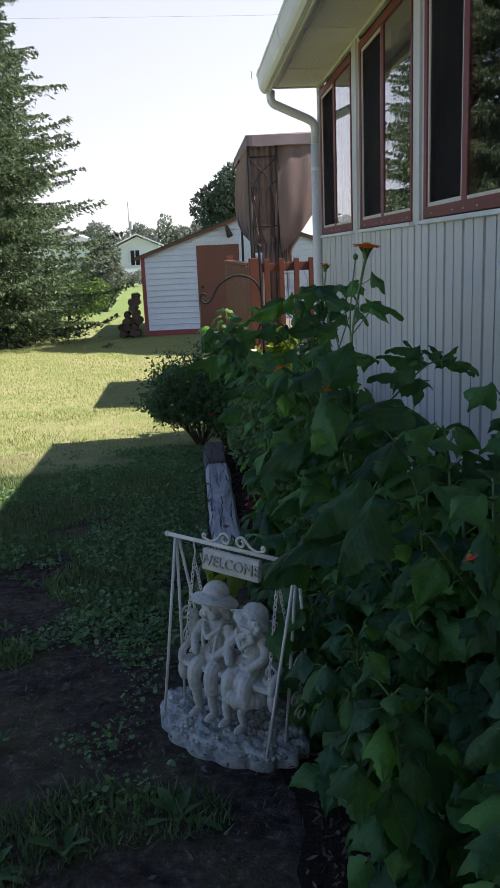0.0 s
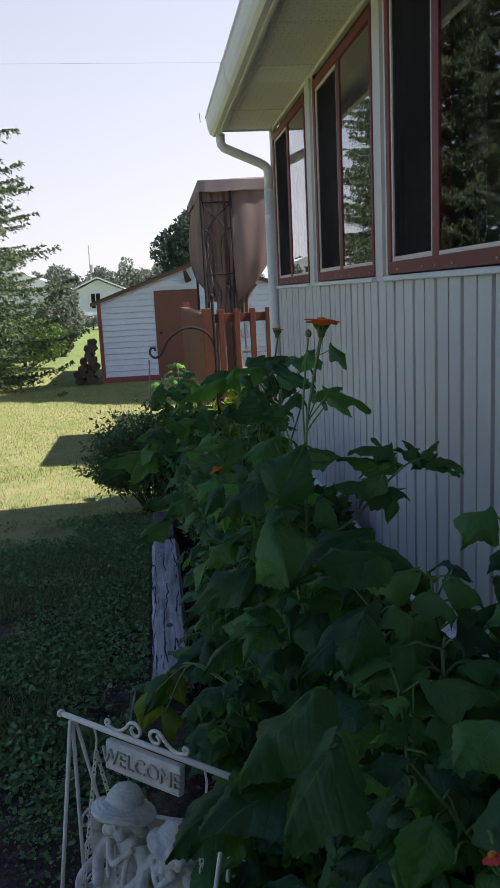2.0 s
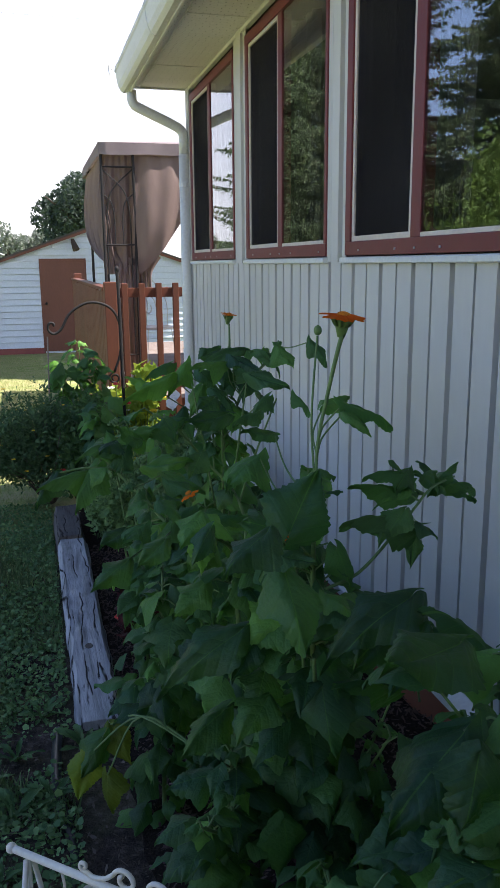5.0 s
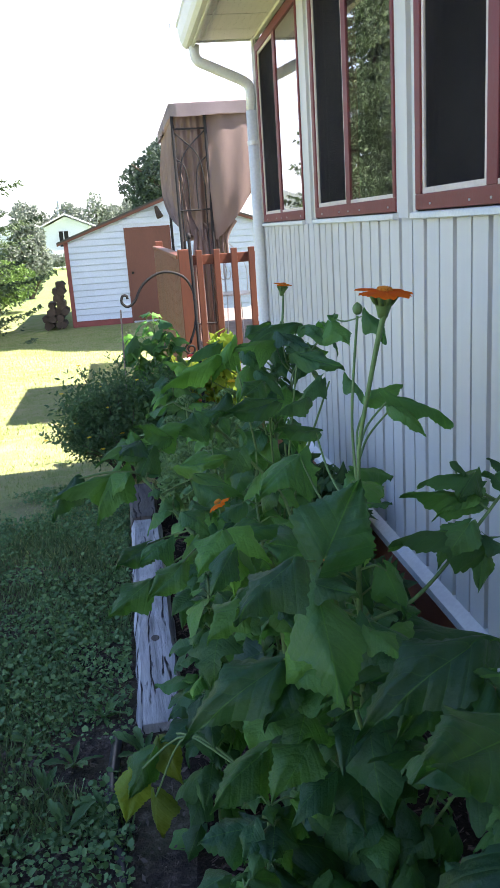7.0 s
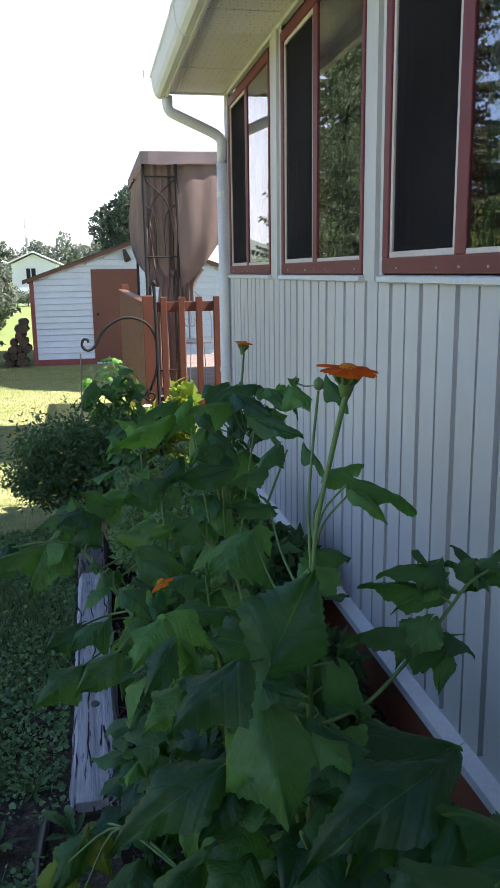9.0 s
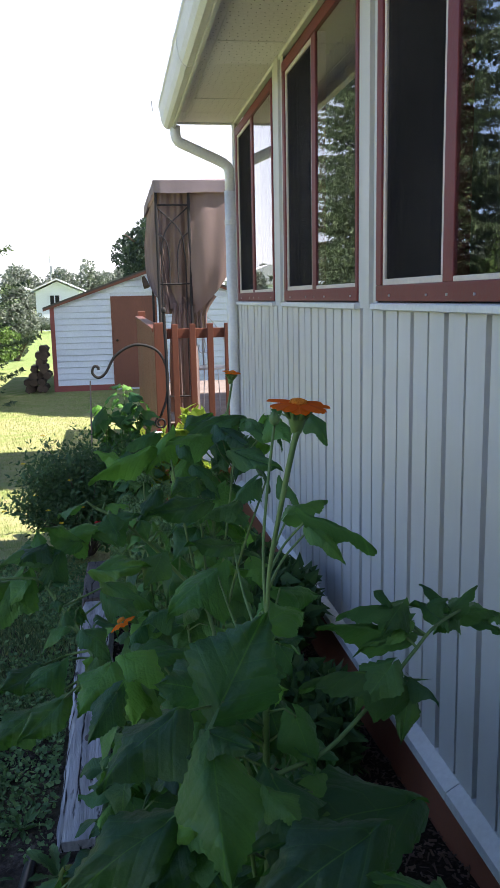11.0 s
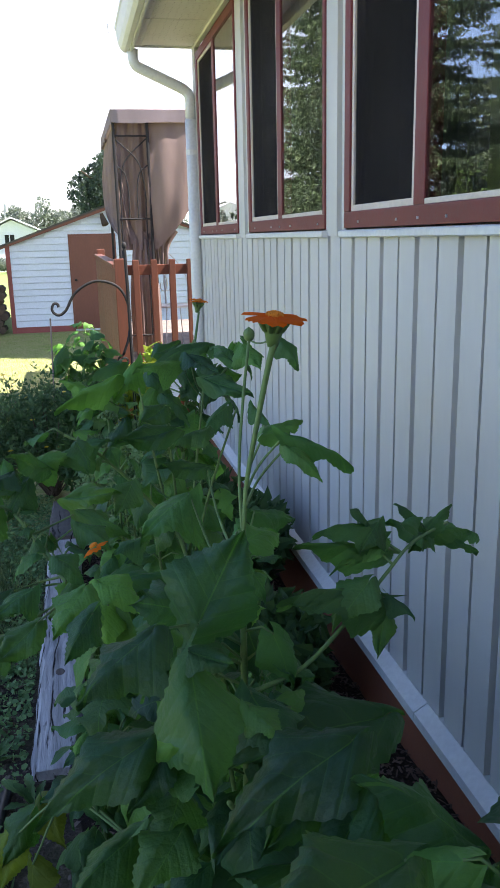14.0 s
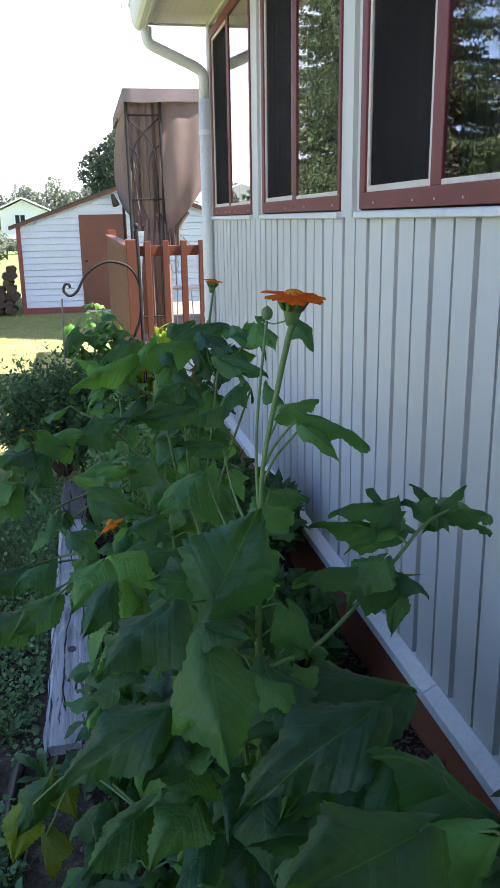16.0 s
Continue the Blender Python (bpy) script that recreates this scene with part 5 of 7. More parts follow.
        if girl:
            blob(a, -0.018, 0.180, 0.047, (1.05, 1.0, 0.72))
            for k in range(13):
                t = 3.3 + 2.9 * k / 12
                blob(a + 0.050 * math.cos(t), -0.018 + 0.050 * math.sin(t), 0.150 + 0.004 * (k % 2), 0.0125, (1, 1, 1.5))
            for k in range(6):
                blob(h + 0.022 + 0.012 * math.cos(k * 1.05), -0.032, top - 0.030 + 0.012 * math.sin(k * 1.05), 0.0075)
            blob(h + 0.022, -0.036, top - 0.030, 0.006)
        else:
            for sg in (-1, 1):
                limb([(a + sg * 0.017, 0.026, 0.300), (a + sg * 0.020, -0.022, 0.288), (a + sg * 0.016, -0.036, 0.235)], 0.0045, 0.0045)
        for sg in (-1, 1):
            limb([(a + sg * 0.028, 0, 0.290), (a + sg * 0.050, -0.020, 0.258), (a + sg * 0.030, -0.046, 0.232)], 0.0135, 0.0095)
            blob(a + sg * 0.029, -0.047, 0.231, 0.0095)
            foot = a + sg * 0.022 - 0.012 * girl
            limb([(a + sg * 0.018, -0.004, 0.200), (a + sg * 0.023, -0.052, 0.196), (a + sg * 0.024, -0.062, 0.165), (a + sg * 0.023, -0.060, 0.145)], 0.0195, 0.0145)
            limb([(a + sg * 0.023, -0.060, 0.150), (foot, -0.058, 0.115), (foot, -0.054, 0.082)], 0.0125, 0.0085)
            blob(a + sg * 0.023, -0.060, 0.142, 0.0165, (1, 1, 0.45))
            blob(foot, -0.066, 0.076, 0.0125, (0.8, 1.7, 0.65))
    limb([(-0.084, 0, 0.292), (-0.112, -0.018, 0.266), (-0.116, -0.012, 0.300)], 0.0135, 0.010)
    blob(-0.116, -0.012, 0.306, 0.0125)
    # a basket of flowers beside them
    limb([(0.090, -0.02, 0.19), (0.094, -0.02, 0.225), (0.108, -0.02, 0.235), (0.120, -0.02, 0.22), (0.122, -0.02, 0.19)], 0.004, 0.004)
    blob(0.106, -0.02, 0.187, 0.020, (1, 1, 0.8))
    for k in range(7):
        blob(0.106 + 0.014 * math.cos(k * 0.9), -0.022 + 0.014 * math.sin(k * 0.9), 0.202, 0.0075)
    fig = part("statue", bm, STONE, None, smooth=True)
    fig.location = o
    md = fig.modifiers.new("fuse", "REMESH")
    md.mode, md.voxel_size, md.use_smooth_shade = "VOXEL", 0.0019, True
    folds = bpy.data.textures.new("folds", "CLOUDS")
    folds.noise_scale, folds.noise_depth = 0.014, 3
    md = fig.modifiers.new("folds", "DISPLACE")
    md.texture, md.strength, md.mid_level = folds, 0.0032, 0.5
    tagged(fig, "cream moulded statue of two seated hatted figures on the swing", "statue")


build_swing()


# ---- leaves and flowers ----
def leaf_mesh(seed, fine, lobes=0.0, heart=0.2, curl=0.25, fold=0.18, bend=0.0):
    """One broad pointed leaf along +y, a unit long and wide: coarse forward teeth, heart-shaped base,
    quilted between the veins, tip drawn out and drooping."""
    rng = random.Random(seed)
    nv, nu = ((39, 5), (24, 3), (15, 2))[fine]
    teeth = (13, 8, 5)[fine]
    verts, faces = [], []
    ph, p2, p3 = rng.uniform(0, 6), rng.uniform(0, 6), rng.uniform(0, 6)
    size = [[rng.uniform(0.5, 1.4) for _ in range(teeth + 1)] for _ in range(2)]
    lean = rng.uniform(-0.08, 0.08)
    for j in range(nv + 1):
        t = j / nv
        if t < 0.27:
            w = 0.5 * (0.04 + 0.96 * (t / 0.27) ** 0.62)
        else:
            u = (t - 0.27) / 0.73
            w = 0.5 * max(0.0, math.cos(1.5708 * u)) ** 0.95 * (1 - 0.28 * u) + 0.001
        w *= 1 + lobes * (math.exp(-((t - 0.36) / 0.09) ** 2) - 0.95 * math.exp(-((t - 0.56) / 0.09) ** 2))
        saw = (t * teeth) % 1.0
        rows = []
        for i in range(-nu, nu + 1):
            s = i / nu
            hand = 0 if i < 0 else 1
            tooth = 0.062 * size[hand][int(t * teeth)] * (saw - 0.4) * abs(s) ** 4 * (1 if 0.04 < t < 0.94 else 0)
            x = s * w * (1 + lean * (1 if s > 0 else -1) + 0.07 * math.sin(7 * t + p2 + hand * 2)) * (1 + tooth / max(w, 0.12))
            y = t - heart * abs(s) ** 1.7 * max(0, 1 - 3.2 * t) + 0.4 * abs(tooth) - 0.04 * abs(s) * t
            z = fold * abs(x) - curl * t * t - 0.42 * s * s * w - 0.04 * math.exp(-(s / 0.14) ** 2)
            z += 0.11 * math.sin(10 * t + ph + 2.5 * s) * s * s * (1 - 0.5 * t) + 0.06 * math.sin(4.5 * s + p3) * t
            z -= 0.20 * max(0.0, t - 0.7) ** 1.5 * curl * 8
            if fine < 2:
                z += 0.04 * abs(math.sin(12 * (t - 0.75 * abs(x)) + ph)) * min(1, 4 * abs(s)) * (1 - 0.7 * t)
            verts.append((x + bend * math.sin(math.pi * t * 0.8) * t, y, z))
    k = 2 * nu + 1
    for j in range(nv):
        for i in range(k - 1):
            faces.append((j * k + i, j * k + i + 1, (j + 1) * k + i + 1, (j + 1) * k + i))
    me = flat_mesh("leaf", verts, faces)
    me.polygons.foreach_set("use_smooth", [True] * len(me.polygons))
    me.materials.append(LEAF)
    return me


LEAF_SHAPES = ((0.04, 0.24, 0.10, 0.05, 0.04), (0.10, 0.24, 0.35, -0.25, -0.1), (0.0, 0.2, 0.45, 0.40, 0.1), (0.26, 0.18, 0.25, -0.1, 0.06),
               (0.12, 0.22, 0.3, -0.45, -0.05), (0.34, 0.15, 0.4, 0.3, 0.12), (0.05, 0.26, 0.65, -0.2, -0.12), (0.14, 0.22, 0.5, 0.15, 0.15))
# the same shapes three times over: finest for the leaves that come close, simpler for those behind
LEAVES = [[leaf_mesh(10 * fine + k + 1, fine, *shape) for k, shape in enumerate(LEAF_SHAPES)] for fine in range(3)]


def hang_leaf(plant, base, tip, ratio, kind, rng, face=(0, -0.25, 1), fine=2):
    """Lays a leaf from its base to its tip under a plant whose place is its origin."""
    b, t = Vector(base), Vector(tip)
    y = t - b
    ln = y.length
    y.normalize()
    up = Vector(face) + Vector((rng.uniform(-0.3, 0.3), rng.uniform(-0.3, 0.3), 0))
    x = y.cross(up).normalized()
    z = x.cross(y)
    wdt = ln * ratio
    m = Matrix(((x.x * wdt, y.x * ln, z.x * ln, b.x), (x.y * wdt, y.y * ln, z.y * ln, b.y), (x.z * wdt, y.z * ln, z.z * ln, b.z), (0, 0, 0, 1)))
    leaf = link("leaf", LEAVES[fine][kind % 8], None, plant, at=Matrix.Translation(-plant.location) @ m)
    tone_or_shade = rng.choice((0.5, 0.7, 0.85, 1.0, 1.15, 1.4))
    leaf.color = (tone_or_shade, tone_or_shade, min(1.0, tone_or_shade + 0.08), 1)
    return leaf


def stem_part(plant, pts, r0, r1, name="stem"):
    line = [Vector(p) - plant.location for p in catmull(pts, 5)]
    return part(name, tube(line, r0, r1, 8), STEM, plant, smooth=True)


def flower_mesh(petals, r, cup):
    """A ring of broad petals, notched and uneven, round a domed eye."""
    rng = random.Random(petals)
    verts, faces = [], []
    for p in range(petals):
        a = 6.283 * p / petals + rng.uniform(-0.1, 0.1)
        ln, wd, dz = r * rng.uniform(0.85, 1.08), r * rng.uniform(0.26, 0.34), rng.uniform(-0.06, 0.10) + cup
        c, s = math.cos(a), math.sin(a)
        i0 = len(verts)
        for t in (0.22, 0.5, 0.8, 1.0):
            w = wd * (0.45, 1.0, 1.0, 0.5)[(0.22, 0.5, 0.8, 1.0).index(t)]
            z = r * (dz * t - 0.16 * t * t)
            for q in (-1, 0, 1):
                verts.append((c * ln * t - s * w * q, s * ln * t + c * w * q, z - 0.05 * r * abs(q)))
        for j in range(3):
            for i in range(2):
                b = i0 + j * 3 + i
                faces.append((b, b + 1, b + 4, b + 3))
    return flat_mesh("petals", verts, faces)


PETALS, PETALS_SMALL = flower_mesh(11, 0.036, 0.06), flower_mesh(10, 0.024, 0.25)
PETALS_TINY = flower_mesh(9, 0.020, -0.15)


def add_flower(plant, at, r, tilt=(0.0, 0.0), mesh=None, petal=None):
    """An orange bloom: ring of petals, domed eye, green calyx on a swollen neck."""
    c = Vector(at) - plant.location
    m = Matrix.Translation(c) @ Matrix.Rotation(tilt[0], 4, "X") @ Matrix.Rotation(tilt[1], 4, "Y")
    fl = link("flower", mesh or PETALS, petal or ORANGE, plant, "orange ray petals" if petal is None else "dark red ray petals", at=m)
    eye = bmesh.new()
    add_ball(eye, (0, 0, -0.03 * r), r * 0.26, (1, 1, 0.34), None, 16, 8)
    for k in range(40):
        a, q = k * 2.4, r * 0.25 * math.sqrt(k / 40)
        add_ball(eye, (q * math.cos(a), q * math.sin(a), -0.03 * r + r * 0.08 * (1 - (q / (r * 0.28)) ** 2) + 0.001), 0.0018, (1, 1, 1.5), None, 6, 4)
    part("eye", eye, FLOWER_EYE, fl, "yellow-orange disc", smooth=True)
    cal = bmesh.new()
    f = r / 0.036
    add_tube(cal, [(0, 0, -0.034 * f), (0, 0, -0.022 * f), (0, 0, -0.010 * f), (0, 0, -0.002 * f)], 0.0058 * f, 0.016 * f, 12)
    for k in range(9):
        c, s = math.cos(k * 0.698) * f, math.sin(k * 0.698) * f
        add_tube(cal, [(0.009 * c, 0.009 * s, -0.016 * f), (0.017 * c, 0.017 * s, -0.006 * f), (0.018 * c, 0.018 * s, -0.004 * f)], 0.0035 * f, 0.001, 5)
    part("calyx", cal, STEM, fl, "green calyx", smooth=True)
    return fl


def sunflower(base_xy, label):
    x, y = base_xy
    return thing("mexican_sunflower", label, "plant", (x, y, bed_z(x, y) - 0.02), "orange sunflowers in the bed")


def inner_leaves(plant, pts, n, rng, big):
    """Small shaded leaves close in to the stem."""
    line = catmull(pts, 8)
    for k in range(n):
        p = line[int(rng.uniform(0.1, 0.8) * (len(line) - 1))]
        a = rng.uniform(0, 6.28)
        b = p + Vector((math.cos(a), math.sin(a), 0)) * rng.uniform(0.01, 0.09)
        t = b + Vector((math.cos(a), math.sin(a), rng.uniform(-1.2, 0.2))).normalized() * big * rng.uniform(0.4, 0.9)
        if max(b.x, t.x) < 2.03:
            hang_leaf(plant, b, t, rng.uniform(0.75, 1.1), rng.randrange(8), rng)


def random_leaves(plant, pts, n, rng, big=0.15, start=0.25, fine=2):
    """Leaves spiral up a stem on long stalks, the blades level above and drooping below."""
    line = catmull(pts, 8)
    a = rng.uniform(0, 6.28)
    stalks = bmesh.new()
    for k in range(n):
        f = start + (1 - start) * (k + rng.random() * 0.7) / n
        p = line[min(len(line) - 1, int(f * len(line)))]
        a += 2.4 + rng.uniform(-0.5, 0.5)
        size = big * (1.15 - 0.5 * f) * rng.choice((0.45, 0.6, 0.8, 0.95, 1.05, 1.25))
        pet = size * rng.uniform(0.35, 0.95)
        d = Vector((math.cos(a), math.sin(a), rng.uniform(0.1, 0.9))).normalized()
        b = p + d * pet
        b.x = min(b.x, 2.0)
        turn = a + rng.uniform(-0.7, 0.7)
        d2 = Vector((math.cos(turn), math.sin(turn), rng.uniform(-1.3, -0.1) if f < 0.75 else rng.uniform(-0.7, 0.2))).normalized()
        add_tube(stalks, [q - plant.location for q in (p, p + d * pet * 0.6 + Vector((0, 0, 0.008)), b)], 0.0019, 0.0013, 5)
        t = b + d2 * size
        t.x = min(t.x, 2.03)
        hang_leaf(plant, b, t, rng.uniform(0.75, 1.1), rng.randrange(8), rng, (0, -0.25, 1), fine)
        if f > 0.6 and rng.random() < 0.3:
            plant.children[-1].color = (1.8, 1.35, 0.8, 1)   # young, yellower
    tagged(part("leaf_stalk", stalks, STEM, plant, smooth=True), kind="stuff")


def key_leaves(plant, rows, seed, node=None, face=(0.1, -0.5, 0.85), tone_or_shade=None, broad=1.12):
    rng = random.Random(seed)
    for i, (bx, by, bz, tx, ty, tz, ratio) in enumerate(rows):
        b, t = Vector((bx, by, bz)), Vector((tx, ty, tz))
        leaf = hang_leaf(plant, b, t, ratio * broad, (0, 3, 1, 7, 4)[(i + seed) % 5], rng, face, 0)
        # one fixed colour for the group, used to paint shade into it
        if tone_or_shade:
            leaf.color = tone_or_shade
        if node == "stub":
            stem_part(plant, [b + Vector((rng.uniform(-0.03, 0.05), rng.uniform(0.06, 0.12), rng.uniform(-0.14, -0.06))), b + Vector((0.005, 0.02, -0.02)), b], 0.0019, 0.0013, "petiole")
        elif node is not None:
            near = min(node, key=lambda q: (Vector(q) - b + Vector((0, -0.03, 0.07))).length)
            q = Vector(near)
            if (q - b).length < 0.30:
                stem_part(plant, [q, q.lerp(b, 0.5) + Vector((0, 0.035, -0.012)), b], 0.0019, 0.0013, "petiole")


def main_sunflower():
    p = sunflower((1.52, 6.80), "tall orange-flowered sunflower plant with broad leaves in the bed")
    trunk = [(1.52, 6.80, p.location.z), (1.515, 6.77, 0.70), (1.515, 6.75, 0.95), (1.517, 6.76, 1.12), (1.52, 6.76, 1.25)]
    tall = [(1.52, 6.76, 1.23), (1.525, 6.765, 1.31), (1.539, 6.76, 1.39), (1.551, 6.752, 1.455), (1.557, 6.75, 1.478)]
    thin = [(1.520, 6.765, 1.25), (1.523, 6.79, 1.33), (1.533, 6.81, 1.40), (1.546, 6.83, 1.47)]
    arm = [(1.518, 6.74, 1.03), (1.514, 6.72, 1.078), (1.583, 6.73, 1.10), (1.657, 6.75, 1.157), (1.701, 6.77, 1.19), (1.754, 6.82, 1.203), (1.831, 6.88, 1.202)]
    stem_part(p, trunk, 0.006, 0.0036)
    stem_part(p, tall, 0.0022, 0.0038)
    stem_part(p, thin, 0.0019, 0.0017)
    stem_part(p, arm, 0.0030, 0.0019, "branch")
    add_flower(p, (1.558, 6.75, 1.508), 0.036, (0.10, 0.06))
    bud = add_ball(bmesh.new(), (0, 0, 0), 0.0066, (1, 1, 1.1), None, 18, 10)
    for v in bud.verts:
        a = math.atan2(v.co.y, v.co.x)
        if v.co.z > 0:
            v.co *= 1 + 0.45 * max(0, math.cos(6 * a)) * v.co.z / 0.008
    part("bud", bud, STEM, p, "closed green bud", smooth=True, at=Matrix.Translation(Vector((1.547, 6.832, 1.478)) - p.location))
    nodes = catmull(trunk, 6)[8:] + catmull(tall, 4)[:6]
    big = Vector((1.458, 6.70, 1.190))
    stem_part(p, [nodes[0], (1.475, 6.72, 1.12), big], 0.003, 0.0022, "petiole")
    hang_leaf(p, big, (1.515, 6.73, 1.282), 0.98, 0, random.Random(2), (-0.35, -0.9, 0.35), 0).color = (1.0, 0.98, 0.8, 1)
    key_leaves(p, [
        (1.402, 6.620, 1.226, 1.324, 6.570, 1.204, 0.70), (1.445, 6.680, 1.137, 1.444, 6.580, 1.076, 0.76),
        (1.395, 6.750, 1.018, 1.258, 6.700, 0.980, 0.50), (1.444, 6.740, 1.185, 1.401, 6.720, 1.215, 1.09),
        (1.444, 6.700, 1.156, 1.488, 6.660, 1.160, 0.80), (1.525, 6.800, 1.140, 1.540, 6.740, 1.091, 0.65),
        (1.502, 6.660, 1.103, 1.525, 6.620, 1.098, 0.83), (1.535, 6.840, 1.219, 1.588, 6.860, 1.241, 0.92),
        (1.487, 6.980, 1.244, 1.411, 6.920, 1.238, 0.87), (1.509, 6.950, 1.288, 1.446, 6.920, 1.309, 0.48),
        (1.569, 6.860, 1.351, 1.624, 6.880, 1.374, 0.56), (1.583, 6.800, 1.365, 1.655, 6.760, 1.351, 0.30),
        (1.583, 6.800, 1.350, 1.613, 6.760, 1.342, 0.58), (1.574, 6.950, 1.219, 1.657, 6.980, 1.206, 0.49)], 1, nodes)
    key_leaves(p, [
        (1.689, 6.750, 1.166, 1.581, 6.730, 1.225, 0.37), (1.665, 6.740, 1.194, 1.616, 6.710, 1.167, 0.76),
        (1.693, 6.750, 1.170, 1.719, 6.720, 1.161, 0.54), (1.690, 6.750, 1.146, 1.672, 6.720, 1.103, 0.51),
        (1.708, 6.800, 1.203, 1.605, 6.770, 1.249, 0.30), (1.701, 6.800, 1.236, 1.628, 6.780, 1.270, 0.44),
        (1.707, 6.800, 1.217, 1.645, 6.770, 1.216, 0.41), (1.699, 6.800, 1.244, 1.666, 6.770, 1.232, 0.81),
        (1.780, 6.850, 1.194, 1.729, 6.830, 1.238, 0.57), (1.788, 6.860, 1.198, 1.819, 6.860, 1.241, 0.51),
        (1.784, 6.860, 1.209, 1.762, 6.860, 1.246, 0.57), (1.833, 6.900, 1.179, 1.925, 6.920, 1.184, 0.30)], 2, catmull(arm, 5)[10:])
    key_leaves(p, [
        (1.842, 6.900, 1.174, 1.890, 6.890, 1.150, 0.37), (1.814, 6.880, 1.188, 1.879, 6.890, 1.193, 0.31),
        (1.801, 6.870, 1.197, 1.763, 6.840, 1.200, 0.72), (1.669, 6.800, 1.261, 1.699, 6.800, 1.244, 0.64),
        (1.747, 6.840, 1.221, 1.782, 6.850, 1.234, 0.70)], 5, catmull(arm, 5)[14:])
    low = [(1.52, 6.78, 0.75), (1.50, 6.70, 0.92), (1.47, 6.62, 1.02)]
    stem_part(p, low, 0.005, 0.003, "branch")
    # low leaves: deep shade under the plant is put into their colour
    key_leaves(p, [
        (1.681, 6.720, 1.025, 1.501, 6.650, 1.085, 0.55),
        (1.579, 6.560, 1.109, 1.484, 6.480, 1.113, 0.72),
        (1.557, 6.500, 1.120, 1.577, 6.470, 1.136, 1.06),
        (1.644, 6.420, 1.099, 1.566, 6.420, 1.192, 0.62),
        (1.544, 6.500, 1.029, 1.474, 6.470, 1.085, 0.32),
        (1.571, 6.460, 1.128, 1.587, 6.400, 1.096, 0.86),
        (1.573, 6.500, 1.091, 1.517, 6.440, 1.070, 0.66),
        (1.415, 6.750, 0.999, 1.364, 6.700, 0.961, 0.60),
        (1.433, 6.750, 0.941, 1.406, 6.700, 0.908, 0.95),
        (1.370, 6.780, 0.863, 1.293, 6.720, 0.860, 0.70),
        (1.428, 6.720, 0.910, 1.382, 6.660, 0.896, 0.86),
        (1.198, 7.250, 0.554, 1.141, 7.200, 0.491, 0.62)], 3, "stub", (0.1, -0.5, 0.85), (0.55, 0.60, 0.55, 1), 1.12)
    random_leaves(p, trunk[:4], 24, random.Random(21), 0.095, 0.2, 1)
    random_leaves(p, trunk[2:], 10, random.Random(27), 0.06, 0.1, 1)
    inner_leaves(p, trunk[:4], 40, random.Random(24), 0.10)
    hidden = [(1.515, 6.78, 1.0), (1.49, 6.80, 1.08), (1.475, 6.81, 1.135)]
    stem_part(p, hidden, 0.003, 0.002, "branch")
    add_flower(p, (1.475, 6.81, 1.155), 0.028, (0.5, -0.2), PETALS_SMALL)


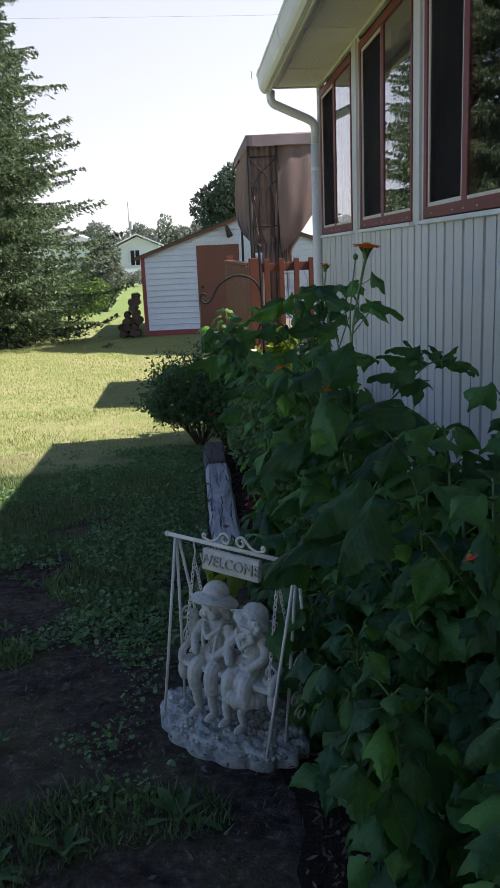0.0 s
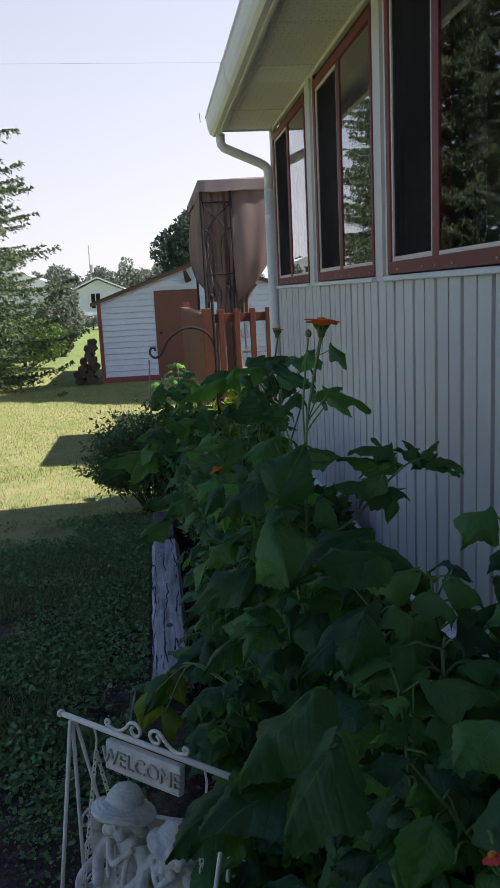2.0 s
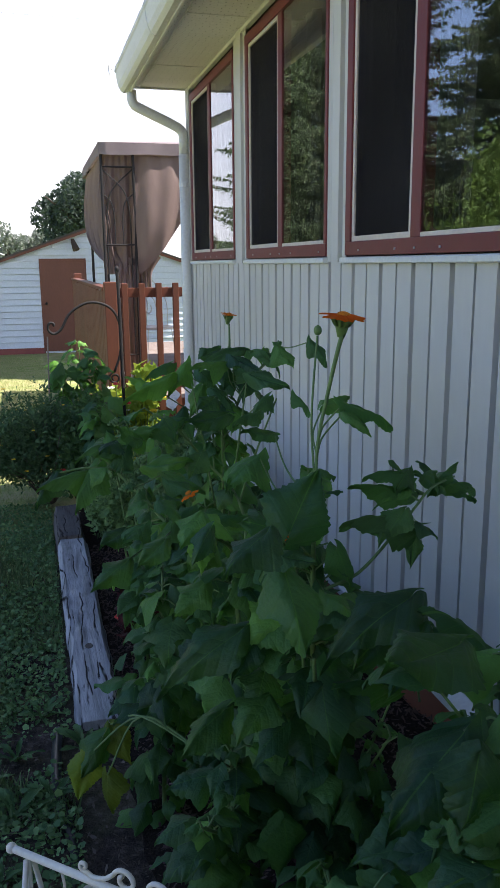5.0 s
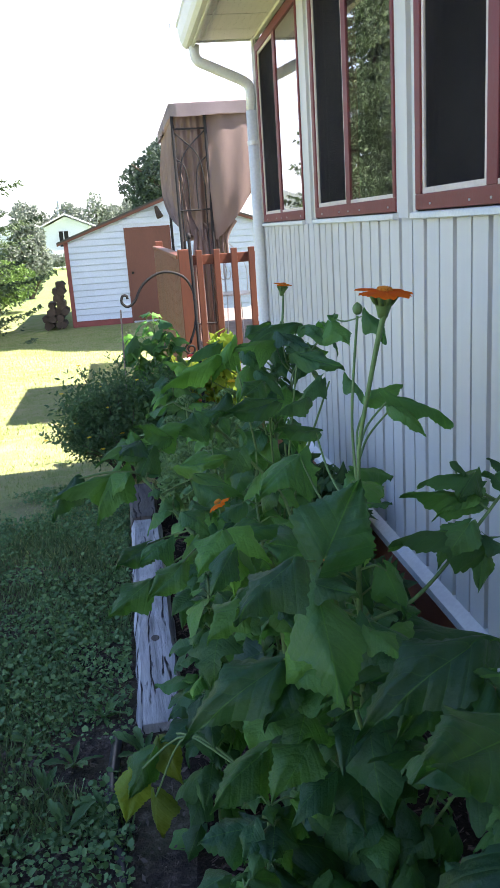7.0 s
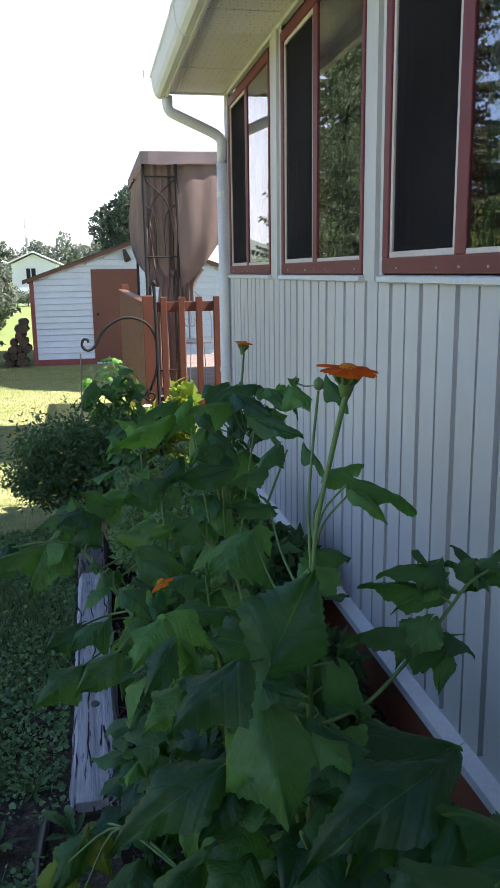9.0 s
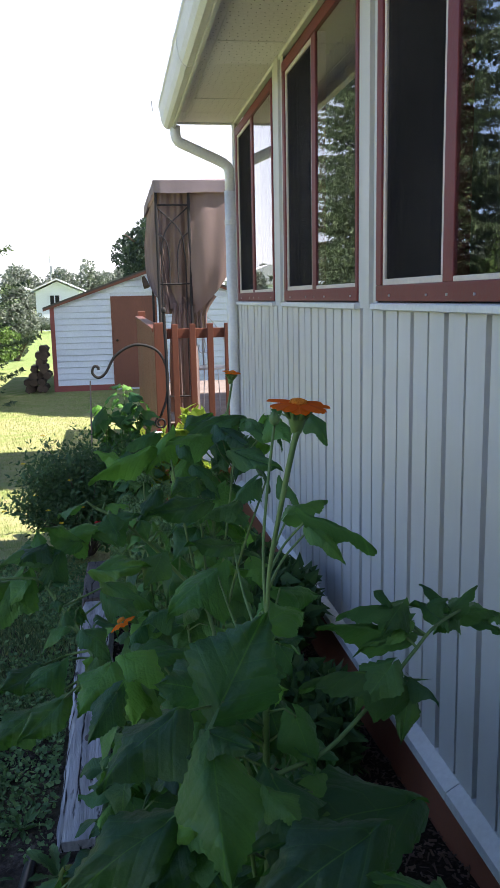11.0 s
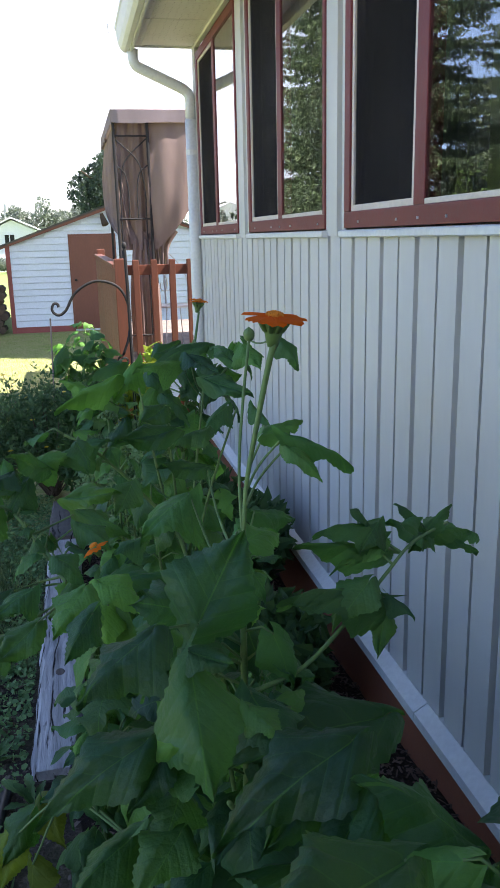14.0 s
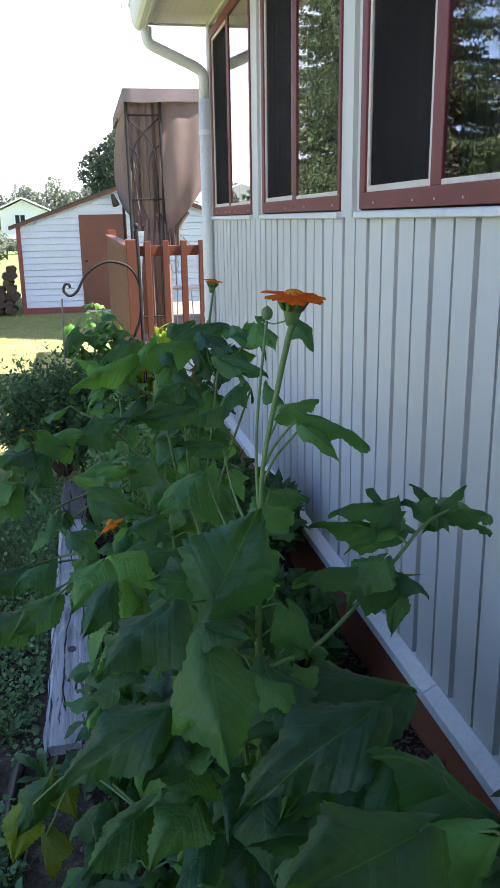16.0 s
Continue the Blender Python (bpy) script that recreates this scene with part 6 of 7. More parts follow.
def back_sunflower():
    p = sunflower((1.56, 7.55), "orange-flowered sunflower plant with a leafy crown by the wall")
    trunk = [(1.56, 7.55, p.location.z), (1.545, 7.52, 0.75), (1.54, 7.5, 1.05), (1.565, 7.58, 1.24), (1.60, 7.66, 1.36), (1.632, 7.79, 1.42)]
    stem_part(p, trunk, 0.0055, 0.0024)
    add_flower(p, (1.634, 7.80, 1.445), 0.028, (0.1, 0.15), PETALS_SMALL)
    side = [(1.55, 7.54, 1.15), (1.62, 7.56, 1.28), (1.70, 7.54, 1.38)]
    stem_part(p, side, 0.0032, 0.0022, "branch")
    stem_part(p, [(1.54, 7.5, 1.05), (1.515, 7.50, 1.2), (1.53, 7.52, 1.34)], 0.0032, 0.0022, "branch")
    for top in ((1.46, 7.46, 1.31), (1.58, 7.40, 1.33), (1.50, 7.32, 1.25), (1.62, 7.30, 1.29)):
        stem_part(p, [(1.545, 7.52, 0.85), (top[0] * 0.5 + 0.765, top[1] * 0.5 + 3.73, 1.10), top], 0.0034, 0.0018, "branch")
    nodes = catmull(trunk, 6)[14:] + catmull(side, 5)
    key_leaves(p, [
        (1.611, 7.550, 1.374, 1.501, 7.500, 1.388, 0.42), (1.611, 7.550, 1.374, 1.645, 7.520, 1.381, 0.84),
        (1.576, 7.350, 1.338, 1.652, 7.300, 1.322, 0.57), (1.417, 7.500, 1.326, 1.301, 7.440, 1.301, 0.39),
        (1.435, 7.600, 1.342, 1.367, 7.560, 1.340, 0.64), (1.489, 7.500, 1.332, 1.538, 7.450, 1.308, 0.78),
        (1.493, 7.500, 1.297, 1.452, 7.460, 1.241, 0.60), (1.506, 7.300, 1.261, 1.404, 7.260, 1.262, 0.57),
        (1.552, 7.200, 1.283, 1.487, 7.160, 1.285, 0.58), (1.703, 7.300, 1.415, 1.730, 7.260, 1.375, 0.69),
        (1.633, 7.400, 1.362, 1.611, 7.450, 1.411, 0.68), (1.542, 7.450, 1.359, 1.463, 7.400, 1.386, 0.55),
        (1.559, 7.450, 1.369, 1.607, 7.380, 1.350, 0.73)], 3, nodes, broad=0.98)
    key_leaves(p, [
        (1.656, 7.400, 1.393, 1.677, 7.350, 1.367, 1.04), (1.501, 7.400, 1.282, 1.454, 7.360, 1.266, 0.93),
        (1.425, 7.400, 1.260, 1.379, 7.360, 1.213, 0.58), (1.602, 7.300, 1.296, 1.554, 7.260, 1.282, 0.79),
        (1.507, 7.450, 1.294, 1.555, 7.400, 1.284, 0.63), (1.462, 7.550, 1.348, 1.400, 7.500, 1.302, 0.62),
        (1.509, 7.550, 1.364, 1.561, 7.580, 1.387, 0.84), (1.368, 7.500, 1.304, 1.315, 7.500, 1.335, 0.59),
        (1.632, 7.200, 1.314, 1.660, 7.160, 1.292, 0.66)], 4, nodes, broad=0.98)
    random_leaves(p, trunk[:4], 16, random.Random(22), 0.10, 0.3, 1)
    inner_leaves(p, trunk[:4], 30, random.Random(25), 0.09)
    random_leaves(p, side, 10, random.Random(23), 0.06, 0.2, 1)
    random_leaves(p, trunk[2:5], 34, random.Random(26), 0.058, 0.05, 1)


def side_sunflower():
    p = sunflower((1.48, 7.05), "leaning sunflower plant spreading over the timber edge")
    a = [(1.48, 7.05, p.location.z), (1.46, 7.0, 0.7), (1.44, 6.97, 1.0), (1.42, 6.95, 1.09), (1.327, 6.95, 1.127), (1.284, 7.015, 1.166), (1.24, 7.08, 1.205)]
    b = [(1.47, 7.05, 0.85), (1.50, 7.14, 1.08), (1.43, 7.19, 1.19), (1.36, 7.15, 1.275), (1.32, 7.15, 1.30)]
    stem_part(p, a, 0.0055, 0.0026)
    stem_part(p, b, 0.0034, 0.0022, "branch")
    add_flower(p, (1.352, 6.952, 1.19), 0.018, (-0.25, -0.5), PETALS_TINY)
    key_leaves(p, [
        (1.313, 7.150, 1.269, 1.373, 7.120, 1.306, 0.63), (1.292, 7.120, 1.257, 1.247, 7.080, 1.295, 0.65),
        (1.243, 7.100, 1.260, 1.212, 7.060, 1.261, 0.87), (1.333, 7.050, 1.189, 1.367, 7.000, 1.187, 0.67),
        (1.302, 6.960, 1.175, 1.341, 6.930, 1.171, 0.92), (1.269, 6.920, 1.151, 1.228, 6.880, 1.157, 0.90),
        (1.281, 6.780, 1.168, 1.234, 6.740, 1.147, 0.61), (1.338, 6.780, 1.206, 1.300, 6.740, 1.176, 0.84),
        (1.345, 6.740, 1.193, 1.314, 6.700, 1.168, 0.65), (1.366, 6.950, 1.134, 1.444, 6.920, 1.178, 0.47),
        (1.262, 7.100, 1.245, 1.230, 7.060, 1.213, 0.71), (1.316, 7.200, 1.182, 1.393, 7.150, 1.210, 0.50),
        (1.333, 7.100, 1.190, 1.407, 7.060, 1.174, 0.47)], 4, catmull(a, 5)[8:] + catmull(b, 5)[4:])
    shoot = [(1.246, 7.1, 1.205), (1.188, 7.1, 1.212), (1.13, 7.1, 1.206)]
    stem_part(p, shoot, 0.0026, 0.0016, "branch")
    key_leaves(p, [
        (1.130, 7.100, 1.207, 1.082, 7.060, 1.164, 0.59),
        (1.205, 7.100, 1.214, 1.150, 7.050, 1.163, 0.65),
        (1.252, 7.120, 1.246, 1.189, 7.080, 1.261, 0.63),
        (1.257, 7.150, 1.257, 1.316, 7.120, 1.287, 0.67),
        (1.238, 6.950, 1.135, 1.192, 6.900, 1.130, 0.73),
        (1.235, 6.900, 1.096, 1.173, 6.860, 1.073, 0.60),
        (1.192, 7.100, 1.204, 1.110, 7.050, 1.217, 0.44),
        (1.231, 7.100, 1.228, 1.223, 7.100, 1.276, 0.84)], 1, catmull(a, 5)[20:] + catmull(shoot, 4))
    random_leaves(p, a[:5], 10, random.Random(31), 0.10, 0.3, 1)
    inner_leaves(p, a[:4], 30, random.Random(33), 0.09)
    random_leaves(p, b, 14, random.Random(32), 0.062, 0.1, 1)
    random_leaves(p, a[3:], 18, random.Random(34), 0.05, 0.05, 1)
    for k, (x, y, z, tx, ty, tz) in enumerate(((1.16, 7.25, 0.51, 1.135, 7.2, 0.435), (1.20, 7.2, 0.49, 1.185, 7.16, 0.42), (1.22, 7.3, 0.55, 1.25, 7.22, 0.52))):
        leaf = hang_leaf(p, (x, y, z), (tx, ty, tz), 0.85, k, random.Random(k), (-0.3, -0.9, 0.4), 0)
        stem_part(p, [(1.40, 7.08, 0.58), (1.28, 7.2, 0.62), (x, y, z)], 0.003, 0.002, "petiole")
        leaf.material_slots[0].link = "OBJECT"
        leaf.material_slots[0].material = YELLOWED
        leaf["label"] = "yellowing leaf"


def near_sunflower():
    p = sunflower((1.62, 6.12), "broad-leaved sunflower plant at the bed's near end")
    trunk = [(1.62, 6.12, p.location.z), (1.60, 6.10, 0.80), (1.58, 6.08, 1.02)]
    stem_part(p, trunk, 0.006, 0.003)
    # near leaves tinted to about a third, painting the bed's deep shade
    key_leaves(p, [
        (1.392, 6.085, 1.100, 1.276, 6.030, 1.052, 0.62),
        (1.394, 6.010, 1.072, 1.310, 5.970, 1.000, 0.72),
        (1.359, 6.050, 1.011, 1.255, 6.000, 1.034, 0.72),
        (1.497, 6.250, 1.127, 1.387, 6.200, 1.097, 0.63),
        (1.548, 6.350, 1.168, 1.436, 6.300, 1.188, 0.73),
        (1.484, 6.200, 1.136, 1.452, 6.160, 1.083, 0.78),
        (1.292, 6.100, 0.977, 1.210, 6.050, 0.963, 0.70),
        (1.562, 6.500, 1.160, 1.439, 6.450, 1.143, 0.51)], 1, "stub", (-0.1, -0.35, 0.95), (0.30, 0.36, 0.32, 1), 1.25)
    random_leaves(p, trunk, 16, random.Random(41), 0.11, 0.3, 1)
    stem_part(p, [(1.60, 6.09, 0.88), (1.55, 5.95, 1.0), (1.52, 5.87, 1.05)], 0.003, 0.002, "branch")
    add_flower(p, (1.515, 5.86, 1.045), 0.012, (-0.3, -0.4), flower_mesh(8, 0.013, -0.1), RED)


near_sunflower()
main_sunflower()
back_sunflower()
side_sunflower()


def filler_sunflowers():
    """The rest of the row, a stem with side shoots each; lower towards the near end."""
    rng = random.Random(77)
    spots = ((1.50, 5.55, 0.98), (1.75, 5.60, 1.05), (1.62, 5.85, 1.02), (1.84, 5.90, 1.0), (1.50, 6.10, 0.88), (1.72, 6.15, 1.15), (1.45, 6.42, 0.84),
             (1.62, 6.42, 0.86), (1.57, 6.72, 0.85), (1.58, 7.10, 0.9), (1.36, 6.78, 0.82), (1.33, 7.25, 0.92), (1.60, 7.25, 1.02), (1.44, 7.65, 1.12),
             (1.36, 7.75, 0.95), (1.66, 7.95, 1.1), (1.48, 8.10, 0.9), (1.78, 5.25, 1.0),
             (1.42, 5.78, 0.85), (1.40, 6.10, 0.80), (1.56, 5.35, 0.92), (1.36, 6.38, 0.76), (1.68, 5.75, 0.88), (1.58, 6.22, 0.80), (1.74, 6.60, 0.78), (1.52, 7.38, 1.02),
             (1.83, 6.10, 1.20), (1.78, 5.82, 1.16), (1.86, 6.38, 1.22), (1.70, 5.62, 1.06), (1.88, 5.60, 1.20), (1.68, 6.32, 1.12), (1.79, 6.42, 1.15), (1.62, 5.98, 1.08),
             (1.57, 6.27, 1.10), (1.63, 6.24, 1.08), (1.56, 6.14, 1.05), (1.70, 6.48, 0.92))
    for x, y, top in spots:
        p = sunflower((x, y), "broad-leaved sunflower plant not yet in flower")
        lean = Vector((rng.uniform(-0.05, 0.05), rng.uniform(-0.06, 0.06), 0))
        zb = p.location.z
        pts = [Vector((x, y, zb)), Vector((x, y, zb + (top - zb) * 0.5)) + lean * 0.4, Vector((x, y, top)) + lean]
        stem_part(p, pts, 0.0055, 0.0026)
        near = y < 6.5 and x > 1.55
        random_leaves(p, pts, 50 if near else 46, rng, 0.098 if near else 0.076, 0.12, 1 if y < 7 else 2)
        inner_leaves(p, pts, 50 if near else 34, rng, 0.085)
        for k in range(2):
            a = rng.uniform(0, 6.28)
            q = pts[0].lerp(pts[2], rng.uniform(0.45, 0.75))
            e = q + Vector((0.11 * math.cos(a), 0.11 * math.sin(a), rng.uniform(0.08, 0.16)))
            e.x = min(e.x, 1.9)
            stem_part(p, [q, q.lerp(e, 0.5) + Vector((0.01, 0, -0.01)), e], 0.0034, 0.0022, "branch")
            random_leaves(p, [q, q.lerp(e, 0.5), e], 7, rng, 0.075, 0.3, 1 if y < 7 else 2)
    # young plants by the hook, further along the bed
    for x, y, top in ((1.38, 11.15, 1.06), (1.26, 11.1, 0.92), (1.46, 11.05, 0.95), (1.42, 10.1, 0.80)):
        p = sunflower((x, y), "young sunflower plant beside the iron hook")
        pts = [(x, y, p.location.z), (x + 0.01, y, 0.6), (x + 0.02, y - 0.02, top)]
        stem_part(p, pts, 0.006, 0.003)
        random_leaves(p, pts, 40, rng, 0.13, 0.4)


filler_sunflowers()


def fuzzy_bush(name, label, category, at, radii, size, n, material, seed, lumps=12, extra=None):
    rng = np.random.default_rng(seed)
    z = bed_z(at[0], at[1]) if at[0] > 1.2 else ground_z(at[1])
    b = thing(name, label, category, (at[0], at[1], z))
    cloud = leaf_cloud(rng, n, (0, 0, radii[2] * 0.95), radii, size, lumps, 0.15)
    cloud = cloud[cloud[:, :, 2].min(1) > 0.0]
    link("foliage", array_mesh("foliage", cloud), material, b)
    for k in range(9):
        bm = bmesh.new()
        a = k * 0.7
        add_tube(bm, [(0.02 * math.cos(a), 0.02 * math.sin(a), 0), (radii[0] * 0.3 * math.cos(a), radii[1] * 0.3 * math.sin(a), radii[2] * 0.8), (radii[0] * 0.6 * math.cos(a), radii[1] * 0.6 * math.sin(a), radii[2] * 1.4)], 0.006, 0.002, 5)
        part("stalk", bm, STEM, b)
    if extra:
        m, count, r = extra
        for k in range(count):
            d = rng.normal(0, 1, 3)
            d /= np.linalg.norm(d)
            d[2] = abs(d[2]) * 0.9 - 0.2
            fl = bmesh.new()
            for q in range(6):
                add_ball(fl, (r * math.cos(q * 1.05), r * math.sin(q * 1.05), 0), r * 0.6, (1, 1, 0.6), None, 6, 4)
            part("blossom", fl, m, b, at=Matrix.Translation((d[0] * radii[0] * 0.8, d[1] * radii[1] * 0.8, radii[2] * (0.95 + 0.8 * d[2]))))
    return b


def sprig_bush(name, label, category, at, radii, n, material, blossom, seed):
    """Twiggy bush: arching shoots set with pairs of narrow leaves, ragged at the rim, open low down."""
    rng = np.random.default_rng(seed)
    b = thing(name, label, category, (at[0], at[1], ground_z(at[1])))
    tris, tips = [], []
    for k in range(n):
        d = rng.normal(0, 1, 3)
        d[2] = abs(d[2]) * 0.95 - 0.12
        d /= np.linalg.norm(d)
        reach = rng.uniform(0.55, 1.0) ** 0.6 * rng.choice((0.86, 0.94, 1.0, 1.08, 1.18))
        end = d * radii * reach + np.array([0, 0, radii[2] * 0.75])
        start = np.array([*rng.normal(0, 0.07, 2), 0.02]) + 0.25 * end
        tips.append(end)
        steps = 13
        for i in range(3, steps):
            u = i / steps
            p = start + (end - start) * u + np.array([0, 0, 0.05 * math.sin(3.1 * u)])
            ax = (end - start) / np.linalg.norm(end - start)
            for sg in (-1, 1):
                e = np.cross(ax, rng.normal(0, 1, 3)) * sg + ax * 0.55 + np.array([0, 0, 0.15])
                ln = rng.uniform(0.022, 0.042)
                e *= ln / np.linalg.norm(e)
                w = np.cross(e, rng.normal(0, 1, 3) + np.array([0, 0, 1.2]))
                w *= ln * 0.20 / (np.linalg.norm(w) + 1e-6)
                m = p + e * 0.5
                tris += [[p, m + w, p + e], [p, p + e, m - w]]
    cloud = np.array(tris)
    link("foliage", array_mesh("foliage", cloud[cloud[:, :, 2].min(1) > 0]), material, b)
    for k in range(34):
        e = tips[k * 7]
        part("stalk", tube([(0.02 * math.cos(k), 0.02 * math.sin(k), 0), Vector(e) * 0.55 + Vector((0, 0, 0.05)), e], 0.005, 0.0015, 5), BARK, b)
    for k in range(30):
        fl = bmesh.new()
        for q in range(6):
            add_ball(fl, (0.009 * math.cos(q * 1.05), 0.009 * math.sin(q * 1.05), 0), 0.0055, (1, 1, 0.6), None, 6, 4)
        part("blossom", fl, blossom, b, at=Matrix.Translation(tips[k * 9 + 4]))


sprig_bush("marigold_bush", "dense dark twiggy bush dotted with yellow flowers at the bed's end", "bush", (1.14, 10.62), np.array([0.47, 0.48, 0.44]), 900, MARIGOLD_LEAF, YELLOW, 5)
fuzzy_bush("sedum", "pale green stonecrop mound behind the sunflowers", "plant", (1.56, 8.65), (0.27, 0.36, 0.36), 0.022, 8000, SEDUM_LEAF, 6, 12)
fuzzy_bush("sedum", "pale green stonecrop mound behind the sunflowers", "plant", (1.50, 9.6), (0.24, 0.40, 0.30), 0.024, 5000, SEDUM_LEAF, 7, 12)
fuzzy_bush("phlox", "leafy green clump with a few red flowers", "plant", (1.36, 10.35), (0.22, 0.28, 0.36), 0.035, 4200, FINE_LEAF, 8, 16, (RED, 5, 0.014))
fuzzy_bush("phlox", "low leafy green clump against the wall", "plant", (1.84, 8.6), (0.19, 0.42, 0.25), 0.05, 3600, FINE_LEAF, 18, 14)
fuzzy_bush("phlox", "low leafy green clump against the wall", "plant", (1.84, 7.95), (0.15, 0.30, 0.17), 0.05, 2200, FINE_LEAF, 19, 12)
fuzzy_bush("golden_hosta", "sunlit yellow-green leafy plant near the deck", "plant", (1.84, 11.3), (0.22, 0.24, 0.44), 0.075, 520, LIME_LEAF, 9, 8, (YELLOW, 5, 0.02))
fuzzy_bush("golden_hosta", "sunlit yellow-green leafy plant near the deck", "plant", (1.60, 11.45), (0.22, 0.2, 0.40), 0.075, 520, LIME_LEAF, 10, 8, (WHITE_PETAL, 4, 0.022))
fuzzy_bush("coleus", "small dark red-leaved plant under the sunflowers", "plant", (1.42, 8.15), (0.13, 0.16, 0.13), 0.05, 160, RED_LEAF, 15, 6, (RED, 3, 0.014))


def build_stonecrop(x, y, heads, seed):
    """Stonecrop in bud: domed pale green heads of tiny florets over fleshy leaves."""
    rng = random.Random(seed)
    z0 = bed_z(x, y) - 0.02
    s = thing("stonecrop", "stonecrop with domed pale green bud heads", "plant", (x, y, z0), "stonecrops")
    for k in range(heads):
        a = k * 2.4
        r = 0.17 * math.sqrt((k + 0.5) / heads)
        px, py, h = r * math.cos(a), 1.4 * r * math.sin(a), rng.uniform(0.56, 0.70) - 0.9 * r * r * 4
        part("stem", tube([(px * 0.3, py * 0.3, 0), (px * 0.8, py * 0.8, h * 0.6), (px, py, h)], 0.005, 0.0035, 6), STEM, s)
        head = bmesh.new()
        n = 32
        for j in range(n):
            q, t = 0.042 * math.sqrt(j / n), j * 2.4
            bmesh.ops.create_icosphere(head, subdivisions=1, radius=rng.uniform(0.0060, 0.0085), matrix=Matrix.Translation((px + q * math.cos(t), py + q * math.sin(t), h + 0.030 * (1 - (q / 0.045) ** 2))))
        tagged(part("bud_head", head, SEDUM_LEAF, s, "pale green bud head", smooth=True), kind="stuff")
        for j in range(7):
            t, f = j * 2.1 + k, 0.45 + 0.07 * j
            b = Vector((px * f, py * f, h * f))
            d = Vector((math.cos(t), math.sin(t), 0.5)).normalized()
            w = d.cross(Vector((0, 0, 1))).normalized() * 0.013
            lf = bmesh.new()
            v = [lf.verts.new(q) for q in (b, b + d * 0.03 + w, b + d * 0.065, b + d * 0.03 - w, b + d * 0.032 + Vector((0, 0, -0.006)))]
            for i in range(4):
                lf.faces.new((v[i], v[(i + 1) % 4], v[4]))
            part("leaf", lf, SEDUM_LEAF, s, smooth=True)


build_stonecrop(1.52, 8.45, 11, 1)
build_stonecrop(1.66, 8.95, 10, 2)
build_stonecrop(1.50, 9.15, 9, 3)


def build_petunia(x, y, top):
    """A few white trumpet blooms on thin stems."""
    p = thing("petunia", "white trumpet flowers on thin stems in the bed", "flower", (x, y, bed_z(x, y) - 0.02), "white petunias")
    h = top - p.location.z
    for k in range(4):
        a = k * 1.9
        c = Vector((0.06 * math.cos(a), 0.06 * math.sin(a), h - 0.03 * k))
        part("stem", tube([(0, 0, 0), c * 0.6 + Vector((0, 0, 0.05)), c], 0.0025, 0.0018, 6), STEM, p)
        bm = bmesh.new()
        rings = []
        for r, dz in ((0.004, -0.03), (0.008, -0.012), (0.020, 0.0), (0.032, 0.002)):
            rings.append([bm.verts.new(c + Vector((r * math.cos(t) * (1 + 0.12 * math.cos(5 * t)), dz * 0.6 + r * math.sin(t) * 0.5, dz + r * math.sin(t) * 0.8))) for t in np.linspace(0, 6.283, 21)[:-1]])
        for u, v in zip(rings, rings[1:]):
            for i in range(20):
                bm.faces.new((u[i], u[(i + 1) % 20], v[(i + 1) % 20], v[i]))
        part("bloom", bm, WHITE_PETAL, p, "white trumpet bloom", smooth=True)


build_petunia(1.83, 9.75, 0.93)


def build_zinnia(x, y, top, r):
    z = thing("zinnia", "red-flowered zinnia among the leaves by the hook", "flower", (x, y, bed_z(x, y) - 0.02), "red zinnias")
    h = top - z.location.z
    part("stem", tube([(0, 0, 0), (0.01, 0, h * 0.5), (0, 0, h)], 0.003, 0.002, 6), STEM, z)
    fl = bmesh.new()
    for ring, (n, rr, zz) in enumerate(((9, 1.0, 0.0), (7, 0.65, 0.35), (4, 0.3, 0.6))):
        for k in range(n):
            a = 6.283 * k / n + ring * 0.3
            add_ball(fl, (rr * r * 0.62 * math.cos(a), rr * r * 0.62 * math.sin(a), h + zz * r * 0.6), r * 0.4, (1, 1, 0.4), None, 8, 5)
    part("bloom", fl, RED, z, "layered red bloom", smooth=True)
    rng = random.Random(int(x * 100))
    for k in range(8):
        a = k * 2.4
        b = z.location + Vector((0.01, 0, h * (0.3 + 0.08 * k)))
        hang_leaf(z, b, b + Vector((0.09 * math.cos(a), 0.09 * math.sin(a), 0.02)), 0.45, k, rng)


build_zinnia(1.60, 10.8, 0.83, 0.022)
build_zinnia(1.66, 10.75, 0.71, 0.03)


# ---- lawn ----
def blades(name, label, n, x0, x1, y0, y1, h, material, seed, keep=None):
    rng = np.random.default_rng(seed)
    x, y = rng.uniform(x0, x1, n), rng.uniform(y0, y1, n)
    if keep is not None:
        ok = np.array([keep(a, b) for a, b in zip(x, y)])
        x, y = x[ok], y[ok]
    m = len(x)
    z = np.interp(y, (3, 5.5, 6.5, 7.75, 8.5, 9.3, 11, 13, 21, 40), (0.47, 0.455, 0.41, 0.27, 0.22, 0.2, 0.08, 0.0, -0.12, -0.12))
    p = np.stack([x, y, z - 0.01], 1)
    a = rng.uniform(0, 6.283, m)
    hh = h * rng.uniform(0.5, 1.3, m)
    w = np.stack([np.cos(a), np.sin(a), np.zeros(m)], 1) * (0.0022 + 0.004 * hh / 0.06)[:, None]
    tip = p + np.stack([rng.normal(0, 0.5, m) * hh, rng.normal(0, 0.5, m) * hh, hh + 0.01], 1)
    ob = link(name, array_mesh(name, np.stack([p - w, p + w, tip], 1)), material)
    return tagged(ob, label, "grass", kind="stuff")


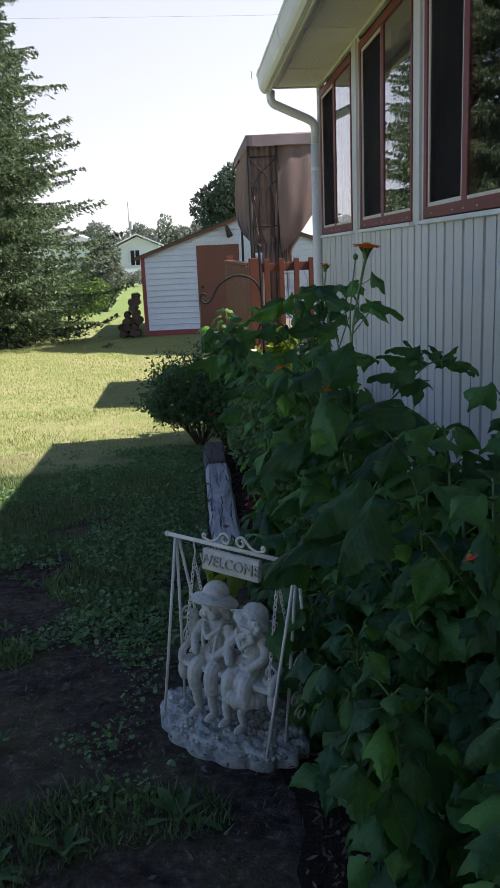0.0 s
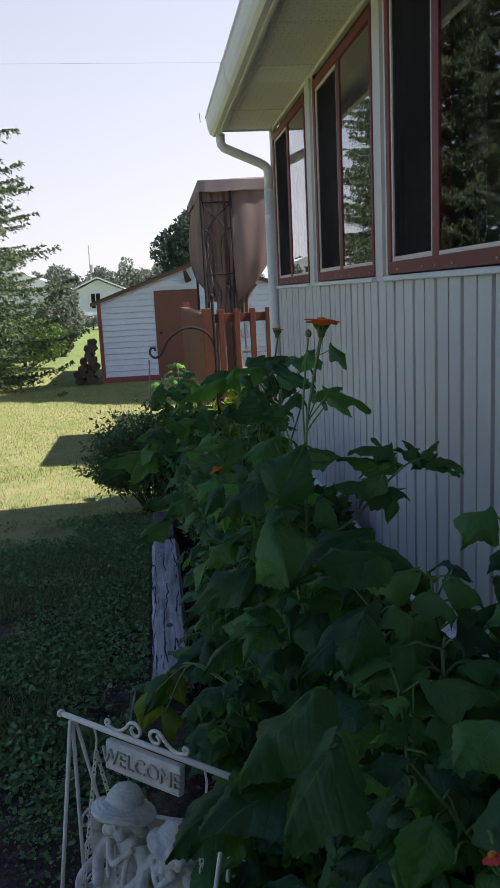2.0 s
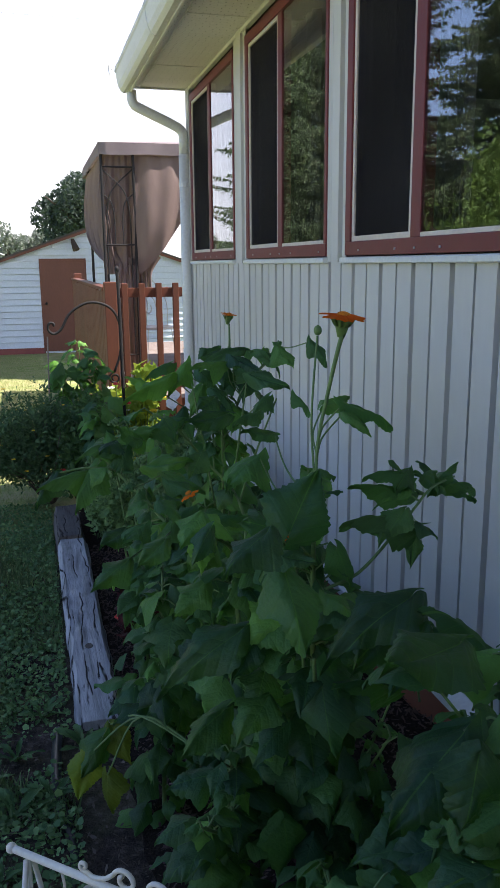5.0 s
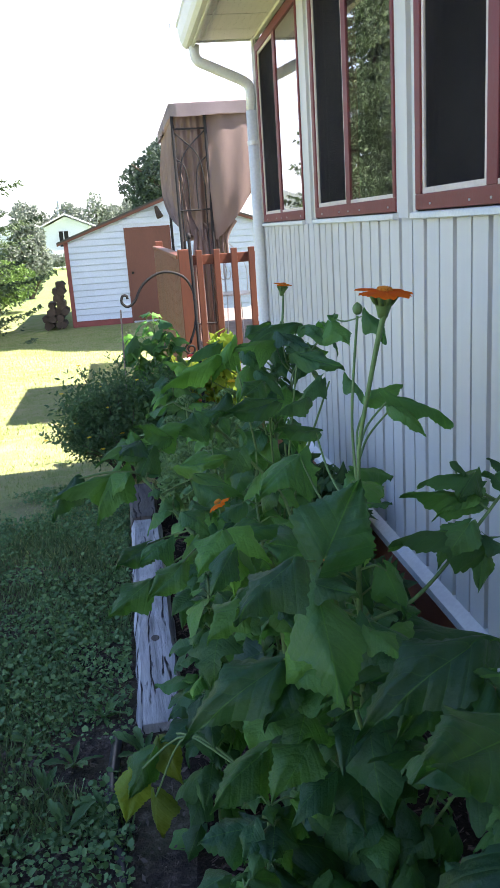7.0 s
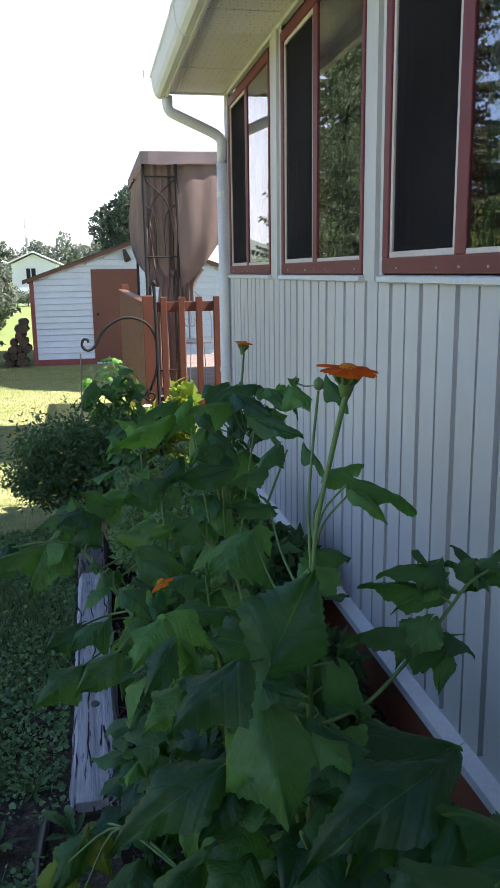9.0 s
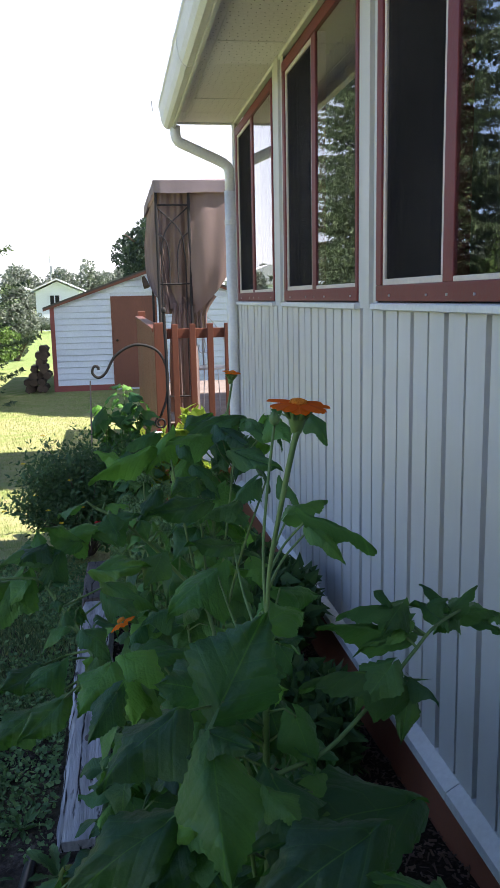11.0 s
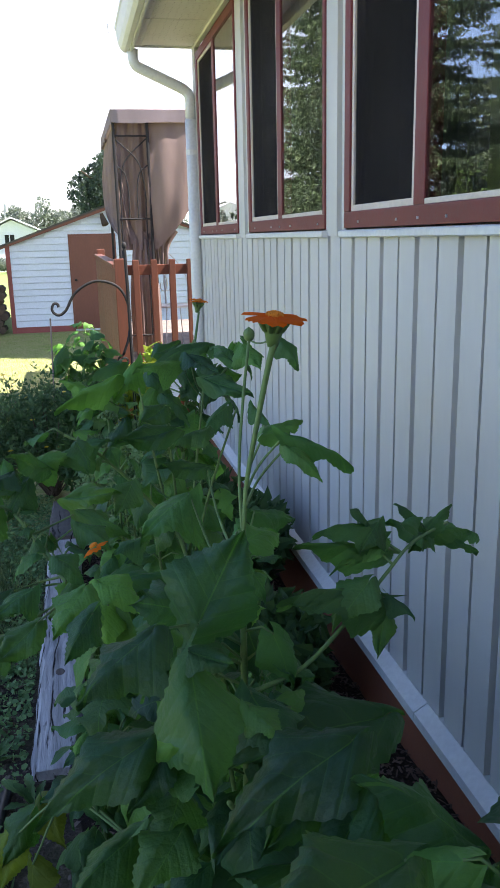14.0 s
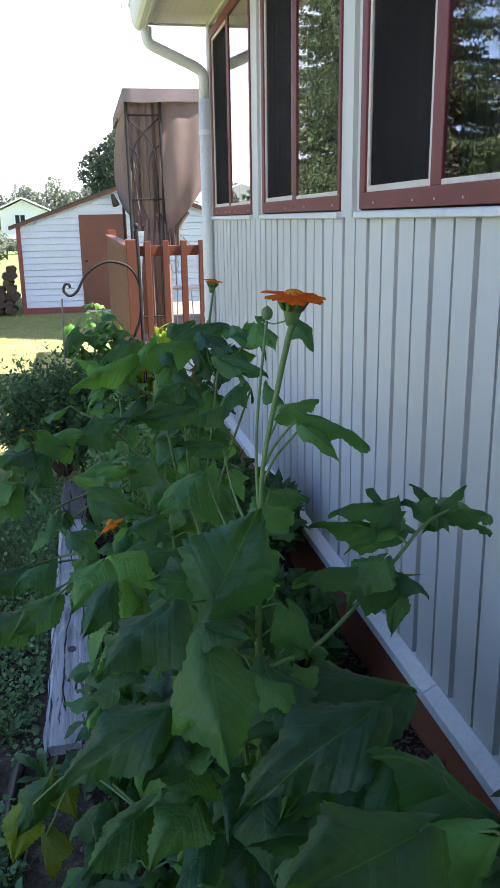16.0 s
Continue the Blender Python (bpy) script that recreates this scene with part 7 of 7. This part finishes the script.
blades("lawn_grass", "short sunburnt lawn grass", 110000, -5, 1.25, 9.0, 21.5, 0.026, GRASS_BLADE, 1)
# blades on the house's shaded side, shade painted into their green
blades("shade_grass", "sparse grass in the house's shade, coloured darker for it", 120000, -1.6, 1.14, 5.6, 9.8, 0.032, SHADED_BLADE, 2, lambda a, b: noise.noise((a * 2.2, b * 2.2, 3)) + 0.28 * (b - 7.9) > -0.02)


def ground_cover():
    """Creeping weeds with round leaves, in patches along the bed."""
    rng = np.random.default_rng(9)
    tris = []
    tries = 0
    while len(tris) < 34000 * 4 and tries < 130000:
        tries += 1
        x, y = rng.uniform(-0.9, 1.14), rng.uniform(5.7, 10.6)
        d = 1.6 * noise.noise((x * 1.9, y * 1.9, 8)) + 0.9 * noise.noise((x * 6, y * 6, 2)) + 1.1 * (x - 0.72) + 0.16 * (y - 7.6) - 0.45 * max(0.0, 7.1 - y)
        if d < rng.uniform(-0.1, 0.6):
            continue
        s = (0.003 + 0.009 * rng.uniform(0, 1) ** 1.8) * (1.0 if y > 7.0 else 0.8)
        c = np.array([x, y, ground_z(y) + rng.uniform(0.002, 0.035)])
        nrm = rng.normal(0, 0.6, 3) + np.array([0, 0, 1])
        a = np.cross(nrm, rng.normal(0, 1, 3))
        a /= np.linalg.norm(a)
        b = np.cross(nrm / np.linalg.norm(nrm), a)
        ring = [c + s * (math.cos(t) * a + 0.85 * math.sin(t) * b) for t in (0.3, 1.4, 2.5, 3.7, 4.8)]
        tris += [[ring[0], ring[1], ring[2]], [ring[0], ring[2], ring[3]], [ring[0], ring[3], ring[4]]]
    verts = np.array(tris).reshape(-1, 3)
    # five corners a leaf, three triangles over them
    n = len(tris) // 3
    t = np.array(tris).reshape(n, 3, 3, 3)
    pts = np.stack([t[:, 0, 0], t[:, 0, 1], t[:, 0, 2], t[:, 1, 2], t[:, 2, 2]], 1)
    faces = (np.arange(n)[:, None] * 5 + np.arange(5)[None]).tolist()
    ob = link("ground_ivy", flat_mesh("ground_ivy", pts.reshape(-1, 3).tolist(), faces), WEED_LEAF)
    tagged(ob, "creeping green weeds over bare soil", "weeds", kind="stuff")


ground_cover()


def weed_leaf_mesh(seed):
    """A long toothed leaf along +y, arched over its midrib."""
    rng = random.Random(seed)
    verts, faces = [], []
    n = 12
    for j in range(n + 1):
        t = j / n
        w = 0.5 * (0.25 + 0.75 * t) * math.sin(math.pi * min(1, t * 0.96 + 0.04)) ** 0.7 * (1 + 0.16 * (1 if j % 2 else -1))
        for s in (-1, -0.5, 0, 0.5, 1):
            verts.append((s * w, t, 0.35 * t - 0.45 * t * t + 0.12 * abs(s) * w + 0.03 * math.sin(9 * t + seed) * s))
    for j in range(n):
        for k in range(4):
            faces.append((j * 5 + k, j * 5 + k + 1, j * 5 + k + 6, j * 5 + k + 5))
    me = flat_mesh("leaf", verts, faces)
    me.polygons.foreach_set("use_smooth", [True] * len(me.polygons))
    me.materials.append(WEED_BLADE)
    return me


WEED_LEAVES = [weed_leaf_mesh(k) for k in range(3)]


def build_weed(x, y, size, seed):
    w = thing("weed", "broad-leaved green weed rosette on bare soil", "weed", (x, y, ground_z(y) - 0.01), "weeds by the bed")
    rng = random.Random(seed)
    for k in range(rng.randint(6, 10)):
        a = k * 2.4 + rng.uniform(-0.4, 0.4)
        y_ax = Vector((math.cos(a), math.sin(a), rng.uniform(0.15, 1.0))).normalized()
        x_ax = y_ax.cross(Vector((0, 0, 1))).normalized()
        z_ax = x_ax.cross(y_ax)
        ln = size * rng.uniform(0.7, 1.15)
        wd = ln * rng.uniform(0.3, 0.42)
        m = Matrix(((x_ax.x * wd, y_ax.x * ln, z_ax.x * ln, 0), (x_ax.y * wd, y_ax.y * ln, z_ax.y * ln, 0), (x_ax.z * wd, y_ax.z * ln, z_ax.z * ln, 0.012), (0, 0, 0, 1)))
        link("leaf", WEED_LEAVES[k % 3], None, w, at=m)


for k, (x, y, size) in enumerate(((1.04, 6.12, 0.085), (0.83, 6.05, 0.075), (0.70, 6.0, 0.07), (0.62, 6.45, 0.05), (1.17, 7.62, 0.10), (1.08, 7.38, 0.08), (0.99, 7.34, 0.085), (0.93, 7.52, 0.08),
                                  (0.99, 7.62, 0.075), (0.86, 7.76, 0.07), (1.06, 7.85, 0.07), (0.91, 7.04, 0.06), (0.97, 7.10, 0.055))):
    build_weed(x, y, size, k + 1)
rng = random.Random(12)
for k in range(26):
    build_weed(rng.uniform(0.35, 1.12), rng.uniform(7.2, 9.4), rng.uniform(0.035, 0.065), 50 + k)


def ground_litter():
    """Dry bits of leaf and twig on the bare soil."""
    rng = np.random.default_rng(31)
    n = 5200
    x, y = rng.uniform(-0.6, 1.35, n), rng.uniform(5.5, 8.6, n)
    a, ln, wd = rng.uniform(0, 6.28, n), rng.uniform(0.003, 0.014, n), rng.uniform(0.001, 0.004, n)
    c = np.stack([x, y, np.array([ground_z(v) for v in y]) + 0.012], 1)
    d = np.stack([np.cos(a) * ln, np.sin(a) * ln, rng.normal(0, 0.3, n) * ln], 1)
    s = np.stack([-np.sin(a) * wd, np.cos(a) * wd, rng.normal(0, 0.8, n) * wd], 1)
    tris = np.concatenate([np.stack([c - d, c + s, c + d], 1), np.stack([c - d, c + d, c - s], 1)])
    ob = link("ground_litter", array_mesh("ground_litter", tris), LITTER)
    tagged(ob, "dry leaf bits and twigs scattered on soil", "litter", kind="stuff")


ground_litter()
